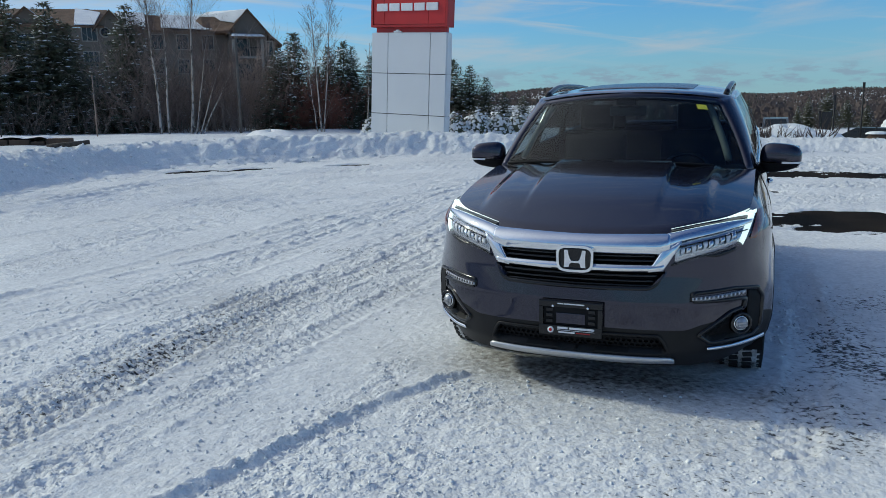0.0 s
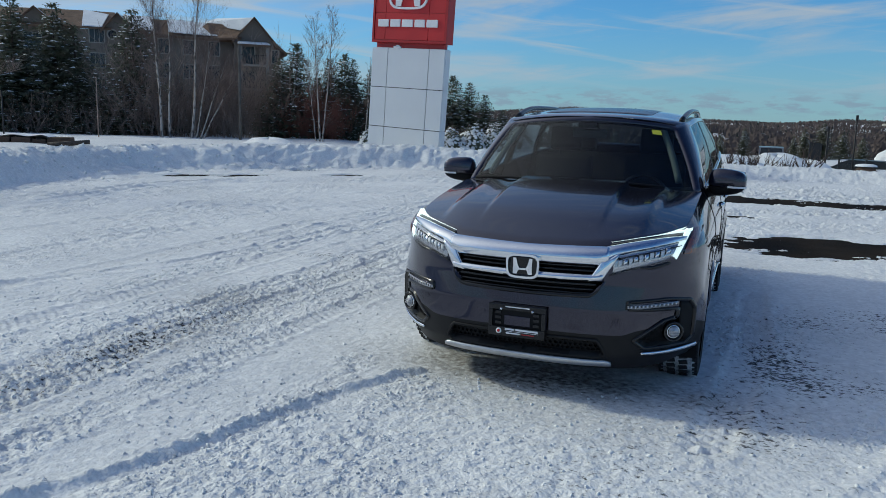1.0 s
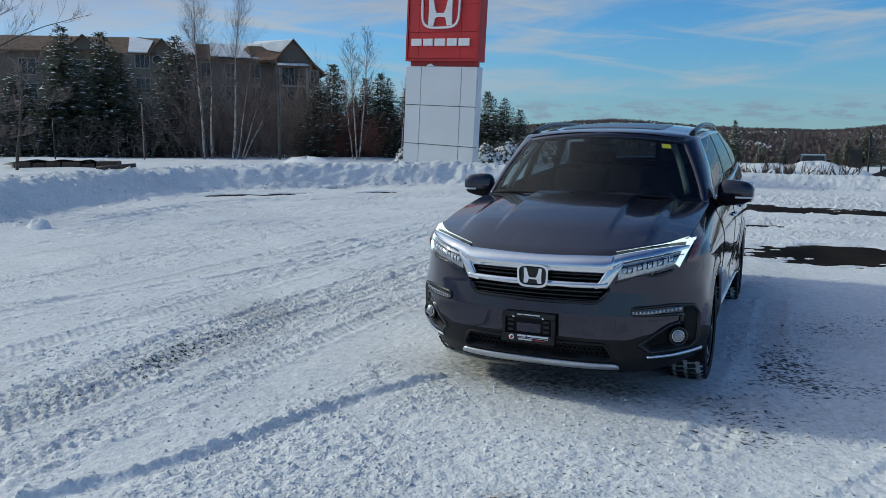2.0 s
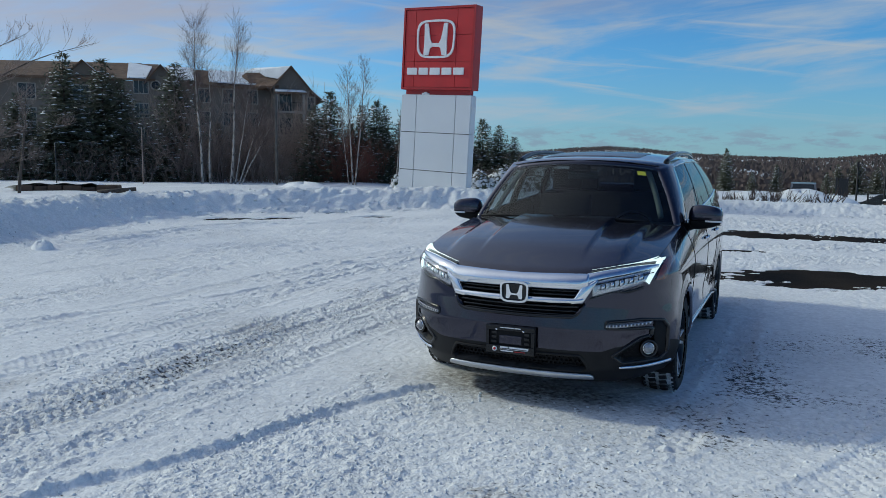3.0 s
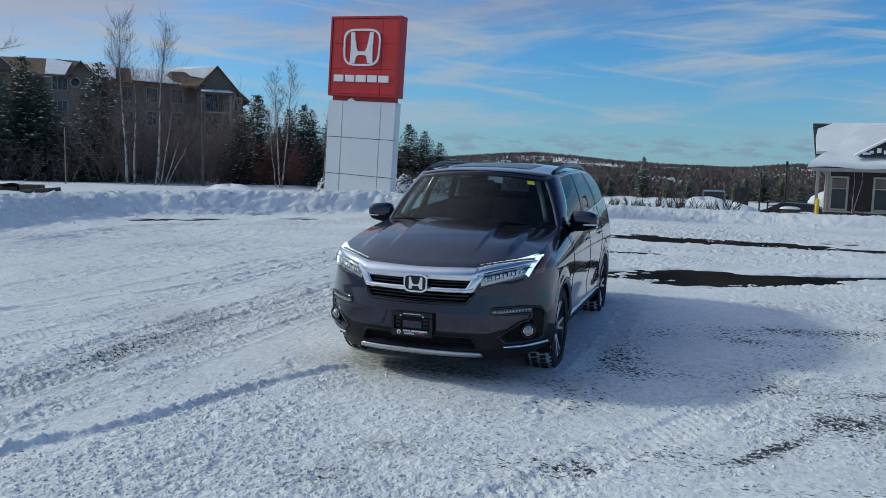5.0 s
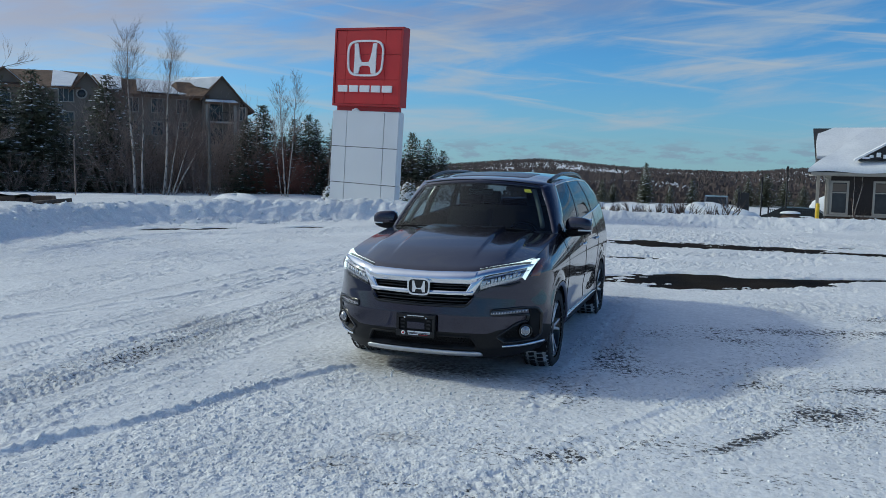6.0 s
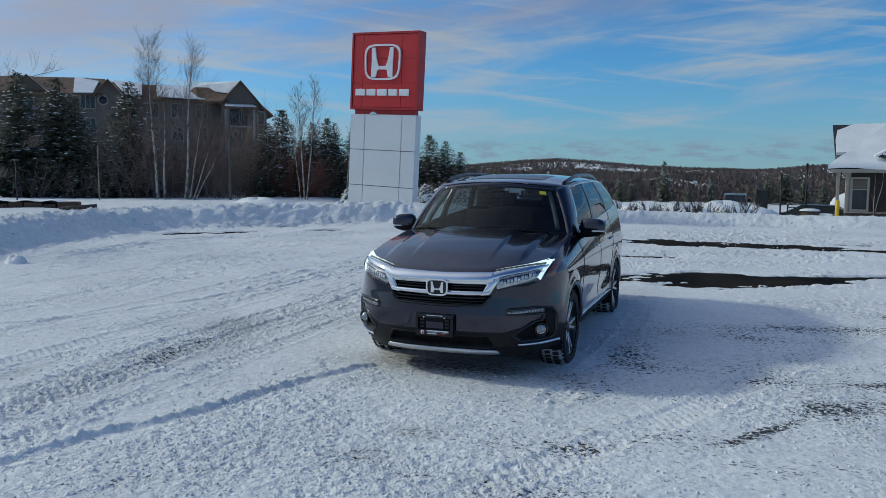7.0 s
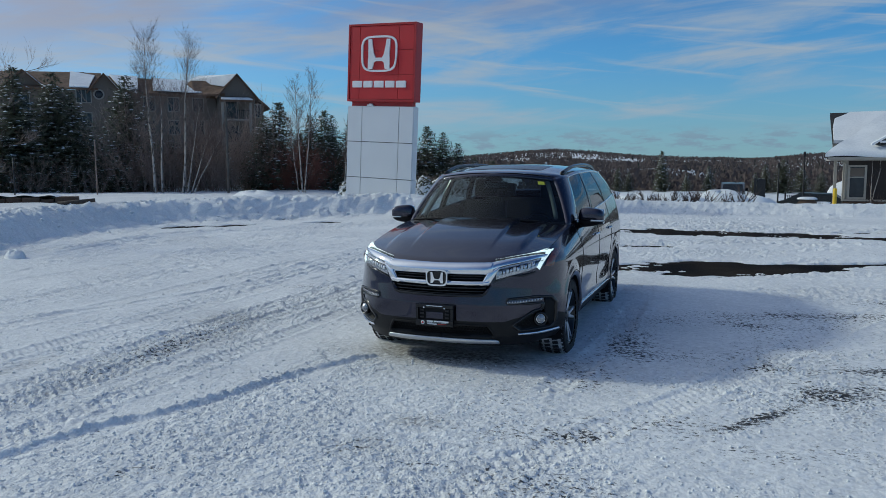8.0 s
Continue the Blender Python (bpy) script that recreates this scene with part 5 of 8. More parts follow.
# headlights
for sd in (1, -1):
    lamp = new("headlight")
    lamp.parent = car
    lamp["label"] = "clear headlight with a lit white light band"
    one = (sd,)
    XL = np.linspace(0.505, 0.845, 30)
    front_strip("lamp_bowl", XL, lin((0.505, 0.915), (0.60, 0.942), (0.845, 0.992)), lin((0.505, 0.822), (0.647, 0.862), (0.76, 0.895), (0.845, 0.94)), 0.004, 0.03,
                M_BOWL, lamp, "silver reflector bowl", 3, one)
    for k in range(10):
        x0 = 0.530 + k * 0.0265
        zc = 0.866 + k * 0.0072
        front_strip("led_lens", np.linspace(x0, x0 + 0.019, 4), lin((x0, zc + 0.030), (x0 + 0.019, zc + 0.035)), lin((x0, zc + 0.002 - 0.006 * (k % 3)), (x0 + 0.019, zc + 0.008 - 0.004 * (k % 2))),
                    0.012, 0.012, M_CHROME if k % 2 else M_WHITE, lamp, "", 2, one, 0.006)
        front_strip("led_gap", np.linspace(x0 + 0.0195, x0 + 0.0255, 3), lin((x0 + 0.0195, zc + 0.034), (x0 + 0.0255, zc + 0.036)), lin((x0 + 0.0195, zc + 0.004), (x0 + 0.0255, zc + 0.006)),
                    0.010, 0.010, M_BLACK, lamp, "", 1, one)
    front_strip("lamp_divider", XL, lin((0.505, 0.905), (0.60, 0.924), (0.845, 0.972)), lin((0.505, 0.900), (0.60, 0.919), (0.845, 0.967)), 0.014, 0.01, M_BLACK, lamp, "", 2, one)
    front_strip("light_band", np.linspace(0.475, 0.885, 40), lin((0.475, 0.986), (0.60, 1.012), (0.80, 1.040), (0.885, 1.050)),
                lin((0.475, 0.982), (0.60, 1.003), (0.80, 1.029), (0.885, 1.036)), 0.012, 0.012, M_DRL, lamp, "lit white light band", 2, one, 0.004)
    front_strip("band_gap", np.linspace(0.475, 0.87, 30), lin((0.475, 0.980), (0.60, 0.999), (0.80, 1.024), (0.87, 1.029)),
                lin((0.475, 0.966), (0.60, 0.986), (0.80, 1.010), (0.87, 1.014)), 0.005, 0.012, M_BLACK, lamp, "", 2, one)
    bm = bmesh.new()
    rows = []
    for t in np.linspace(0, 1, 16):
        z = 1.044 - 0.136 * t
        xc = 0.868 - 0.050 * t**1.1
        w = 0.0135 - 0.004 * t
        rows.append([on_front(sd * (xc + w * u), z - 0.012 * u, 0.012 if abs(u) < 1 else 0.004) for u in (-1, -0.6, 0, 0.6, 1)])
    add_grid(bm, rows, flip=sd > 0)
    part("light_band", bm, M_DRL, lamp, "lit white light band")
    bm = bmesh.new()
    rows = []
    for t in np.linspace(0, 1, 8):
        z = 1.050 - 0.125 * t
        x0, x1 = 0.897 - 0.035 * t, 0.938 - 0.02 * t
        rows.append([on_front(sd * (x0 + (x1 - x0) * u), z, 0.006 + 0.004 * math.sin(math.pi * u)) for u in np.linspace(0, 1, 6)])
    add_grid(bm, rows, flip=sd > 0)
    part("side_marker", bm, M_AMBER, lamp, "dark amber side marker lens")
    front_strip("clear_cover", np.linspace(0.50, 0.86, 30), lin((0.50, 0.915), (0.60, 0.942), (0.86, 0.998)), lin((0.50, 0.814), (0.647, 0.855), (0.77, 0.888), (0.86, 0.94)),
                0.020, 0.002, M_LENS, lamp, "clear plastic cover", 4, one, 0.004)
    front_strip("lamp_edge", np.linspace(0.49, 0.80, 24), lin((0.49, 0.817), (0.647, 0.861), (0.70, 0.868), (0.80, 0.892)), lin((0.49, 0.806), (0.647, 0.851), (0.70, 0.848), (0.80, 0.876)), 0.006, 0.02,
                M_BLACK, lamp, "", 2, one)

# lower nose: intake mesh, silver strip, fog lamp pockets, plate holder
def honeycomb(name, inside, x0, x1, z0, z1, cell, off, material, parent, sd=1, label=""):
    bm = bmesh.new()
    rw = cell * 0.86
    nz, nx = int((z1 - z0) / rw) + 1, int((x1 - x0) / cell) + 1
    for j in range(nz):
        for i in range(nx):
            cx, cz = x0 + (i + 0.5 * (j % 2)) * cell, z0 + j * rw
            if not inside(cx, cz):
                continue
            o, n = [], []
            for k in range(6):
                a = math.pi / 6 + k * math.pi / 3
                po = on_front(sd * (cx + cell * 0.575 * math.cos(a)), cz + cell * 0.55 * math.sin(a), off)
                pi_ = on_front(sd * (cx + cell * 0.40 * math.cos(a)), cz + cell * 0.36 * math.sin(a), off)
                o.append(bm.verts.new(po))
                n.append((bm.verts.new(pi_), bm.verts.new(pi_ + Vector((0, 0.02, 0)))))
            for k in range(6):
                q = (k + 1) % 6
                bm.faces.new((o[k], o[q], n[q][0], n[k][0]))
                bm.faces.new((n[k][0], n[q][0], n[q][1], n[k][1]))
    bmesh.ops.recalc_face_normals(bm, faces=bm.faces)
    return part(name, bm, material, parent, label, smooth=False)


honeycomb("intake_mesh", lambda x, z: in_poly(abs(x), z, INTAKE_HOLE), -0.49, 0.49, 0.325, 0.425, 0.030, -0.040, M_DARK, car, 1, "black honeycomb intake mesh")
front_strip("intake_rim", np.linspace(-0.50, 0.50, 50), lin((-0.50, 0.330), (-0.48, 0.38), (-0.44, 0.437), (0, 0.437), (0.44, 0.437), (0.48, 0.38), (0.50, 0.330)),
            lin((-0.50, 0.322), (-0.48, 0.345), (-0.435, 0.420), (0, 0.420), (0.435, 0.420), (0.48, 0.345), (0.50, 0.322)), 0.004, 0.03, M_CLAD, car, "", 2, (1,))
front_strip("silver_strip", np.linspace(-0.515, 0.515, 60), lin((-0.515, 0.292), (-0.49, 0.306), (0, 0.306), (0.49, 0.306), (0.515, 0.292)),
            lin((-0.515, 0.264), (0, 0.256), (0.515, 0.264)), 0.014, 0.03, M_SILVER, car, "satin silver bumper strip", 3, (1,), 0.006)
for sd in (1, -1):
    one = (sd,)
    ring_trim("fog_bezel", [(0.600, 0.660), (0.80, 0.672), (0.915, 0.655), (0.945, 0.60), (0.94, 0.43), (0.895, 0.385), (0.69, 0.378), (0.635, 0.43), (0.79, 0.545), (0.855, 0.560), (0.860, 0.612), (0.60, 0.618)],
              0.020, 0.006, 0.03, M_BLACK, car, "gloss black fog lamp surround", one)
    front_strip("fog_panel", np.linspace(0.868, 0.942, 8), lin((0.868, 0.655), (0.90, 0.655), (0.942, 0.61)), lin((0.868, 0.53), (0.90, 0.40), (0.942, 0.43)), 0.004, 0.02,
                M_DARK, car, "black inner panel of the fog lamp pocket", 5, one)
    honeycomb("fog_mesh", lambda x, z: in_poly(x, z, POCKET_HOLE) and x < 0.81, 0.66, 0.83, 0.40, 0.53, 0.030, -0.03, M_DARK, car, sd)
    front_strip("reflector_strip", np.linspace(0.595, 0.85, 20), lin((0.595, 0.640), (0.85, 0.656)), lin((0.595, 0.624), (0.62, 0.621), (0.85, 0.634)), 0.012, 0.015,
                M_BOWLDIM, car, "clear ribbed lamp strip", 3, one, 0.004)
    for k in range(24):
        x0 = 0.604 + k * 0.0101
        zb = 0.627 + 0.0095 * k / 23
        front_strip("lamp_rib", np.linspace(x0, x0 + 0.004, 2), lin((x0, zb + 0.013), (x0 + 0.004, zb + 0.013)), lin((x0, zb), (x0 + 0.004, zb)), 0.017, 0.004, M_SILVER if k % 2 else M_CLAD, car, "", 1, one)
    front_strip("corner_strip", np.linspace(0.675, 0.955, 24), lin((0.675, 0.360), (0.80, 0.362), (0.955, 0.376)), lin((0.675, 0.343), (0.80, 0.340), (0.955, 0.352)), 0.012, 0.02,
                M_CHROME, car, "chrome bumper corner strip", 2, one, 0.006)
    fog = new("fog_lamp")
    fog.parent = car
    c = on_front(sd * 0.838, 0.470, 0.0)
    fog.matrix_local = Matrix.Translation(c + Vector((0, 0.02, 0))) @ pose(0, 0, 0, 0, 0, sd * 28)
    bm = bmesh.new()
    add_lathe(bm, [(0.02, 0.062), (-0.018, 0.062), (-0.026, 0.056), (-0.020, 0.046), (0.0, 0.042)], 32, "y")
    part("housing", bm, M_BLACK, fog)
    bm = bmesh.new()
    add_lathe(bm, [(-0.006, 0.042), (-0.016, 0.041), (-0.020, 0.037), (-0.018, 0.034)], 32, "y")
    part("lamp_ring", bm, M_CHROME, fog, "chrome ring")
    bm = bmesh.new()
    add_lathe(bm, [(-0.024, 0.034), (-0.034, 0.024), (-0.038, 0.001)], 24, "y")
    part("lens", bm, M_BOWLDIM, fog, "clear round lens")
    for z in (-0.012, 0.004):
        box("lamp_bar", (-0.026, -0.042, z), (0.026, -0.034, z + 0.006), M_BOWLDIM, fog)

holder = new("plate_holder")
holder.parent = car
holder["label"] = "empty black dealer plate holder with white print"
PX, PZ, PY = -0.014, 0.508, -0.075
def pbox(name, x0, x1, z0, z1, y0, y1, mat, bevel=0.0, label=""):
    return box(name, (PX + x0, PY + y0, PZ + z0), (PX + x1, PY + y1, PZ + z1), mat, holder, label, bevel)
pbox("back_plate", -0.168, 0.168, -0.092, 0.092, 0.012, 0.045, M_DARK, 0.006)
pbox("frame_top", -0.172, 0.172, 0.062, 0.096, -0.006, 0.014, M_BLACK, 0.005)
pbox("frame_bottom", -0.172, 0.172, -0.096, -0.040, -0.006, 0.014, M_BLACK, 0.005)
pbox("frame_side", -0.172, -0.148, -0.040, 0.062, -0.006, 0.014, M_BLACK, 0.004)
pbox("frame_side", 0.148, 0.172, -0.040, 0.062, -0.006, 0.014, M_BLACK, 0.004)
pbox("window_plate", -0.078, 0.078, -0.030, 0.028, 0.006, 0.014, M_PAINT, 0.003, "bumper seen through the empty holder")
for sd in (-1, 1):
    for z in (-0.028, 0.004, 0.034):
        pbox("clip", sd * 0.115 - 0.018, sd * 0.115 + 0.018, z, z + 0.018, 0.002, 0.014, M_BLACK, 0.002)
    bm = bmesh.new()
    add_lathe(bm, [(PY + 0.0, 0.008), (PY - 0.012, 0.007), (PY - 0.014, 0.0005)], 14, "y")
    bmesh.ops.translate(bm, verts=bm.verts, vec=(PX + sd * 0.095, 0, PZ + 0.066))
    part("screw", bm, M_CHROME, holder)
for x0, x1 in ((-0.070, -0.038), (-0.034, 0.030), (0.033, 0.076)):
    pbox("print_line", x0, x1, 0.079, 0.085, -0.008, 0.0, M_WHITE, 0, "unreadable white print")
for x0, x1 in ((-0.068, -0.012), (-0.004, 0.132)):
    pbox("print_line", x0, x1, -0.058, -0.047, -0.008, 0.0, M_WHITE, 0, "unreadable white print")
pbox("print_rule", -0.068, 0.132, -0.066, -0.0640, -0.008, 0.0, M_WHITE)
pbox("print_line", -0.062, 0.026, -0.080, -0.072, -0.008, 0.0, M_WHITE, 0, "unreadable white print")
pbox("print_line", 0.034, 0.110, -0.079, -0.074, -0.008, 0.0, M_REDSIDE, 0, "unreadable red print")
bm = bmesh.new()
add_lathe(bm, [(PY, 0.017), (PY - 0.009, 0.017), (PY - 0.009, 0.0005)], 24, "y")
bmesh.ops.translate(bm, verts=bm.verts, vec=(PX - 0.106, 0, PZ - 0.066))
part("round_mark", bm, M_WHITE, holder, "small round white mark")
bm = bmesh.new()
add_lathe(bm, [(PY, 0.009), (PY - 0.011, 0.009), (PY - 0.011, 0.0005)], 24, "y")
bmesh.ops.translate(bm, verts=bm.verts, vec=(PX - 0.106, 0, PZ - 0.066))
part("round_mark", bm, M_REDSIDE, holder, "small round red mark")

# mirrors, wipers, rails, door details
for sd in (1, -1):
    mir = new("wing_mirror")
    mir.parent = car
    mir.matrix_local = pose(sd * 1.035, 1.66, 1.272, 0, 0, sd * -8)
    bm = bmesh.new()
    def shell_rows(z_lo, z_hi, grow=1.0):
        rows = []
        for v in np.linspace(-1, 1, 15):
            lat = v * math.pi / 2
            row = []
            for u in range(28):
                a = 2 * math.pi * u / 28
                cl = math.copysign(abs(math.cos(lat)) ** 0.55, 1)
                x = 0.132 * grow * cl * math.copysign(abs(math.cos(a)) ** 0.62, math.cos(a))
                y = (0.062 if math.sin(a) < 0 else 0.105) * grow * cl * math.copysign(abs(math.sin(a)) ** 0.7, math.sin(a))
                z = 0.094 * grow * math.copysign(abs(math.sin(lat)) ** 0.75, math.sin(lat))
                z = z * (1 - 0.18 * (sd * x / 0.132)) + 0.006 * sd * x / 0.132
                row.append((x, y, min(max(z, z_lo), z_hi)))
            rows.append(row)
        return rows
    add_grid(bm, shell_rows(-0.030, 0.2), True)
    bmesh.ops.recalc_face_normals(bm, faces=bm.faces)
    part("mirror_cap", bm, M_PAINT, mir, "grey painted mirror cap")
    bm = bmesh.new()
    add_grid(bm, shell_rows(-0.2, -0.034), True)
    bmesh.ops.recalc_face_normals(bm, faces=bm.faces)
    part("mirror_base", bm, M_DARK, mir, "black lower mirror shell")
    bm = bmesh.new()
    rows = [[(sd * (0.015 + 0.125 * t), -0.071 + 0.066 * max(0, t - 0.25) ** 2.2, z) for t in np.linspace(0, 1, 12)] for z in (-0.038, -0.024)]
    add_grid(bm, rows)
    part("turn_signal", bm, M_WHITE, mir, "thin clear turn signal")
    bm = bmesh.new()
    add_box(bm, (-0.10 if sd > 0 else -0.105, 0.098, -0.075), (0.105 if sd > 0 else 0.10, 0.106, 0.075), 0.01)
    part("mirror_glass", bm, M_CHROME, mir, "mirror glass", smooth=False)
    tube("mirror_arm", [(-sd * 0.07, 0.02, -0.055), (-sd * 0.13, 0.02, -0.085), (-sd * 0.175, 0.03, -0.10)], [0.035, 0.035, 0.045], M_DARK, mir, "black mirror arm", 10)
    # roof rail
    rp = []
    for k in range(27):
        t = k / 26
        y = 1.98 + t * 2.15
        e = np.array([np.interp(y, CT[SIDE0:SIDE0 + NS, 1], CT[SIDE0:SIDE0 + NS, c]) for c in range(3)])
        lift = 0.042 * (1 - abs(2 * t - 1) ** 3.4)
        rp.append((sd * (e[0] - 0.045), y, e[2] + 0.012 + lift))
    bm = bmesh.new()
    add_tube(bm, rp, 0.021, 8)
    part("roof_rail", bm, M_BLACK, car, "black raised roof rail")
    # chrome line round the side windows
    ln = []
    for i in range(SIDE0 + 1, SIDE0 + 60):
        p = cabin_point(i, (GL_LO + 0.1) / NV)
        ln.append((sd * (p[0] + 0.004), p[1], p[2]))
    tube("belt_chrome", ln, 0.008, M_CHROME, car, "thin chrome belt line", 6)
    ln = []
    for i in range(SIDE0 + 1, SIDE0 + 58):
        p = cabin_point(i, (GL_HI + 0.2) / NV)
        ln.append((sd * (p[0] + 0.003), p[1], p[2]))
    tube("window_chrome", ln, 0.006, M_CHROME, car, "thin chrome window line", 6)
    # door seams and handles
    for ys, zs in (([1.47, 1.49, 1.47, 1.43], [1.20, 0.95, 0.70, 0.46]), ([2.50, 2.52, 2.52, 2.50], [1.30, 0.95, 0.70, 0.46]), ([3.42, 3.48, 3.42, 3.26], [1.34, 1.0, 0.80, 0.50])):
        c = smooth_curve(list(zip(np.linspace(0, 1, 4), ys, zs)), np.linspace(0, 1, 24))
        tube("door_seam", [on_side(y, z, 0.0005, sd) for y, z in c], 0.0035, M_DARK, car, "", 4)
    for y in (2.28, 3.22):
        bm = bmesh.new()
        add_tube(bm, [on_side(y + t * 0.19, 1.045, o, sd) for t, o in ((0, 0.004), (0.1, 0.022), (0.5, 0.026), (0.9, 0.022), (1, 0.004))], 0.012, 8)
        part("door_handle", bm, M_CHROME, car, "chrome door handle")
    c = [on_side(y, 0.408, 0.006, sd) for y in np.linspace(1.46, 3.34, 40)]
    tube("sill_chrome", c, 0.011, M_CHROME, car, "thin chrome sill strip", 6)
    # wheel flap behind the front wheel
    box("mud_flap", (0.80 * sd if sd > 0 else -0.96, HUBS[0] + 0.395, 0.20), (0.96 if sd > 0 else -0.80, HUBS[0] + 0.41, 0.42), M_DARK, car)

# cowl and wipers
bm = bmesh.new()
rows = []
for t in np.linspace(0, 1, 5):
    rows.append([(0.862 * s, 1.43 - 0.17 * (1 - s * s) - 0.055 + 0.075 * t, 1.196 + 0.012 * (1 - s * s) + 0.018 * t) for s in np.linspace(-1, 1, 41)])
add_grid(bm, rows)
part("cowl", bm, M_DARK, car, "black plastic cowl panel")
for x0, x1, y0 in ((-0.80, -0.18, 0.0), (-0.10, 0.62, 0.0)):
    pts = []
    for t in np.linspace(0, 1, 9):
        x = x0 + (x1 - x0) * t
        s = x / 0.866
        k = 1 - s * s
        up_ = 0.012
        pts.append((x, 1.43 - 0.17 * k - 0.020 + up_ * 0.7, 1.217 + 0.012 * k + up_ + 0.012 * math.sin(math.pi * t)))
    tube("wiper", pts, 0.011, M_DARK, car, "black wiper blade", 6)

M_TRIM0 = surface("pale_cabin_trim", (0.16, 0.17, 0.165), 0.8, vary=0.1, scale=8, fine=100, bump=0)
# inside: dash, seats, wheel, mirror, sticker
bm = bmesh.new()
rows = []
for t in np.linspace(0, 1, 9):
    rows.append([(0.80 * s, 1.42 - 0.13 * (1 - s * s) + 0.62 * t, 1.175 - 0.02 * (1 - s * s) + 0.035 * math.sin(math.pi * t * 0.8) - 0.30 * max(0, t - 0.8) * 4) for s in np.linspace(-1, 1, 21)])
add_grid(bm, rows)
part("dashboard", bm, M_DARK, car, "black dashboard")


def seat(x, y, wide):
    s = new("seat")
    s.parent = car
    s["label"] = "dark upholstered seat with headrest"
    s.matrix_local = pose(x, y, 0.62)
    box("cushion", (-wide, -0.28, 0.0), (wide, 0.26, 0.17), M_FABRIC, s, "", 0.05)
    box("backrest", (-wide, 0.0, 0.0), (wide, 0.13, 0.68), M_FABRIC, s, "", 0.05, pose(0, 0.20, 0.12, -14))
    if wide < 0.4:
        box("headrest", (-0.14, 0.0, 0.72), (0.14, 0.11, 0.93), M_FABRIC, s, "", 0.04, pose(0, 0.20, 0.12, -14))
    else:
        for q in (-0.42, 0.42):
            box("headrest", (q - 0.13, 0.0, 0.70), (q + 0.13, 0.10, 0.86), M_FABRIC, s, "", 0.04, pose(0, 0.20, 0.12, -14))


for x in (-0.40, 0.40):
    seat(x, 2.28, 0.26)
seat(0, 3.18, 0.66)
sw = new("steering_wheel")
sw.parent = car
sw.matrix_local = pose(0.40, 1.93, 1.10, 68, 0, 0)
bm = bmesh.new()
add_tube(bm, [(0.185 * math.cos(a), 0.185 * math.sin(a), 0) for a in np.linspace(0, 2 * math.pi, 41)], 0.016, 8, False)
part("wheel_rim", bm, M_BLACK, sw)
box("wheel_hub", (-0.16, -0.05, -0.03), (0.16, 0.05, 0.0), M_DARK, sw, "", 0.015)
box("inside_mirror", (-0.13, 1.72, 1.555), (0.13, 1.75, 1.625), M_BLACK, car, "black inside mirror", 0.012)
box("camera_cover", (-0.07, 1.63, 1.63), (0.07, 1.74, 1.68), M_DARK, car, "", 0.01)
bm = bmesh.new()
add_box(bm, (-0.60, 1.86, 0.9), (0.60, 1.9, 1.12), 0.02)
part("instrument_panel", bm, M_DARK, car, smooth=False)
vv = [0.80, 0.865]
q = []
for v in vv:
    for s in (0.70, 0.795):
        k = 1 - s * s
        b = np.array((0.866 * s, 1.43 - 0.17 * k, 1.205 + 0.012 * k)) * (1 - v) + np.array((0.635 * s, 1.79 - 0.15 * k, 1.672 + 0.05 * k)) * v
        d = np.array([b[0] * 0.9, (b[1] - 3) * 0.35, 0])
        q.append(b + d / np.linalg.norm(d) * (0.022 * math.sin(math.pi * v) + 0.004))
bm = bmesh.new()
fv = [bm.verts.new(p) for p in (q[0], q[1], q[3], q[2])]
bm.faces.new(fv)
ex = bmesh.ops.extrude_face_region(bm, geom=bm.faces[:])
bmesh.ops.translate(bm, verts=[g for g in ex["geom"] if isinstance(g, bmesh.types.BMVert)], vec=(0, -0.003, 0.001))
part("windscreen_sticker", bm, M_STICKER, car, "small yellow sticker", smooth=False)
# pale trim of the pillars seen through the screen
for sd in (1, -1):
    pp = [cabin_point(NW - 3, v) for v in np.linspace(0.12, 0.88, 9)]
    tube("pillar_trim", [(sd * (p[0] - 0.055), p[1] + 0.05, p[2]) for p in pp], 0.024, M_TRIM0, car, "pale inner pillar trim", 6)
bm = bmesh.new()
fin = [(0, 4.12, 1.79), (0, 4.02, 1.792), (0, 4.10, 1.835), (0, 4.155, 1.845), (0, 4.16, 1.79)]
for o in (-0.012, 0.012):
    bm.faces.new([bm.verts.new((o if p[2] < 1.8 else o * 0.3, p[1], p[2])) for p in fin])
part("aerial_fin", bm, M_PAINT, car)


# ---- scenery ----
M_BARK = surface("grey_bark", (0.085, 0.068, 0.055), 0.9, vary=0.4, scale=14, fine=90, bump=0.6, depth=0.02)
M_TWIG = surface("bare_twigs", (0.300, 0.225, 0.185), 0.9, vary=0.35, scale=3, fine=40, bump=0)
M_SHRUB = surface("dark_shrub_twigs", (0.085, 0.062, 0.052), 0.9, vary=0.35, scale=3, fine=40, bump=0)
M_BIRCHTWIG = surface("birch_twigs", (0.170, 0.120, 0.100), 0.9, vary=0.3, scale=3, fine=40, bump=0)
M_REDTWIG = surface("reddish_dry_twigs", (0.250, 0.110, 0.075), 0.9, vary=0.35, scale=3, fine=40, bump=0)
M_NEEDLE = surface("spruce_needles", (0.150, 0.155, 0.095), 0.8, vary=0.5, scale=2.5, fine=30, bump=0, second=(0.062, 0.074, 0.048))
M_FARWOOD = surface("far_bare_woods", (0.150, 0.115, 0.100), 0.95, vary=0.4, scale=0.02, fine=0.4, bump=0, second=(0.075, 0.058, 0.053))
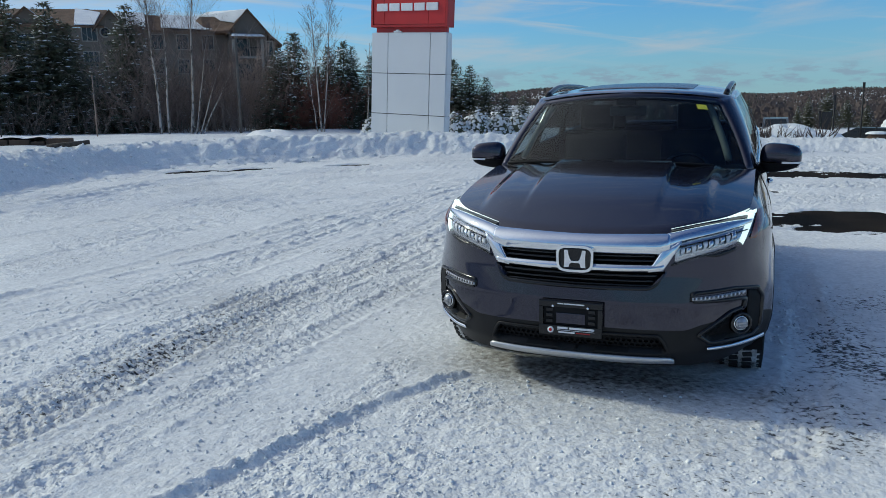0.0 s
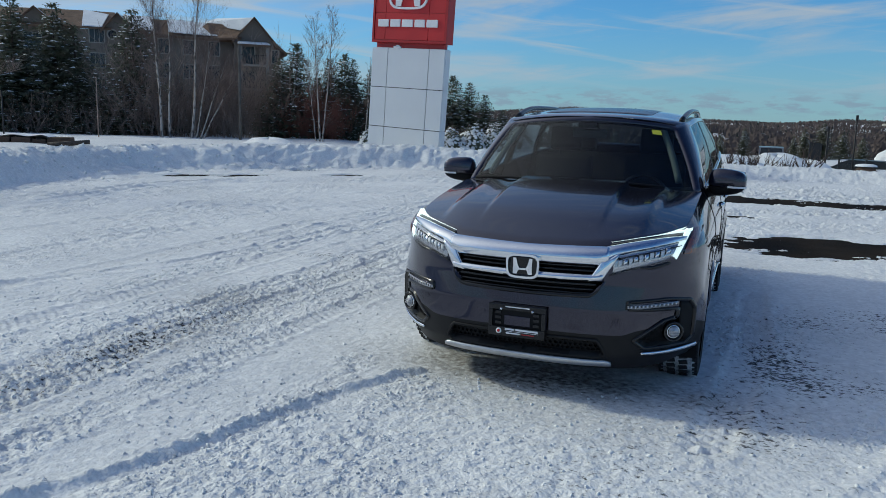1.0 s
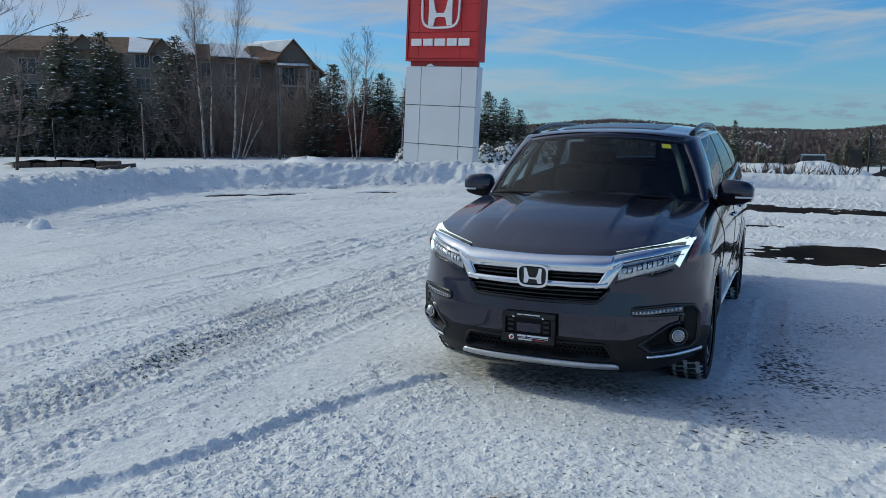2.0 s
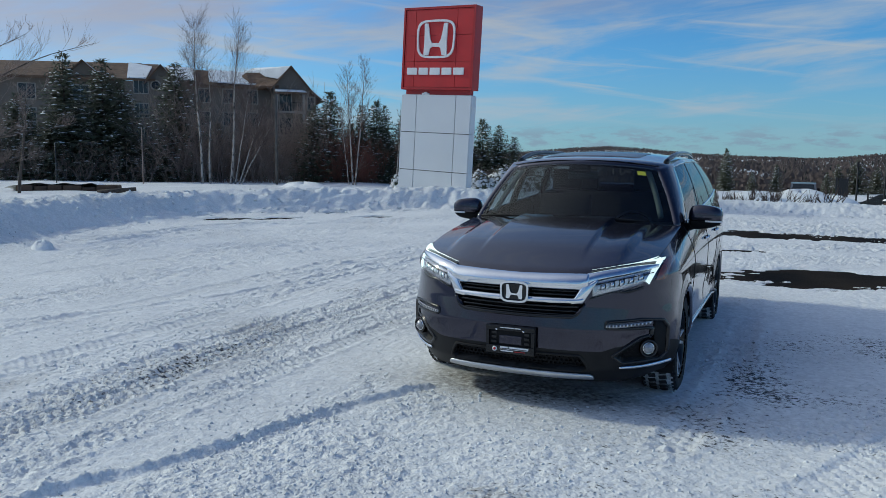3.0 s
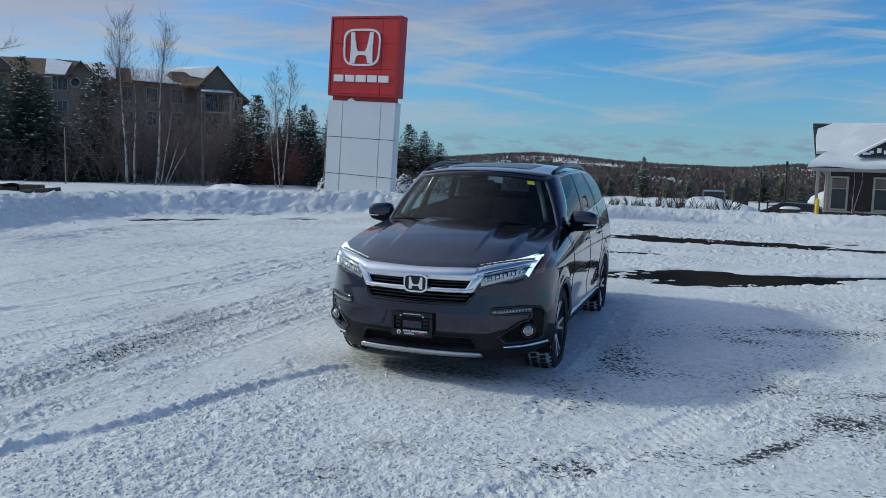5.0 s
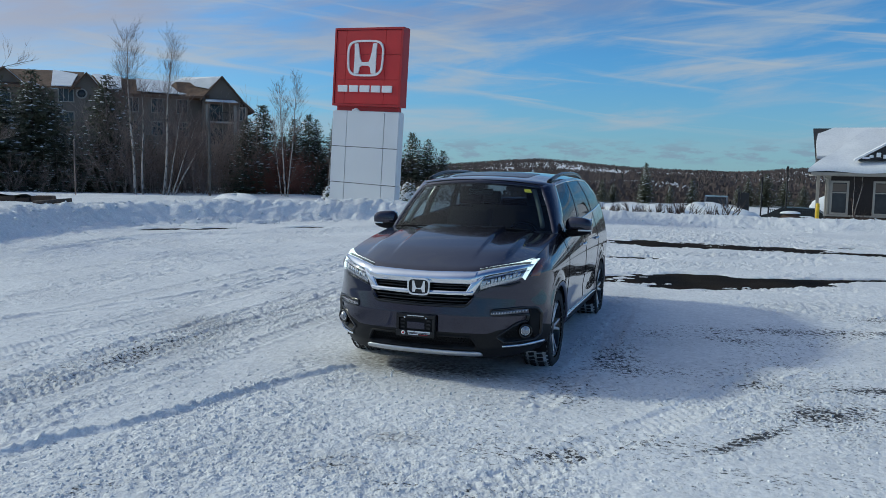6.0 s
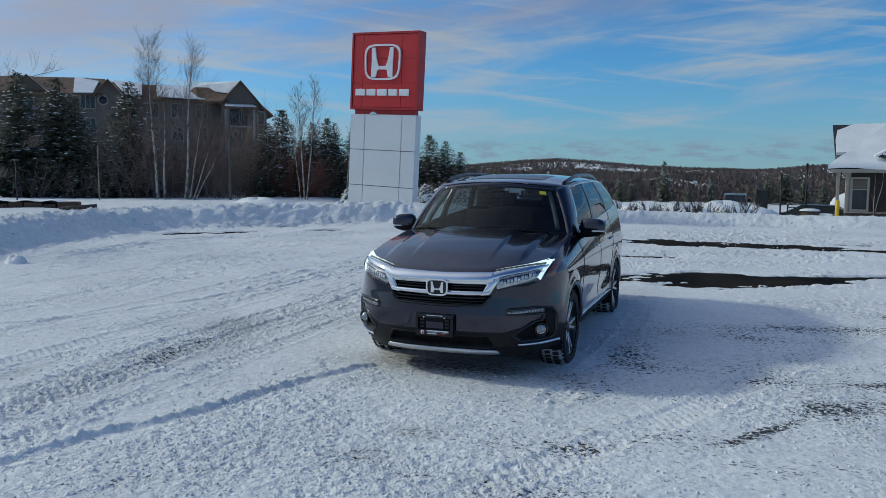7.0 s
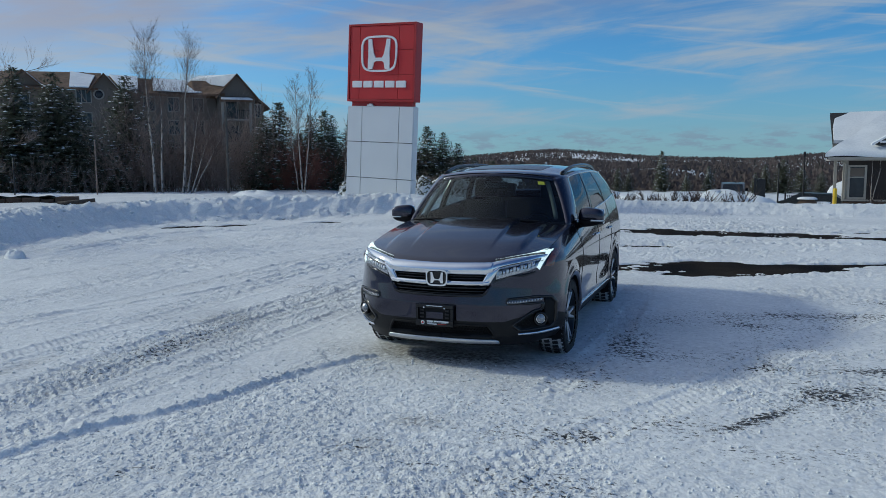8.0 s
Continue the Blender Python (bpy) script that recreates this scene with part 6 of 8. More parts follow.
M_FARPINE = surface("far_conifers", (0.018, 0.026, 0.022), 0.95, vary=0.4, scale=0.02, fine=0.4, bump=0)
M_STUCCO = surface("taupe_stucco", (0.150, 0.125, 0.102), 0.9, vary=0.12, scale=0.6, fine=30, bump=0.2, depth=0.01)
M_TRIM = surface("pale_trim", (0.27, 0.25, 0.22), 0.6, vary=0.1, scale=3, fine=50, bump=0)
M_SHINGLE = surface("brown_shingles", (0.130, 0.078, 0.048), 0.9, vary=0.35, scale=1.5, fine=14, bump=0.5, depth=0.03)
M_DARKSHINGLE = surface("dark_shingles", (0.030, 0.030, 0.033), 0.9, vary=0.4, scale=2.0, fine=16, bump=0.5, depth=0.02)
M_WINDOW = surface("dark_window_glass", (0.030, 0.036, 0.042), 0.12, vary=0.3, scale=0.8, fine=5, bump=0, spec=0.35)
M_IRON = surface("black_iron", (0.014, 0.014, 0.015), 0.6, vary=0.3, scale=6, fine=80, bump=0.1, depth=0.003)
M_POLE = surface("weathered_pole_wood", (0.12, 0.105, 0.09), 0.9, vary=0.3, scale=5, fine=60, bump=0.4, depth=0.01)
M_STONE = surface("brown_stone", (0.080, 0.052, 0.035), 0.9, vary=0.35, scale=3, fine=25, bump=0.6, depth=0.03, rand=0.15)
M_SIDING = surface("dark_brown_siding", (0.026, 0.020, 0.018), 0.75, vary=0.15, scale=1.5, fine=30, bump=0.1, depth=0.01)
M_BEIGE = surface("beige_trim", (0.36, 0.33, 0.28), 0.6, vary=0.1, scale=3, fine=50, bump=0.05, depth=0.004)
M_YELLOW = surface("yellow_bollard_paint", (0.70, 0.46, 0.012), 0.5, vary=0.12, scale=5, fine=60, bump=0.05, depth=0.004)
M_CARGREEN = surface("dark_green_car_paint", (0.007, 0.011, 0.010), 0.45, vary=0.2, scale=4, fine=60, bump=0, coat=0.15)
M_CARGREY = surface("grey_blue_car_paint", (0.11, 0.12, 0.135), 0.3, vary=0.1, scale=4, fine=60, bump=0, coat=0.6)


def birch_mat():
    m, nt, p = mat_base("white_birch_bark")
    n, l = nt.nodes, nt.links
    co, mp, nz, ramp = n.new("ShaderNodeTexCoord"), n.new("ShaderNodeMapping"), n.new("ShaderNodeTexNoise"), n.new("ShaderNodeValToRGB")
    mp.inputs["Scale"].default_value = (6, 6, 2.2)
    nz.inputs["Scale"].default_value, nz.inputs["Detail"].default_value = 2.2, 6
    l.new(co.outputs["Object"], mp.inputs[0])
    l.new(mp.outputs[0], nz.inputs["Vector"])
    e = ramp.color_ramp.elements
    e[0].position, e[1].position = 0.36, 0.50
    e[0].color, e[1].color = (0.05, 0.04, 0.035, 1), (0.44, 0.39, 0.34, 1)
    l.new(nz.outputs["Fac"], ramp.inputs[0])
    l.new(ramp.outputs[0], p.inputs["Base Color"])
    p.inputs["Roughness"].default_value = 0.8
    return m


M_BIRCH = birch_mat()


def z_at(x, y):
    return float(snow_top(np.array([float(x)]), np.array([float(y)]))[0])


# ---- dealer sign ----
def make_sign():
    dx, dy = 0.988, -0.155
    base = Matrix(((dx, -dy, 0, -10.27), (dy, dx, 0, 18.14), (0, 0, 1, 0.0), (0, 0, 0, 1)))
    sign = thing("pylon_sign", "tall dealer sign, red panel over white metal panels, in snow", "sign", m=base @ pose(0, 0, 0, 0, 2.9, 0))
    W, D = 2.62, 0.38
    box("core", (0.05, 0.05, -0.5), (W - 0.05, D - 0.05, 3.84), M_PANEL, sign)
    cols, rows_ = (0.0, 0.59, 2.07, W), (0.0, 0.25, 1.445, 2.65, 3.83)
    g = 0.010
    for c in range(3):
        for r in range(4):
            box("white_panel", (cols[c] + g, 0.0, rows_[r] + g), (cols[c + 1] - g, 0.06, rows_[r + 1] - g), M_PANEL, sign, "", 0.006)
    for r in range(4):
        for x0 in (0.0, W - 0.06):
            box("white_panel", (x0 + 0.002, 0.063, rows_[r] + g), (x0 + 0.058, D - 0.06, rows_[r + 1] - g), M_PANEL, sign, "", 0.006)
    box("joint_backing", (0.03, 0.03, 0.0), (W - 0.03, 0.05, 3.82), M_IRON, sign, "dark joints between the panels")
    box("red_neck", (0.10, 0.10, 3.83), (W - 0.10, D - 0.10, 4.01), M_REDSIDE, sign, "recessed red neck")
    for x0, x1, z1 in ((0.76, 0.86, 3.895), (0.84, 0.95, 3.925), (0.94, 1.02, 3.885)):
        bm = bmesh.new()
        add_box(bm, (x0, 0.02, 3.83), (x1, 0.12, z1), 0.025)
        part("snow_clump", bm, M_SNOWCAP, sign)
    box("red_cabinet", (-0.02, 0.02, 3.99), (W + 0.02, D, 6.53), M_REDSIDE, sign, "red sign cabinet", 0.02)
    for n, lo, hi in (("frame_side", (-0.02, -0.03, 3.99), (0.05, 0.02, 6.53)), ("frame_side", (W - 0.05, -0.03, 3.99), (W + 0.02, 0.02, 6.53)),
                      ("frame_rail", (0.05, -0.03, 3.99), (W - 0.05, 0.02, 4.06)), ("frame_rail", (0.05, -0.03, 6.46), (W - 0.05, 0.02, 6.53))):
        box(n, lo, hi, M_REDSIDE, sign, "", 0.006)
    inx0, inx1, inz0, inz1 = 0.06, W - 0.06, 4.07, 6.45
    cx, cz = (inx0, 0.45, 1.99, inx1), (inz0, 4.86, 5.66, inz1)
    for c in range(3):
        for r in range(3):
            box("red_panel", (cx[c] + 0.006, -0.012, cz[r] + 0.006), (cx[c + 1] - 0.006, 0.016, cz[r + 1] - 0.006), M_RED, sign, "", 0.004)
    emblem_ring("emblem_ring", 1.235, 5.545, 0.725, 0.585, 0.062, lambda x, z: -0.055, 0.05, M_WHITE, sign, "white raised emblem ring", 4.0)
    emblem_bars("emblem_mark", 1.235, 5.535, 0.43, 0.485, lambda x, z: -0.055, 0.05, M_WHITE, sign, "white raised emblem")
    x = 0.19
    for w in (0.45, 0.42, 0.45, 0.42, 0.45):
        box("word_bar", (x, -0.045, 4.45), (x + w - 0.06, -0.006, 4.67), M_WHITE, sign, "white raised bar of the word mark", 0.02)
        x += w
    return sign


make_sign()


# ---- trees ----
def spruce_meshes(h, r, seed):
    """Trunk, needles and snow of one spruce: whorls of drooping boughs with flat sprays along them, snow lying on some of the outer boughs."""
    rnd = random.Random(seed)
    trunk = bmesh.new()
    add_tube(trunk, [(0, 0, -0.4), (0.02, 0, h * 0.4), (0, 0.02, h * 0.97)], [0.02 * h, 0.013 * h, 0.01], 7)
    crown, snow = bmesh.new(), bmesh.new()
    bias = [rnd.uniform(0.75, 1.15) for _ in range(9)]
    up = Vector((0, 0, 1))

    def spray(c, d, w, long):
        q = d.cross(Vector((rnd.uniform(-0.5, 0.5), rnd.uniform(-0.5, 0.5), 1))).normalized() * w
        crown.faces.new([crown.verts.new(p) for p in (c - d * long * 0.15, c + d * long * 0.4 - q, c + d * long, c + d * long * 0.4 + q)])

    zz = h * 0.985
    while zz > 0.05 * h:
        f = 1 - zz / h
        reach = r * (0.03 + 1.0 * f ** 0.80)
        n = 5 if f < 0.12 else 8 if f < 0.5 else 11
        turn = rnd.uniform(0, 6.283)
        for k in range(n):
            a = turn + 6.283 * (k + rnd.uniform(-0.3, 0.3)) / n
            out, side = Vector((math.cos(a), math.sin(a), 0)), Vector((-math.sin(a), math.cos(a), 0))
            L = reach * rnd.uniform(0.62, 1.12) * bias[int(a * 1.43) % 9]
            z0 = zz + rnd.uniform(-0.06, 0.06)
            sag = rnd.uniform(0.22, 0.42) * min(1, 0.25 + f * 1.3) - 0.35 * max(0, 0.25 - f) * 4
            steps = max(3, int(L / 0.13))
            for m in range(1, steps + 1):
                t = m / steps
                c = out * (L * t) + up * (z0 - L * sag * (t - 0.55 * t * t * t))
                wide = min(0.30, 0.10 + 0.22 * L) * (1.1 - 0.72 * t)
                for sg in (-1, 1):
                    d = (out * rnd.uniform(0.5, 0.9) + side * sg * rnd.uniform(0.55, 1.0) + up * rnd.uniform(-0.45, 0.05)).normalized()
                    spray(c, d, wide * 0.15 + 0.012, wide * rnd.uniform(0.8, 1.35))
                if rnd.random() < 0.6:
                    spray(c, (out * 0.5 + side * rnd.uniform(-0.5, 0.5) - up * rnd.uniform(0.5, 1.0)).normalized(), 0.03, 0.14)
            spray(out * (L * 0.9) + up * (z0 - L * sag * 0.5), (out + up * 0.25).normalized(), 0.035, 0.18)
            if f > 0.10 and rnd.random() < 0.55:
                t0 = rnd.uniform(0.55, 0.92)
                c = out * (L * t0) + up * (z0 - L * sag * (t0 - 0.55 * t0 ** 3) + 0.02)
                lx, wx, hz = rnd.uniform(0.07, 0.20), rnd.uniform(0.05, 0.11), rnd.uniform(0.025, 0.055)
                d = (out - up * sag * 0.5).normalized()
                ring = [snow.verts.new(c + d * wx * math.cos(m * 1.047) * rnd.uniform(0.6, 1.25) + side * lx * math.sin(m * 1.047) * rnd.uniform(0.6, 1.25)) for m in range(6)]
                top = snow.verts.new(c + up * hz + side * rnd.uniform(-0.03, 0.03))
                for m in range(6):
                    snow.faces.new((ring[m], ring[(m + 1) % 6], top))
        zz -= (0.075 + 0.11 * f) * rnd.uniform(0.8, 1.2) * h / 5.0
    return trunk, crown, snow


SPRUCE_LABEL = "dark green spruce with snow on its branches"


def spruce(x, y, h, r, seed):
    t = thing("spruce_tree", SPRUCE_LABEL, "tree", "spruces behind the snow bank", pose(x, y, z_at(x, y) - 0.15, 0, 0, seed * 77 % 360))
    a, b, c = spruce_meshes(h, r, seed)
    part("trunk", a, M_BARK, t)
    part("crown", b, M_NEEDLE, t, "drooping dark needled branches", smooth=False)
    tagged(part("branch_snow", c, M_SNOWCAP, t, "clumps of snow on the branches"), kind="stuff")
    return t


SP = [spruce(-25.32, 18.2, 5.25, 2.5, 1), spruce(-24.36, 19.26, 5.15, 2.35, 2), spruce(-22.35, 21.24, 5.1, 2.7, 3), spruce(-16.6, 24.2, 4.0, 1.75, 4)]
SP_H = (5.25, 5.15, 5.1, 4.0)


def spruce_copy(k, x, y, top, turn, wide=1.0):
    c = copy_thing(SP[k], Matrix.Identity(4))
    z = z_at(x, y) - 0.12
    s = (top - z) / (SP_H[k] * 1.01)
    c.matrix_world = pose(x, y, z, 0, 0, turn) @ Matrix.Diagonal((s * wide, s * wide, s, 1))
    return c


for k, x, y, top, turn, wide in (
        (1, -23.88, 19.76, 5.0, 40, 1.0), (0, -24.9, 17.2, 3.4, 200, 1.3), (2, -23.2, 19.2, 3.2, 310, 1.3), (3, -21.9, 20.6, 3.0, 120, 1.5), (1, -27.9, 16.4, 4.0, 260, 1.2), (3, -26.2, 17.2, 3.4, 20, 1.4), (2, -27.15, 17.51, 4.3, 130, 1.2), (0, -26.6, 19.4, 4.4, 100, 1.2), (2, -25.2, 20.9, 3.9, 60, 1.4), (0, -29.2, 16.2, 4.9, 10, 1.0), (1, -30.8, 14.2, 5.0, 70, 1.0),
        (3, -23.3, 22.3, 3.5, 20, 1.5), (1, -21.7, 23.1, 3.3, 220, 1.3), (0, -22.7, 23.6, 3.0, 170, 1.3), (2, -20.9, 24.2, 3.0, 30, 1.3), (3, -20.1, 25.0, 2.6, 80, 1.4), (1, -19.3, 25.6, 2.5, 10, 1.4),
        (2, -17.15, 23.85, 4.05, 200, 1.0), (3, -16.05, 25.0, 3.3, 90, 1.3), (1, -15.45, 24.9, 4.1, 300, 0.85), (3, -14.9, 25.2, 4.3, 250, 0.85), (0, -14.6, 25.4, 4.1, 10, 0.75), (2, -13.95, 25.8, 3.7, 60, 0.9),
        (1, -18.4, 25.2, 2.5, 100, 1.4), (0, -16.9, 26.4, 3.1, 140, 1.3), (1, -13.4, 26.7, 3.0, 15, 1.2), (2, -15.6, 27.3, 3.2, 75, 1.2),
        (3, -13.95, 35.4, 4.05, 60, 0.95), (2, -13.2, 35.9, 3.7, 190, 0.9), (1, -12.4, 36.2, 3.1, 280, 1.0), (0, -11.5, 36.5, 2.3, 20, 1.2), (3, -14.8, 35.0, 3.3, 140, 1.1),
        (1, -10.6, 37.0, 2.1, 120, 1.3),
        (3, -3.5, 63.4, 3.0, 0, 0.8), (1, -7.1, 63.0, 1.5, 50, 1.0), (2, -6.3, 64.0, 1.2, 80, 1.0), (3, 0.3, 63.6, 1.7, 120, 0.9), (0, 4.7, 63.6, 1.8, 10, 1.0),
        (2, 6.0, 63.5, 2.2, 200, 1.2), (1, 3.9, 62.0, 1.2, 240, 0.9), (1, 7.6, 66.0, 1.6, 90, 1.3), (3, -1.6, 66.0, 1.1, 30, 1.0), (0, 9.5, 70.0, 1.2, 60, 1.2), (2, -9.4, 60.5, 1.2, 300, 1.0)):
    spruce_copy(k, x, y, top, turn, wide)


def bare_tree_mesh(stems, seed, twig=0.35, twigs=30, levels=3, bend=0.05, low=0.45):
    """Stems given as (foot, top, radius); limbs and twigs leave the upper part at narrow angles."""
    rnd = random.Random(seed)
    bm, fine = bmesh.new(), bmesh.new()

    def grow(p, d, length, rad, level):
        pts = [p]
        dd = d.copy()
        for k in range(4):
            dd = (dd + Vector((rnd.uniform(-1, 1), rnd.uniform(-1, 1), rnd.uniform(-0.3, 0.95))) * 0.14).normalized()
            pts.append(pts[-1] + dd * length / 4)
        add_tube(fine, pts, [rad, rad * 0.8, rad * 0.62, rad * 0.45, rad * 0.25], 3, False)
        if level > 0:
            for k in range(rnd.randint(3, 5)):
                t = rnd.uniform(0.25, 0.95)
                q = pts[min(3, int(t * 4))]
                side = Vector((rnd.uniform(-1, 1), rnd.uniform(-1, 1), rnd.uniform(0.0, 0.8))).normalized()
                grow(q, (dd * 1.0 + side * 0.75).normalized(), length * rnd.uniform(0.4, 0.7), max(rad * 0.5, 0.0026), level - 1)

    for foot, top, rad in stems:
        foot, top = Vector(foot), Vector(top)
        pts, n = [], 9
        wob = Vector((rnd.uniform(-1, 1), rnd.uniform(-1, 1), rnd.uniform(-1, 1) * (bend > 0.1))) * bend
        for k in range(n + 1):
            t = k / n
            pts.append(foot.lerp(top, t) + wob * math.sin(t * 7) + Vector((rnd.uniform(-1, 1), rnd.uniform(-1, 1), 0)) * 0.018)
        add_tube(bm, pts, [rad * (1 - 0.86 * (k / n)) for k in range(n + 1)], 8)
        h = (top - foot).length
        axis = (top - foot).normalized()
        for k in range(twigs):
            t = rnd.uniform(low, 0.99)
            p = foot.lerp(top, t)
            a = rnd.uniform(0, 6.283)
            side = Vector((math.cos(a), math.sin(a), 0))
            grow(p, (axis * 1.0 + side * rnd.uniform(0.45, 0.95)).normalized(), h * twig * (1.05 - t * 0.72) * rnd.uniform(0.6, 1.1), max(0.0040, rad * 0.17 * (1.1 - t)), levels - 1)
    return bm, fine


def bare_tree(name, x, y, stems, seed, bark, label, group="", twig=0.3, twigs=26, levels=3, bend=0.05, low=0.45):
    t = thing(name, label, "tree", group, pose(x, y, z_at(x, y) - 0.1))
    a, b = bare_tree_mesh(stems, seed, twig, twigs, levels, bend, low)
    part("trunk", a, bark, t)
    part("crown", b, M_BIRCHTWIG if bark is M_BIRCH else M_TWIG, t)
    return t


BL = "bare white-barked birch standing behind the snow bank"
bare_tree("birch_tree", -18.95, 18.85, [((0, 0, -0.3), (-0.35, 0.1, 6.15), 0.054)], 5, M_BIRCH, BL, "birches", 0.34, 90, 3, 0.05, 0.42)
bare_tree("birch_tree", -18.15, 19.45, [((0, 0, -0.3), (0.50, 0.1, 6.05), 0.054), ((0.12, 0.1, -0.2), (0.80, 0.3, 3.7), 0.034), ((0.25, 0.1, -0.2), (1.25, 0.6, 3.1), 0.030), ((0.3, 0.1, -0.2), (1.7, 0.8, 2.9), 0.028)], 6, M_BIRCH,
          "bare white-barked birch with several leaning stems", "birches", 0.34, 56, 3, 0.05, 0.42)
bare_tree("birch_tree", -18.70, 19.05, [((0, 0, -0.3), (-0.1, 0.1, 4.4), 0.045)], 7, M_BIRCH, BL, "birches", 0.25, 14)
bare_tree("birch_tree", -14.25, 22.15, [((0, 0, -0.3), (-0.30, 0, 4.6), 0.042), ((0.08, 0, -0.3), (0.45, 0.1, 4.8), 0.034), ((-0.15, 0, -0.3), (-0.75, 0.2, 3.2), 0.026)], 8, M_BIRCH,
          "slender bare birch with three stems", "birches", 0.30, 36)
bare_tree("birch_tree", -12.75, 22.9, [((0, 0, -0.3), (0.2, 0, 3.4), 0.035), ((0.05, 0, -0.3), (0.85, 0.1, 3.0), 0.03)], 9, M_BIRCH, "slender bare birch with two stems", "birches", 0.22, 12)
bare_tree("bare_tree", -14.9, 4.6, [((0, 0, -0.3), (0.5, 0.5, 3.2), 0.055), ((0.1, 0.1, 1.5), (2.9, 3.0, 3.5), 0.026), ((0.2, 0.2, 1.9), (1.9, 2.2, 3.6), 0.022), ((0, 0, 0.9), (2.5, 2.9, 1.75), 0.022), ((0, 0, 0.6), (1.9, 2.4, 1.0), 0.018), ((0.2, 0.1, 1.2), (2.3, 2.4, 2.5), 0.02)], 10, M_BARK,
          "bare spreading tree with grey twigs", "", 0.33, 15, 3, 0.16, 0.35)
bare_tree("bare_tree", -16.9, 9.4, [((0, 0, -0.3), (0.1, 0.3, 2.7), 0.05)], 16, M_BARK, "small bare tree with a few dry leaves", "", 0.45, 16, 3)
bare_tree("birch_tree", 8.62, 37.0, [((0, 0, -0.3), (0.0, 0, 2.4), 0.028), ((0.05, 0, -0.3), (0.40, 0, 2.9), 0.028)], 11, M_BIRCH, "young birch with two thin stems by the house", "birches", 0.2, 8, 2)


def thicket(name, spots, seed, material, label, per=26, h=2.6, spread=0.9, rad=0.008, lean=0.32):
    """Bare brush: many thin stems that fork into fans of fine twigs."""
    rnd = random.Random(seed)
    bm = bmesh.new()
    for x, y, s in spots:
        z = z_at(x, y) - 0.1
        for k in range(per):
            p = Vector((x + rnd.gauss(0, spread), y + rnd.gauss(0, spread * 0.7), z))
            d = Vector((rnd.gauss(0, lean), rnd.gauss(0, lean), 1)).normalized()
            L = h * s * rnd.uniform(0.35, 1.15)
            q = p + d * L * 0.5
            tip = q + (d + Vector((rnd.gauss(0, 0.25), rnd.gauss(0, 0.25), 0))).normalized() * L * 0.5
            add_tube(bm, [p, q, tip], [rad, rad * 0.7, rad * 0.3], 3, False)
            for b in range(7):
                t = rnd.uniform(0.25, 1.7)
                o = p.lerp(q, t) if t < 1 else q.lerp(tip, t - 1)
                e = (d * 0.7 + Vector((rnd.gauss(0, 0.75), rnd.gauss(0, 0.75), 0.15))).normalized()
                m = o + e * L * rnd.uniform(0.12, 0.24)
                add_tube(bm, [o, m, m + (e + Vector((0, 0, 0.4))).normalized() * L * 0.16], [rad * 0.55, rad * 0.42, rad * 0.25], 3, False)
                e2 = (e + Vector((rnd.gauss(0, 0.5), rnd.gauss(0, 0.5), 0.2))).normalized()
                add_tube(bm, [m, m + e2 * L * 0.13], [rad * 0.4, rad * 0.22], 3, False)
    return tagged(part(name, bm, material), label, kind="stuff")


thicket("brush", [(-22.0 + 0.42 * k + 0.3 * math.sin(k * 3), 20.2 + 0.34 * k + 0.4 * math.cos(k * 5), 0.85 + 0.25 * math.sin(k * 2.1)) for k in range(15)], 3, M_TWIG, "thicket of bare brown brush between the trees", 24, 3.8, 0.50, 0.013)
thicket("brush", [(-20.6 + 0.5 * k, 20.4 + 0.42 * k, 0.8 + 0.2 * math.cos(k * 1.7)) for k in range(7)], 13, M_TWIG, "tall bare brown saplings behind the birches", 18, 4.0, 0.60, 0.014, 0.20)
thicket("brush", [(-15.9, 23.9, 0.9), (-15.5, 24.1, 1.0), (-15.1, 24.2, 0.9), (-16.2, 23.7, 0.7), (-14.8, 24.4, 0.7)], 4, M_REDTWIG, "reddish dry brush behind the bank", 44, 2.4, 0.34, 0.010)
thicket("brush", [(-27 + 0.8 * k, 15.2 + 0.62 * k, 0.7) for k in range(7)], 5, M_TWIG, "thicket of bare grey brush under the spruces", 20, 2.2, 0.6, 0.010)
thicket("brush", [(-13.2 + 0.6 * k, 27.5 + 0.2 * k, 0.7) for k in range(7)], 6, M_TWIG, "low bare brush behind the sign", 20, 1.8, 0.45, 0.011)


def shrub(x, y, h, wide, seed, label="leafless shrub sticking out of the snow"):
    rnd = random.Random(seed)
    bm = bmesh.new()
    for k in range(15):
        a, t = rnd.uniform(0, 6.283), rnd.uniform(0.15, 1.0)
        o = Vector((rnd.gauss(0, 0.10) * wide, rnd.gauss(0, 0.06), -0.15))
        d = Vector((math.cos(a) * t * wide * 1.25, math.sin(a) * t * 0.5, 1.0)).normalized()
        L = 1.12 * h * rnd.uniform(0.35, 1.2) + 0.15
        q = o + d * L * 0.6
        add_tube(bm, [o, q, q + (d + Vector((0, 0, 0.25))).normalized() * L * 0.4], [0.014, 0.010, 0.005], 4, False)
        for b in range(4):
            s = o.lerp(q, rnd.uniform(0.5, 0.95))
            add_tube(bm, [s, s + (d + Vector((rnd.gauss(0, 0.4), rnd.gauss(0, 0.4), 0.2))).normalized() * L * 0.35], [0.008, 0.004], 3, False)
    ob = part("shrub", bm, M_SHRUB)
    ob.matrix_world = pose(x, y, z_at(x, y) - 0.02)
    return tagged(ob, label, "shrub", "shrubs along the snow bank")


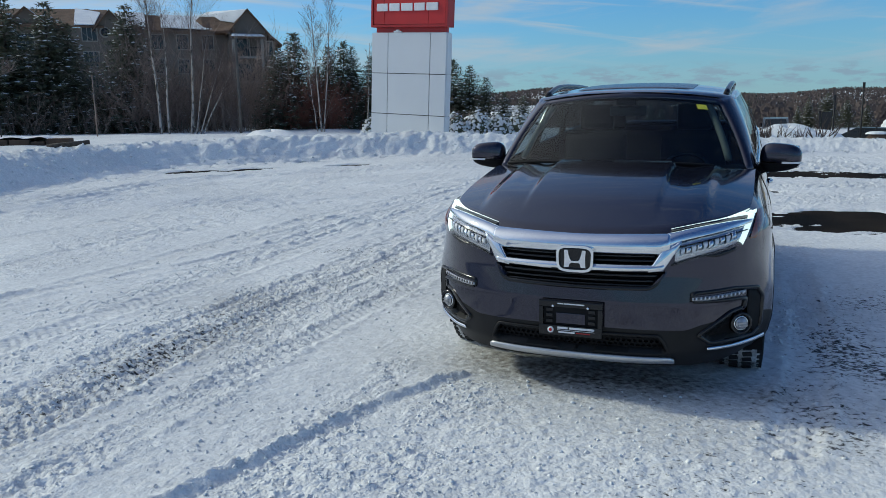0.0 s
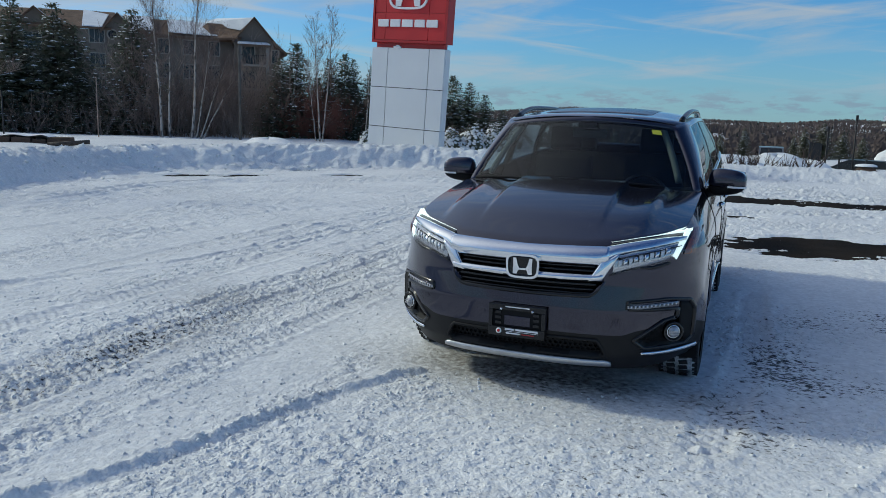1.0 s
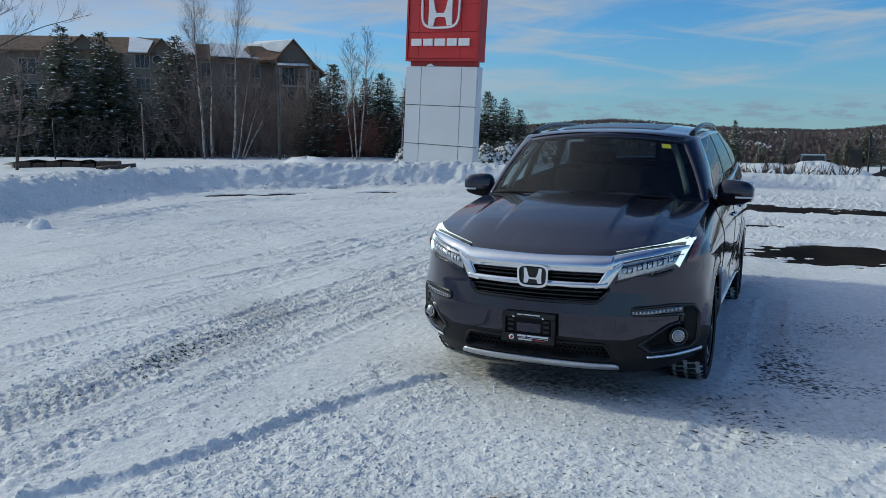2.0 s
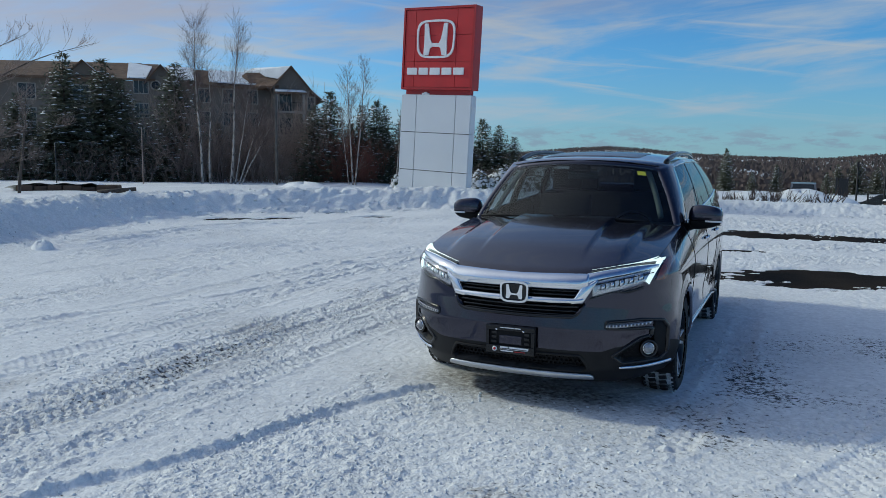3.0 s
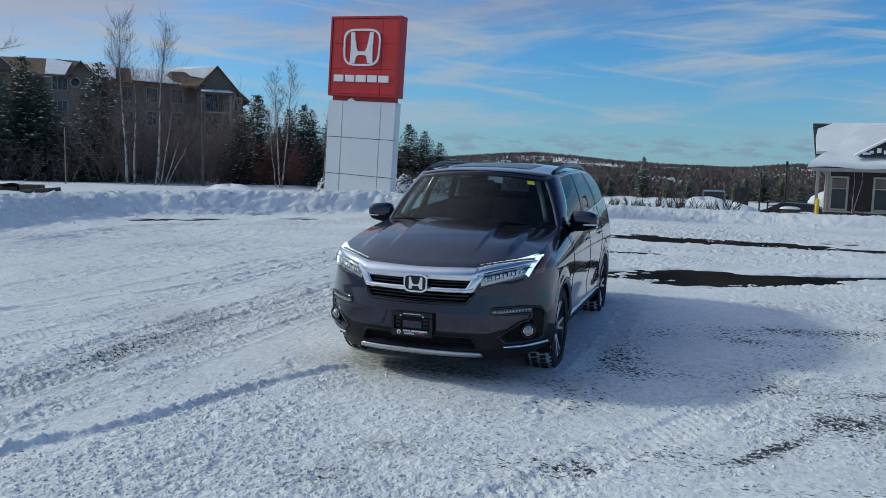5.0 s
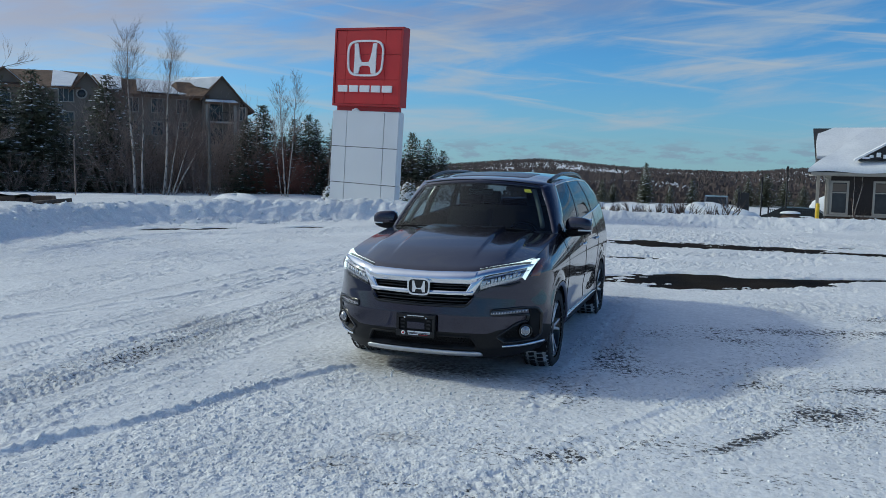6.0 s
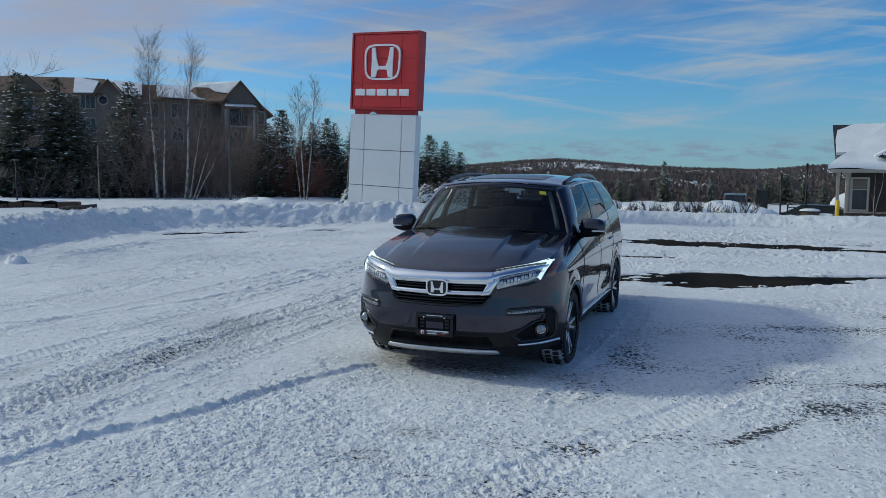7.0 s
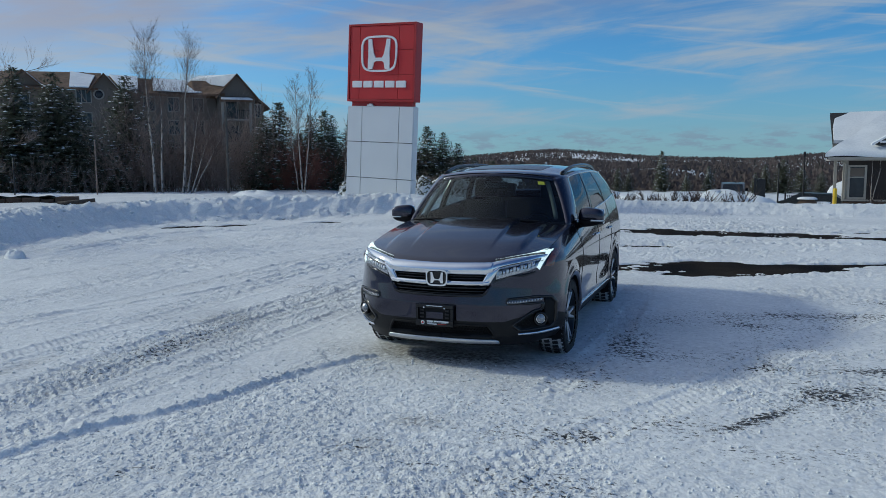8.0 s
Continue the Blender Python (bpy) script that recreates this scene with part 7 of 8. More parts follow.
for k, (x, y, h, w) in enumerate(((-1.2, 20.5, 0.62, 0.8), (-0.35, 20.5, 0.50, 1.0), (0.5, 20.6, 0.55, 0.9), (1.45, 20.6, 0.70, 1.1), (2.55, 20.4, 0.72, 1.3), (-2.0, 21.0, 0.55, 0.9), (0.1, 21.2, 0.42, 0.9), (1.0, 21.3, 0.5, 0.8), (2.1, 21.4, 0.45, 0.9), (-0.8, 21.4, 0.4, 1.0), (8.75, 36.4, 0.7, 1.2))):
    shrub(x, y, h, w, 20 + k)


def snowy_bush(x, y, r, h, seed):
    """A low evergreen bush under a load of snow: leafy clumps with snow clumps over them."""
    rnd = random.Random(seed)
    b = thing("snowy_bush", "low evergreen bush loaded with snow beside the sign", "bush", "bushes by the sign", pose(x, y, z_at(x, y) - 0.1))
    leaf, snow = bmesh.new(), bmesh.new()
    for k in range(420):
        a, u = rnd.uniform(0, 6.283), rnd.random() ** 0.5
        rr = r * u
        zt = h * (1 - u**2.2) ** 0.5 * rnd.uniform(0.35, 1.0)
        c = Vector((math.cos(a) * rr, math.sin(a) * rr * 0.8, zt + 0.05))
        n = Vector((math.cos(a) * u, math.sin(a) * u, 0.6)).normalized()
        s1 = n.orthogonal().normalized() * rnd.uniform(0.04, 0.09)
        s2 = n.cross(s1).normalized() * rnd.uniform(0.04, 0.09)
        if rnd.random() < 0.50:
            ring = [snow.verts.new(c + s1 * math.cos(q) * 1.1 + s2 * math.sin(q) * 1.1 + n * 0.02) for q in (0, 1.57, 3.14, 4.71)]
            tip = snow.verts.new(c + n * 0.09)
            for q in range(4):
                snow.faces.new((ring[q], ring[(q + 1) % 4], tip))
        else:
            leaf.faces.new([leaf.verts.new(p) for p in (c - s1, c - s2 * 0.6, c + s1 + n * 0.05, c + s2 * 0.6)])
    core = []
    for v in np.linspace(0, 1, 6):
        core.append([(0.82 * r * math.cos(q) * (1 - v**2) ** 0.5, 0.66 * r * math.sin(q) * (1 - v**2) ** 0.5, h * 0.8 * v) for q in np.linspace(0, 6.283, 15)[:-1]])
    add_grid(leaf, core, True)
    part("foliage", leaf, M_NEEDLE, b, smooth=False)
    tagged(part("snow_load", snow, M_SNOWCAP, b, "white clumps of snow"), kind="stuff")


for k, (x, y, r, h) in enumerate(((-9.2, 22.9, 0.55, 0.95), (-8.5, 23.3, 0.60, 1.05), (-7.8, 23.5, 0.6, 1.0), (-7.1, 23.8, 0.6, 1.05), (-11.6, 22.6, 0.5, 0.75), (-12.2, 22.4, 0.5, 0.7))):
    snowy_bush(x, y, r, h, 40 + k)


# far woods on the hills and in the valley
def woods(name, count, seed, lo, hi, a0, a1, hmin, hmax, material, label, conifer, stems=10):
    rnd = random.Random(seed)
    fat = 1.5 if lo > 400 else 0.5
    verts, faces = [], []
    pos = []
    for k in range(count):
        d = lo * (hi / lo) ** rnd.random()
        a = rnd.uniform(a0, a1)
        pos.append((d * math.sin(a), d * math.cos(a)))
    P = np.array(pos)
    if lo > 400:
        # a clearing on the hillside
        gap = (np.abs(np.arctan2(P[:, 0], P[:, 1]) + 0.145) < 0.045) & (np.hypot(P[:, 0], P[:, 1]) > 760) & (np.hypot(P[:, 0], P[:, 1]) < 860) & (fbm(P[:, 0] * 0.03, P[:, 1] * 0.03, 3, 5) > 0.42)
        P = P[~gap]
        pos = [tuple(p) for p in P]
    Z = snow_top(P[:, 0], P[:, 1])
    for (x, y), z in zip(pos, Z):
        h = rnd.uniform(hmin, hmax)
        if conifer:
            r = h * rnd.uniform(0.14, 0.2)
            for lv in range(3):
                b = len(verts)
                z0, z1, rr = z + h * (0.08 + 0.28 * lv), z + h * min(1.0, 0.5 + 0.26 * lv), r * (1 - 0.3 * lv)
                for q in range(6):
                    aa = q * 1.047 + rnd.uniform(-0.2, 0.2)
                    verts.append((x + rr * math.cos(aa) * rnd.uniform(0.75, 1.2), y + rr * math.sin(aa), z0 + rnd.uniform(-0.05, 0.05) * h))
                verts.append((x, y, z1))
                faces += [(b + q, b + (q + 1) % 6, b + 6) for q in range(6)]
        else:
            for s in range(stems):
                b = len(verts)
                tz = rnd.random()
                wide = h * 0.36 * (0.35 + math.sin(math.pi * min(1, tz * 0.9 + 0.1)))
                cx, cy, cz = x + rnd.uniform(-1, 1) * wide, y + rnd.uniform(-1, 1) * wide, z + h * (0.02 + 0.86 * tz)
                w, u = h * rnd.uniform(0.05, 0.13) * fat, h * rnd.uniform(0.08, 0.20) * fat
                sk = rnd.uniform(-1, 1) * w
                aa = rnd.uniform(-1.1, 1.1)
                ca, sa = math.cos(aa), math.sin(aa)
                verts += [(cx + e * ca, cy + e * sa, cz + f * u) for e, f in ((-w * 0.5, -0.5), (w, -0.2), (w * 0.4 + sk, 1.0), (-w + sk, rnd.uniform(0.2, 0.7)))]
                faces.append((b, b + 1, b + 2, b + 3))
    me = bpy.data.meshes.new(name)
    me.from_pydata(verts, [], faces)
    me.materials.append(material)
    return tagged(new(name, me), label, kind="stuff")


woods("far_woods", 26000, 1, 480, 1250, -0.75, 0.45, 2.6, 4.6, M_FARWOOD, "bare brown woods covering the distant hills", False, 5)
woods("far_conifers", 3200, 2, 480, 1250, -0.75, 0.45, 2.8, 5.0, M_FARPINE, "dark conifers scattered over the distant hills", True)
woods("valley_woods", 2400, 3, 110, 400, -0.24, 0.40, 3.0, 6.0, M_FARWOOD, "bare brown trees in the valley behind the lot", False, 44)
woods("valley_conifers", 70, 4, 130, 330, -0.22, 0.36, 3.5, 6.5, M_FARPINE, "dark spruces in the valley behind the lot", True)
woods("back_woods", 420, 5, 50, 80, -0.95, -0.36, 1.8, 3.0, M_FARWOOD, "bare brown woods behind the spruces", False, 40)


# ---- apartment building ----
def gable_prism(name, x0, x1, zb, zt, y0, y1, material, parent, label=""):
    """A triangular wall that faces ahead with its roof body behind."""
    bm = bmesh.new()
    xm = (x0 + x1) / 2
    a = [bm.verts.new((x, y0, z)) for x, z in ((x0, zb), (x1, zb), (xm, zt))]
    b = [bm.verts.new((x, y1, z)) for x, z in ((x0, zb), (x1, zb), (xm, zt))]
    bm.faces.new(a)
    bm.faces.new(b[::-1])
    for k in range(3):
        bm.faces.new((a[k], b[k], b[(k + 1) % 3], a[(k + 1) % 3]))
    bmesh.ops.recalc_face_normals(bm, faces=bm.faces)
    return part(name, bm, material, parent, label, smooth=False)


def slab(name, corners, thick, material, parent, label=""):
    """A flat slab over four corners, thickened downwards."""
    bm = bmesh.new()
    top = [bm.verts.new(c) for c in corners]
    bot = [bm.verts.new((c[0], c[1], c[2] - thick)) for c in corners]
    n = len(top)
    bm.faces.new(top)
    bm.faces.new(bot[::-1])
    for k in range(n):
        bm.faces.new((top[k], bot[k], bot[(k + 1) % n], top[(k + 1) % n]))
    bmesh.ops.recalc_face_normals(bm, faces=bm.faces)
    return part(name, bm, material, parent, label, smooth=False)


def window_unit(parent, x, z, w, h, y, trim=M_TRIM, frame_w=0.10, bars=1):
    win = new("window")
    win.parent = parent
    win["label"] = "pale framed window"
    box("pane", (x - w / 2, y - 0.02, z), (x + w / 2, y + 0.05, z + h), M_WINDOW, win, "dark glass")
    for n, lo, hi in (("frame_side", (x - w / 2 - frame_w, y - 0.06, z), (x - w / 2, y + 0.04, z + h)), ("frame_side", (x + w / 2, y - 0.06, z), (x + w / 2 + frame_w, y + 0.04, z + h)),
                      ("frame_head", (x - w / 2 - frame_w, y - 0.06, z + h), (x + w / 2 + frame_w, y + 0.04, z + h + frame_w)),
                      ("sill", (x - w / 2 - frame_w, y - 0.10, z - frame_w), (x + w / 2 + frame_w, y + 0.04, z))):
        box(n, lo, hi, trim, win)
    for k in range(bars):
        xx = x - w / 2 + w * (k + 1) / (bars + 1)
        box("mullion", (xx - 0.03, y - 0.05, z), (xx + 0.03, y + 0.02, z + h), trim, win)
    return win


def balcony(parent, x0, x1, z, y, deep=1.5):
    b = new("balcony")
    b.parent = parent
    b["label"] = "balcony with black railing"
    box("floor_slab", (x0, y - deep, z - 0.2), (x1, y, z), M_TRIM, b)
    box("top_rail", (x0, y - deep, z + 1.0), (x1, y - deep + 0.06, z + 1.08), M_IRON, b)
    n = int((x1 - x0) / 0.22)
    for k in range(n + 1):
        xx = x0 + (x1 - x0) * k / n
        box("baluster", (xx - 0.025, y - deep, z), (xx + 0.025, y - deep + 0.05, z + 1.0), M_IRON, b)
    box("door", (x0 + 0.5, y - 0.03, z), (x0 + 1.9, y + 0.03, z + 2.1), M_WINDOW, b, "dark glass balcony door")
    box("door_frame", (x0 + 1.9, y - 0.05, z), (x0 + 2.02, y + 0.03, z + 2.1), M_TRIM, b)
    box("door_frame", (x0 + 0.38, y - 0.05, z), (x0 + 0.5, y + 0.03, z + 2.1), M_TRIM, b)
    return b


def make_apartments():
    base = Matrix(((0.75, -0.661, 0, -54.4), (0.661, 0.75, 0, 82.0), (0, 0, 1, -1.4), (0, 0, 0, 1)))
    ap = thing("apartment_building", "four storey taupe apartment house with brown snowy roofs", "building", m=base)
    # walls: the right pavilion, the middle, the left wing
    box("wall", (-6.1, -2.2, -3), (-0.7, 12, 10.9), M_STUCCO, ap)
    box("wall", (-18.2, 0, -3), (-6.1, 12, 12.0), M_STUCCO, ap)
    box("wall", (-23.5, -1.2, -3), (-16.9, 12, 12.1), M_STUCCO, ap)
    box("wall", (-37.8, 0, -3), (-23.5, 12, 12.3), M_STUCCO, ap)
    # roofs
    slab("roof", [(-18.8, -0.7, 12.15), (-6.2, -0.7, 11.85), (-6.2, 5.2, 14.0), (-18.8, 5.2, 14.5)], 0.3, M_SHINGLE, ap, "brown shingled roof slope")
    slab("roof_snow", [(-17.1, -0.55, 12.56), (-15.2, -0.55, 12.54), (-15.2, 4.6, 14.52), (-18.5, 4.6, 14.62)], 0.12, M_SNOWCAP, ap, "snow on the roof slope")
    slab("roof_snow", [(-13.5, -0.55, 12.46), (-7.3, -0.55, 12.26), (-7.2, 2.4, 13.36), (-8.6, 4.3, 14.16), (-13.5, 4.5, 14.40)], 0.12, M_SNOWCAP, ap, "snow on the roof slope")
    slab("roof", [(-41.2, -0.8, 12.3), (-23.0, -0.8, 12.4), (-21.4, 5.2, 14.85), (-38.2, 5.2, 14.5)], 0.3, M_SHINGLE, ap, "brown shingled roof slope")
    slab("roof", [(-41.2, -0.8, 12.3), (-38.2, 5.2, 14.5), (-38.2, 6.5, 14.5), (-41.2, 12.5, 12.3)], 0.3, M_SHINGLE, ap, "brown shingled roof slope")
    slab("roof", [(-24.2, -1.5, 12.3), (-19.6, -1.5, 12.3), (-19.4, 5.2, 14.8), (-24.2, 5.2, 14.8)], 0.2, M_SHINGLE, ap, "brown shingled roof slope")
    slab("roof_snow", [(-22.7, -1.4, 12.5), (-20.6, -1.4, 12.5), (-20.1, 3.6, 14.36), (-22.9, 5.1, 14.92)], 0.12, M_SNOWCAP, ap, "snow on the roof slope")
    # hipped brown roof in the corner and the snowy slope over it
    slab("roof", [(-8.6, -0.9, 11.95), (-5.3, -2.5, 12.05), (-4.9, 2.0, 14.0), (-8.9, 2.2, 13.95)], 0.25, M_SHINGLE, ap, "brown hipped roof")
    slab("roof", [(-8.6, -0.9, 11.95), (-8.9, 2.2, 13.95), (-10.2, 3.0, 12.9)], 0.2, M_SHINGLE, ap, "brown hipped roof")
    slab("roof_snow", [(-3.85, -1.9, 14.52), (-7.6, 6.0, 14.98), (-9.1, 4.6, 14.25), (-5.2, -0.6, 13.2)], 0.14, M_SNOWCAP, ap, "snow on the high roof slope")
    # gables
    for x0, x1, zb, zt, y0, deep in ((-6.05, -1.55, 11.75, 14.35, -2.25, 10), (-20.6, -17.3, 12.0, 13.95, -1.25, 6), (-29.8, -25.4, 12.2, 14.2, -0.15, 6)):
        gable_prism("gable", x0, x1, zb, zt, y0, y0 + deep, M_STUCCO, ap, "taupe gable wall")
        xm = (x0 + x1) / 2
        o = 0.25
        for sd, xe in ((-1, x0 - o), (1, x1 + o)):
            drop = (zt - zb) / ((x1 - x0) / 2) * o
            slab("roof", [(xm, y0 - 0.5, zt + 0.18), (xe, y0 - 0.5, zb - drop + 0.18), (xe, y0 + deep, zb - drop + 0.18), (xm, y0 + deep, zt + 0.18)], 0.2,
                 M_SHINGLE, ap, "brown gable roof")
            if sd > 0 and x0 < -8:
                slab("roof_snow", [(xm + 0.25, y0 - 0.1, zt + 0.06), (xe, y0 - 0.1, zb - drop + 0.30), (xe, y0 + deep - 1, zb - drop + 0.30), (xm + 0.25, y0 + deep - 1, zt + 0.06)],
                     0.1, M_SNOWCAP, ap, "snow on the gable roof")
    box("wall", (-6.0, -2.19, 10.9), (-1.6, 8, 11.75), M_STUCCO, ap)
    slab("roof", [(-6.0, -4.0, 11.2), (-2.0, -4.0, 11.2), (-2.2, -2.2, 11.6), (-5.8, -2.2, 11.6)], 0.2, M_SHINGLE, ap, "porch roof over the balconies")
    slab("roof_snow", [(-5.9, -3.9, 11.3), (-2.1, -3.9, 11.3), (-2.3, -2.3, 11.66), (-5.7, -2.3, 11.66)], 0.1, M_SNOWCAP, ap)
    slab("roof", [(-1.75, -2.6, 11.95), (0.1, -2.6, 10.45), (0.1, 10, 10.45), (-1.75, 10, 11.95)], 0.25, M_SHINGLE, ap, "brown side roof")
    slab("roof_snow", [(-1.55, -2.45, 11.90), (-0.1, -2.45, 10.72), (-0.1, 10, 10.72), (-1.55, 10, 11.90)], 0.1, M_SNOWCAP, ap)
    # windows and balconies
    for z in (8.95, 6.15, 3.35):
        balcony(ap, -5.7, -2.4, z, -2.2)
        window_unit(ap, -1.35, z + 0.3, 0.7, 1.5, -2.2)
        for x in (-8.3, -11.2, -14.0):
            window_unit(ap, x, z + 1.0, 1.2, 1.6, 0)
        window_unit(ap, -21.2, z + 1.75, 1.5, 1.55, -1.2, bars=2)
        for x in (-27.9, -33.6):
            window_unit(ap, x, z + 0.8, 1.7, 1.7, 0)
        balcony(ap, -41.0, -37.6, z, 1.6, 2.2)
    for x in (-5.7, -2.4):
        box("post", (x - 0.15, -3.7, -1), (x + 0.15, -3.4, 10.9), M_TRIM, ap, "pale balcony post")
    for x in (-40.9, -38.0):
        box("post", (x - 0.15, -0.6, -1), (x + 0.15, -0.3, 12.1), M_IRON, ap, "dark balcony post")
    for x0, x1, y in ((-6.1, -0.7, -2.23), (-18.2, -6.1, -0.03), (-23.5, -16.9, -1.23), (-37.8, -23.5, -0.03)):
        box("string_course", (x0, y - 0.06, 8.15), (x1, y, 8.3), M_STUCCO, ap)
        box("string_course", (x0, y - 0.06, 5.35), (x1, y, 5.5), M_STUCCO, ap)
    bm = bmesh.new()
    add_lathe(bm, [(-1.30, 0.62), (-1.36, 0.60), (-1.36, 0.45), (-1.28, 0.45)], 28, "y")
    bmesh.ops.translate(bm, verts=bm.verts, vec=(-19.55, 0, 11.65))
    part("round_window_frame", bm, M_TRIM, ap, "pale round window frame")
    bm = bmesh.new()
    add_lathe(bm, [(-1.26, 0.46), (-1.29, 0.46), (-1.29, 0.001)], 28, "y")
    bmesh.ops.translate(bm, verts=bm.verts, vec=(-19.55, 0, 11.65))
    part("round_pane", bm, M_WINDOW, ap)
    return ap


make_apartments()


# ---- house by the lot ----
def make_house():
    h = thing("house", "single storey dark brown office house with snowy roof", "building", m=pose(0, 0, -0.2))
    Y = 37.4
    box("wall", (7.45, Y, -0.4), (19, Y + 0.5, 2.35), M_SIDING, h, "dark brown lap siding wall")
    box("wall", (9.4, Y + 0.5, -0.4), (19, Y + 9, 2.35), M_SIDING, h, "dark brown back wall")
    for k in range(11):
        box("siding_board", (7.62, Y - 0.022, 0.36 + k * 0.17), (19, Y - 0.002, 0.36 + k * 0.17 + 0.16), M_SIDING, h)
    # stone skirt
    rnd = random.Random(5)
    for r in range(2):
        x = 7.42
        while x < 13.5:
            w = rnd.uniform(0.22, 0.42)
            box("stone", (x, Y - 0.10 - rnd.uniform(0, 0.03), -0.02 + r * 0.145 - 0.12), (x + w - 0.02, Y - 0.02, 0.115 + r * 0.145 - 0.12), M_STONE, h, "", 0.012)
            x += w
    box("stone_cap", (7.36, Y - 0.16, 0.17), (13.6, Y - 0.01, 0.25), M_BEIGE, h, "beige stone cap")
    box("corner_board", (7.40, Y - 0.05, 0.25), (7.62, Y + 0.20, 2.2), M_BEIGE, h, "beige corner board")
    for x in (8.03, 9.93, 11.9):
        window_unit(h, x, 0.36, 0.64, 1.48, Y - 0.02, M_BEIGE, 0.10, 0)
        box("meeting_rail", (x - 0.32, Y - 0.06, 1.32), (x + 0.32, Y - 0.01, 1.38), M_BEIGE, h)
        box("blind", (x - 0.31, Y - 0.043, 1.40), (x + 0.31, Y - 0.041, 1.80), M_STUCCO, h, "grey blind behind the upper pane")
    # porch column and soffit
    box("column", (7.02, Y + 0.3, -0.5), (7.16, Y + 0.44, 2.2), M_BEIGE, h, "beige porch column")
    box("soffit", (6.75, Y - 0.62, 2.16), (19, Y + 1.5, 2.26), M_BEIGE, h, "beige soffit")
    box("gutter", (6.62, Y - 0.72, 2.20), (19, Y - 0.60, 2.34), M_BEIGE, h, "beige gutter", 0.02)
    tube("downpipe", [(7.2, Y - 0.62, 2.2), (7.3, Y - 0.45, 2.08), (7.50, Y - 0.10, 1.98), (7.50, Y - 0.10, 0.25)], 0.045, M_BEIGE, h, "beige downpipe", 8)
    # roofs: low hip in front, higher gable behind, cross gable further along
    slab("roof", [(6.6, Y - 0.7, 2.34), (19, Y - 0.7, 2.34), (19, Y + 3.2, 4.5), (9.7, Y + 3.2, 4.5)], 0.12, M_DARKSHINGLE, h, "dark shingled roof")
    slab("roof", [(6.6, Y - 0.7, 2.34), (9.7, Y + 3.2, 4.5), (7.3, Y + 3.2, 2.34)], 0.12, M_DARKSHINGLE, h, "dark shingled roof")
    bm = bmesh.new()
    rows = []
    for j in range(11):
        t = j / 10
        y, z = Y - 0.78 + 3.9 * t, 2.36 + 2.16 * t
        x0 = 6.5 + 3.1 * t
        rows.append([(x0 + (19 - x0) * u, y, z + 0.16 + 0.05 * math.sin(u * 23 + j)) for u in np.linspace(0, 1, 30)])
    front = [[(p[0], p[1] + 0.02, p[2] - 0.17) for p in rows[0]]]
    add_grid(bm, front + rows)
    left = [[(r[0][0] - 0.02, r[0][1] + 0.03, r[0][2] - 0.17) for r in rows], [r[0] for r in rows]]
    add_grid(bm, left)
    bmesh.ops.recalc_face_normals(bm, faces=bm.faces)
    part("roof_snow", bm, M_SNOWCAP, h, "thick smooth snow on the roof")
    slab("roof", [(7.08, Y + 2.0, 3.05), (19, Y + 2.0, 3.05), (19, Y + 5.4, 4.82), (7.22, Y + 5.4, 4.82)], 0.14, M_DARKSHINGLE, h, "dark shingled upper roof")
    slab("roof_snow", [(7.12, Y + 1.9, 3.22), (19, Y + 1.9, 3.22), (19, Y + 5.0, 4.84), (8.2, Y + 5.0, 4.84), (7.75, Y + 4.6, 4.63), (7.35, Y + 4.3, 4.47), (7.2, Y + 3.4, 4.0)], 0.16, M_SNOWCAP, h, "snow on the upper roof")
    box("upper_fascia", (7.08, Y + 1.98, 2.75), (19, Y + 2.06, 3.02), M_BEIGE, h, "beige fascia under the upper roof")
    gable_prism("gable", 8.75, 15.6, 2.95, 5.0, Y - 0.35, Y + 4, M_DARKSHINGLE, h, "dark cross gable with bare shingles")
    slab("roof_snow", [(12.15, Y - 0.42, 5.12), (8.55, Y - 0.42, 2.98), (8.55, Y - 0.22, 3.02), (12.15, Y - 0.1, 5.16)], 0.10, M_SNOWCAP, h, "snow along the gable edge")
    rag = random.Random(8)
    for k in range(9):
        xx = 8.9 + 0.30 * k
        zz = 2.98 + rag.uniform(0, 0.12)
        bm = bmesh.new()
        add_box(bm, (xx, Y - 0.41, zz), (xx + rag.uniform(0.16, 0.34), Y - 0.33, zz + rag.uniform(0.08, 0.30)), 0.03)
        part("snow_rag", bm, M_SNOWCAP, h)
    return h


make_house()

b = thing("bollard", "yellow steel bollard in the snow by the house", "bollard", m=pose(6.66, 33.45, 0.02))
bm = bmesh.new()
add_lathe(bm, [(-0.5, 0.085), (0.62, 0.085), (0.68, 0.06), (0.69, 0.001)], 16, "z")
part("post", bm, M_YELLOW, b)

# iron fence
fence = thing("iron_fence", "black iron picket fence standing in snow", "fence", m=pose(4.6, 33.6, z_at(5.5, 33.6) - 0.05))
for z in (0.10, 0.46):
    box("rail", (0, -0.02, z), (2.1, 0.02, z + 0.03), M_IRON, fence)
for k in range(25):
    box("picket", (k * 0.085, -0.010, -0.35), (k * 0.085 + 0.018, 0.010, 0.52), M_IRON, fence)
for x in (0.0, 1.05, 2.08):
    box("post", (x - 0.035, -0.035, -0.4), (x + 0.035, 0.035, 0.62), M_IRON, fence, "", 0.01)

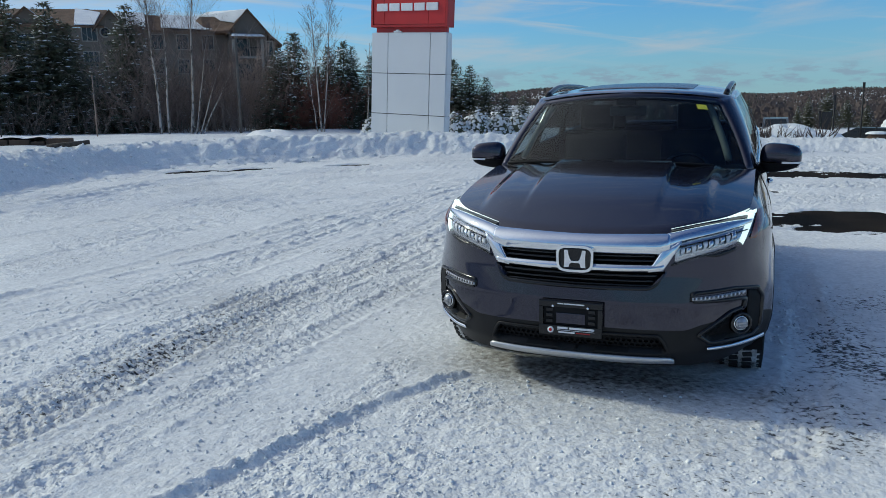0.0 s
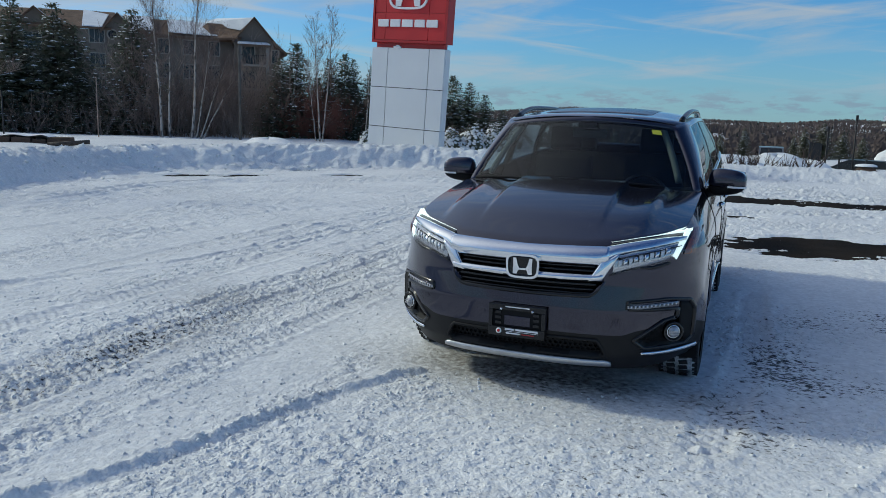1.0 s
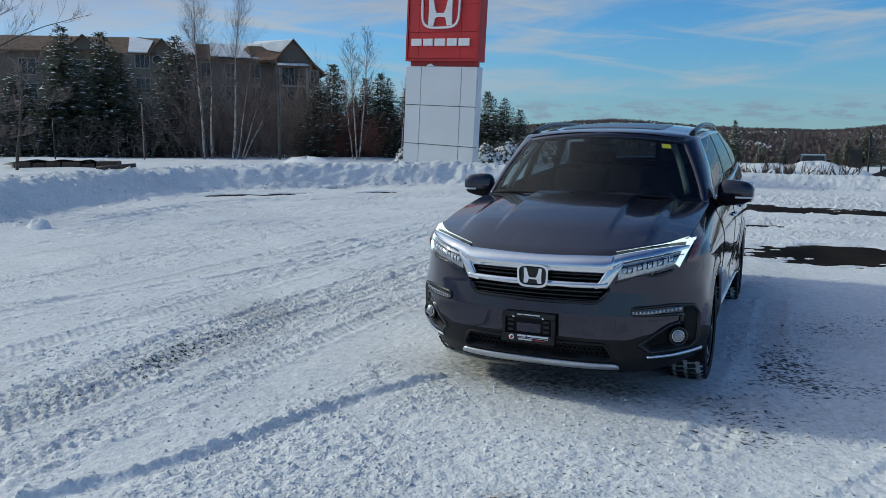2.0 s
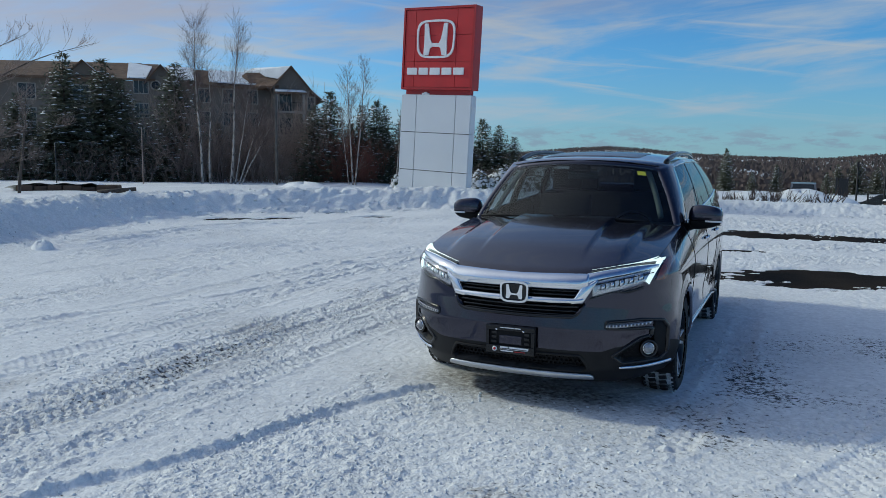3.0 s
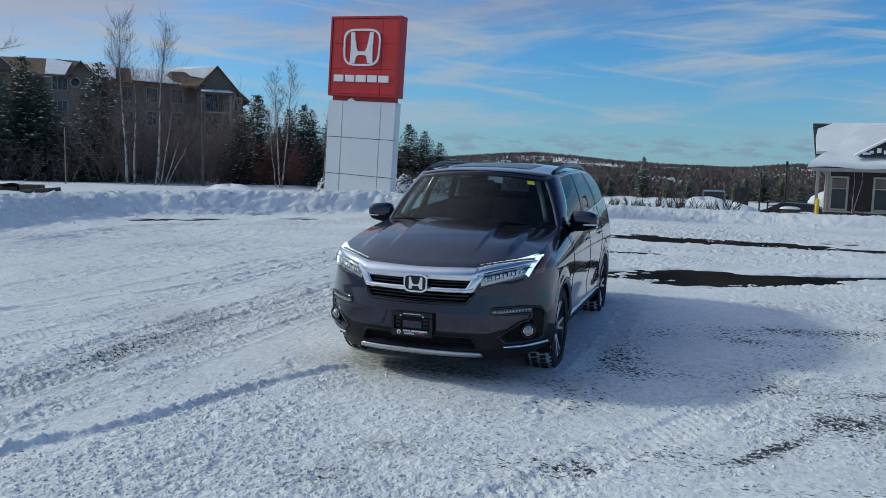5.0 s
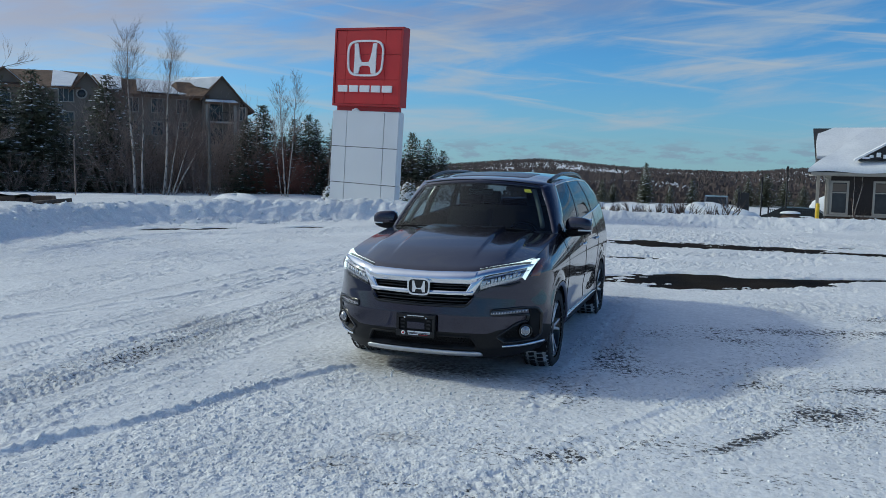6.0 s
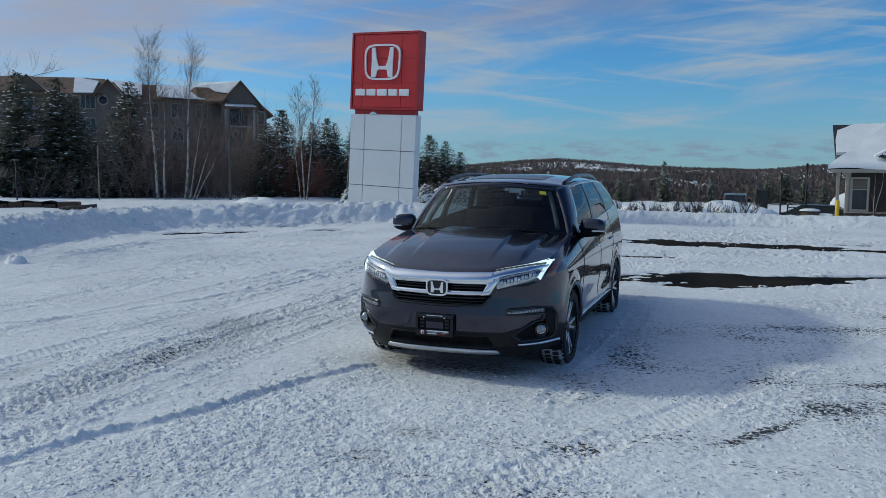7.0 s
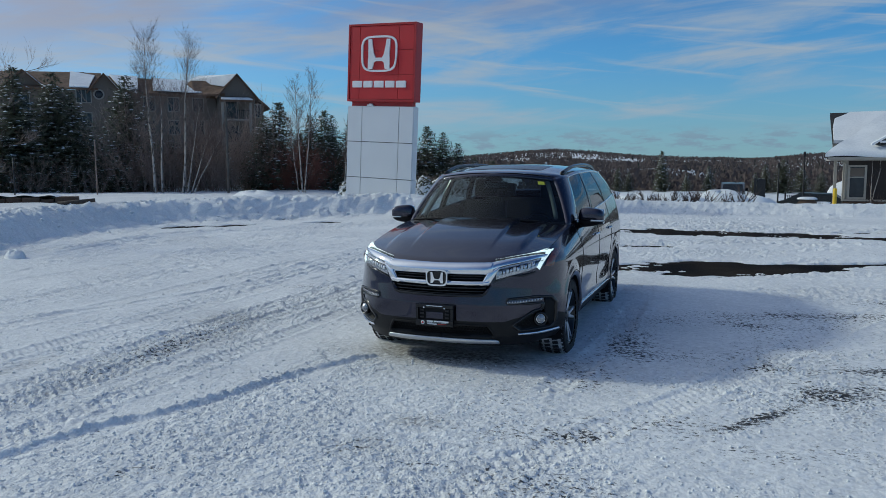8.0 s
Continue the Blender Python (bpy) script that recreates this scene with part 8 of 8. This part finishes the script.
# dark notice board and smaller one
k1 = thing("notice_board", "dark brown board on two posts seen from behind", "board", m=pose(3.15, 29.68, 0))
box("board", (0.10, -0.05, 0.40), (0.42, 0.05, 1.18), M_IRON, k1, "", 0.01)
box("post", (0.0, -0.06, -0.4), (0.08, 0.06, 1.22), M_IRON, k1)
box("post", (0.40, -0.06, -0.4), (0.45, 0.06, 1.16), M_IRON, k1)

# snow heaps, covered stones
def snow_heap(name, x, y, r, ry, h, seed, label):
    rnd = random.Random(seed)
    rows = []
    for v in np.linspace(0, 1, 12):
        row = []
        for u in range(26):
            a = 2 * math.pi * u / 26
            q = 1 + 0.16 * math.sin(a * 2 + seed) + 0.05 * math.sin(a * 7 + seed * 2 + v * 5) + 0.05 * math.sin(a * 5 + v * 9)
            rr = math.cos(v * math.pi / 2) ** 0.8
            row.append((r * rr * q * math.cos(a), ry * rr * q * math.sin(a), h * math.sin(v * math.pi / 2) * (1 + 0.12 * math.sin(a * 2 + v * 6 + seed)) - 0.05 + rnd.uniform(-0.012, 0.012)))
        rows.append(row)
    bm = bmesh.new()
    add_grid(bm, rows, True)
    ob = part(name, bm, M_SNOWHEAP)
    ob.matrix_world = pose(x, y, z_at(x, y) - 0.05)
    return tagged(ob, label, "snow mound", "snow mounds")


HEAP = "rounded mound of clean snow at the lot's edge"
for k, (x, y, r, ry, h) in enumerate(((0.4, 24.6, 1.1, 0.7, 0.52), (1.9, 25.0, 1.1, 0.6, 0.60), (-1.2, 24.6, 1.3, 0.7, 0.46), (2.9, 25.4, 0.9, 0.6, 0.42), (-2.6, 24.8, 1.4, 0.8, 0.60), (10.1, 52.0, 2.0, 1.2, 1.5), (3.75, 29.9, 0.34, 0.3, 0.30))):
    snow_heap("snow_mound", x, y, r, ry, h, k + 1, HEAP)
for k, (x, y, r, ry, h) in enumerate(((-12.75, 16.45, 0.95, 0.7, 0.32), (-11.3, 17.3, 0.8, 0.6, 0.30))):
    snow_heap("snow_mound", x, y, r, ry, h, k + 21, "smooth mound of snow behind the ploughed bank")
snow_heap("snow_block", -10.2, 4.63, 0.25, 0.20, 0.24, 9, "single block of snow lying on the lot")


def boulder(x, y, w, h, seed, label):
    st = thing("boulder", label, "rock", "", pose(x, y, z_at(x, y)))
    rnd = random.Random(seed)
    rows = []
    for v in np.linspace(-0.4, 1, 9):
        rows.append([(w * math.cos(a) * max(0.05, (1 - max(0, v) ** 3)) * rnd.uniform(0.9, 1.08), 0.6 * w * math.sin(a) * max(0.05, (1 - max(0, v) ** 3)), h * v) for a in np.linspace(0, 6.283, 15)[:-1]])
    bm = bmesh.new()
    add_grid(bm, rows, True)
    part("stone", bm, M_STONE, st, smooth=False)
    rows = []
    for v in np.linspace(0, 1, 7):
        rows.append([(w * 1.08 * math.cos(a) * math.cos(v * 1.57) ** 0.6, 0.66 * w * math.sin(a) * math.cos(v * 1.57) ** 0.6, h * 0.72 + 0.32 * h * math.sin(v * 1.57)) for a in np.linspace(0, 6.283, 17)[:-1]])
    bm = bmesh.new()
    add_grid(bm, rows, True)
    part("snow_cap", bm, M_SNOWCAP, st, "smooth cap of snow")


boulder(5.3, 30.57, 0.38, 0.34, 3, "boulder with a thick cap of snow")
boulder(5.95, 30.9, 0.28, 0.14, 4, "boulder with a thick cap of snow")

# stone terrace edge on the wooded side
wall = thing("stone_terrace", "low dry-stone terrace edge capped with snow", "stone wall", m=pose(-16.7, 10.55, 0, 0, 0, 30))
wz = z_at(-16.7, 10.55) - 0.04
rnd = random.Random(12)
x = -1.1
while x < 1.0:
    w = rnd.uniform(0.32, 0.62)
    box("stone", (x, -0.16 - rnd.uniform(0, 0.06), wz - 0.40), (x + w - 0.03, 0.25, wz + 0.17 + rnd.uniform(-0.06, 0.04)), M_STONE, wall, "", 0.05)
    x += w
bm = bmesh.new()
rows = []
for j in range(7):
    t = j / 6
    rows.append([(u, -0.16 + 1.5 * t, wz + 0.19 + 0.08 * math.sin(math.pi * min(1, t * 1.1 + 0.12)) - 0.22 * t * t - 0.25 * max(0, abs(u) - 0.9) + 0.02 * math.sin(u * 9)) for u in np.linspace(-1.5, 1.5, 30)])
add_grid(bm, rows)
part("snow_cap", bm, M_SNOWCAP, wall, "snow on the terrace edge")
log = tube("log", [(-14.3, 9.6, z_at(-14.3, 9.6) + 0.02), (-13.63, 10.22, z_at(-13.63, 10.22) + 0.13)], [0.07, 0.05], M_BARK)
tagged(log, "dark fallen log half buried in snow", "log")


def pole(name, x, y, top, rad, mat, label, cat):
    z = z_at(x, y) - 0.4
    ob = tube(name, [(x, y, z), (x, y, (z + top) / 2), (x, y, top)], [rad, rad * 0.92, rad * 0.8], mat, seg=10)
    return tagged(ob, label, cat)


pole("utility_pole", -16.19, 19.76, 4.1, 0.050, M_POLE, "weathered wooden pole behind the bank", "pole")
pole("sapling_stake", -19.13, 16.03, 2.75, 0.020, M_TWIG, "thin grey stake between the spruces", "stake")
pole("lamp_post", -17.02, 10.7, 2.1, 0.02, M_IRON, "slim black post behind the terrace", "post")
for x, y, top in ((5.94, 41.55, 2.45), (4.66, 41.63, 1.85)):
    lamp = thing("street_lamp", "slim black lamp post at the lower lot", "lamp", "lamps of the lower lot", pose(x, y, 0))
    tube("pole", [(0, 0, -2.0), (0, 0, top)], [0.05, 0.035], M_IRON, lamp, "", 8)
    box("lamp_head", (-0.06, -0.06, top - 0.25), (0.06, 0.06, top + 0.03), M_IRON, lamp, "", 0.03)


# ---- vehicles of the lower lot ----
def far_car(x, y, turn, paint, label, tall, length, cab):
    c = thing("parked_vehicle", label, "car", "", pose(x, y, tall[0], 0, 0, turn))
    w = 0.9
    prof = cab
    bm = bmesh.new()
    rows = []
    for sx in (-w, -w * 0.92, w * 0.92, w):
        rows.append([(sx * (1 - 0.12 * max(0, z - 0.9)), y_, z) for y_, z in prof])
    add_grid(bm, rows)
    for sx in (0, 3):
        bm.faces.new([bm.verts.new(p) for p in rows[sx]])
    bmesh.ops.recalc_face_normals(bm, faces=bm.faces)
    part("body", bm, paint, c, smooth=False)
    return c


z0 = -1.22
green = far_car(6.9, 42.5, 80, M_CARGREEN, "dark green car parked in the lower lot", (z0,), 4.5,
                [(-2.2, 0.25), (-2.25, 0.75), (-1.3, 0.98), (-0.7, 1.38), (1.0, 1.42), (1.8, 1.0), (2.2, 0.9), (2.2, 0.25)])
for sx in (-1, 1):
    slab("side_glass", [(sx * 0.86, -0.62, 1.32), (sx * 0.86, 0.9, 1.34), (sx * 0.88, 1.4, 1.02), (sx * 0.88, -1.05, 1.02)], 0.01, M_WINDOW, green)
    for yy in (-1.4, 1.4):
        bm = bmesh.new()
        add_lathe(bm, [(-0.1, 0.02), (-0.1, 0.33), (0.1, 0.33), (0.1, 0.02)], 20, "x")
        bmesh.ops.translate(bm, verts=bm.verts, vec=(sx * 0.82, yy, 0.33))
        part("wheel", bm, M_RUBBER, green)
jeep = far_car(2.25, 57.0, 0, M_CARGREY, "grey pickup truck parked behind a snow heap", (-1.42,), 5.2,
               [(-2.6, 0.35), (-2.6, 1.1), (-1.5, 1.2), (-0.9, 1.82), (0.5, 1.85), (0.7, 1.2), (2.6, 1.15), (2.6, 0.35)])
slab("windscreen", [(-0.74, -1.44, 1.27), (0.74, -1.44, 1.27), (0.66, -0.98, 1.76), (-0.66, -0.98, 1.76)], 0.02, M_WINDOW, jeep, "dark windscreen")
box("grille", (-0.75, -2.64, 0.65), (0.75, -2.6, 1.0), M_DARK, jeep)
for sx in (-1, 1):
    box("mirror", (sx * 0.95 - 0.10, -1.2, 1.25), (sx * 0.95 + 0.10, -1.1, 1.5), M_DARK, jeep, "", 0.02)
    for yy in (-1.6, 1.6):
        bm = bmesh.new()
        add_lathe(bm, [(-0.12, 0.02), (-0.12, 0.4), (0.12, 0.4), (0.12, 0.02)], 20, "x")
        bmesh.ops.translate(bm, verts=bm.verts, vec=(sx * 0.80, yy, 0.4))
        part("wheel", bm, M_RUBBER, jeep)
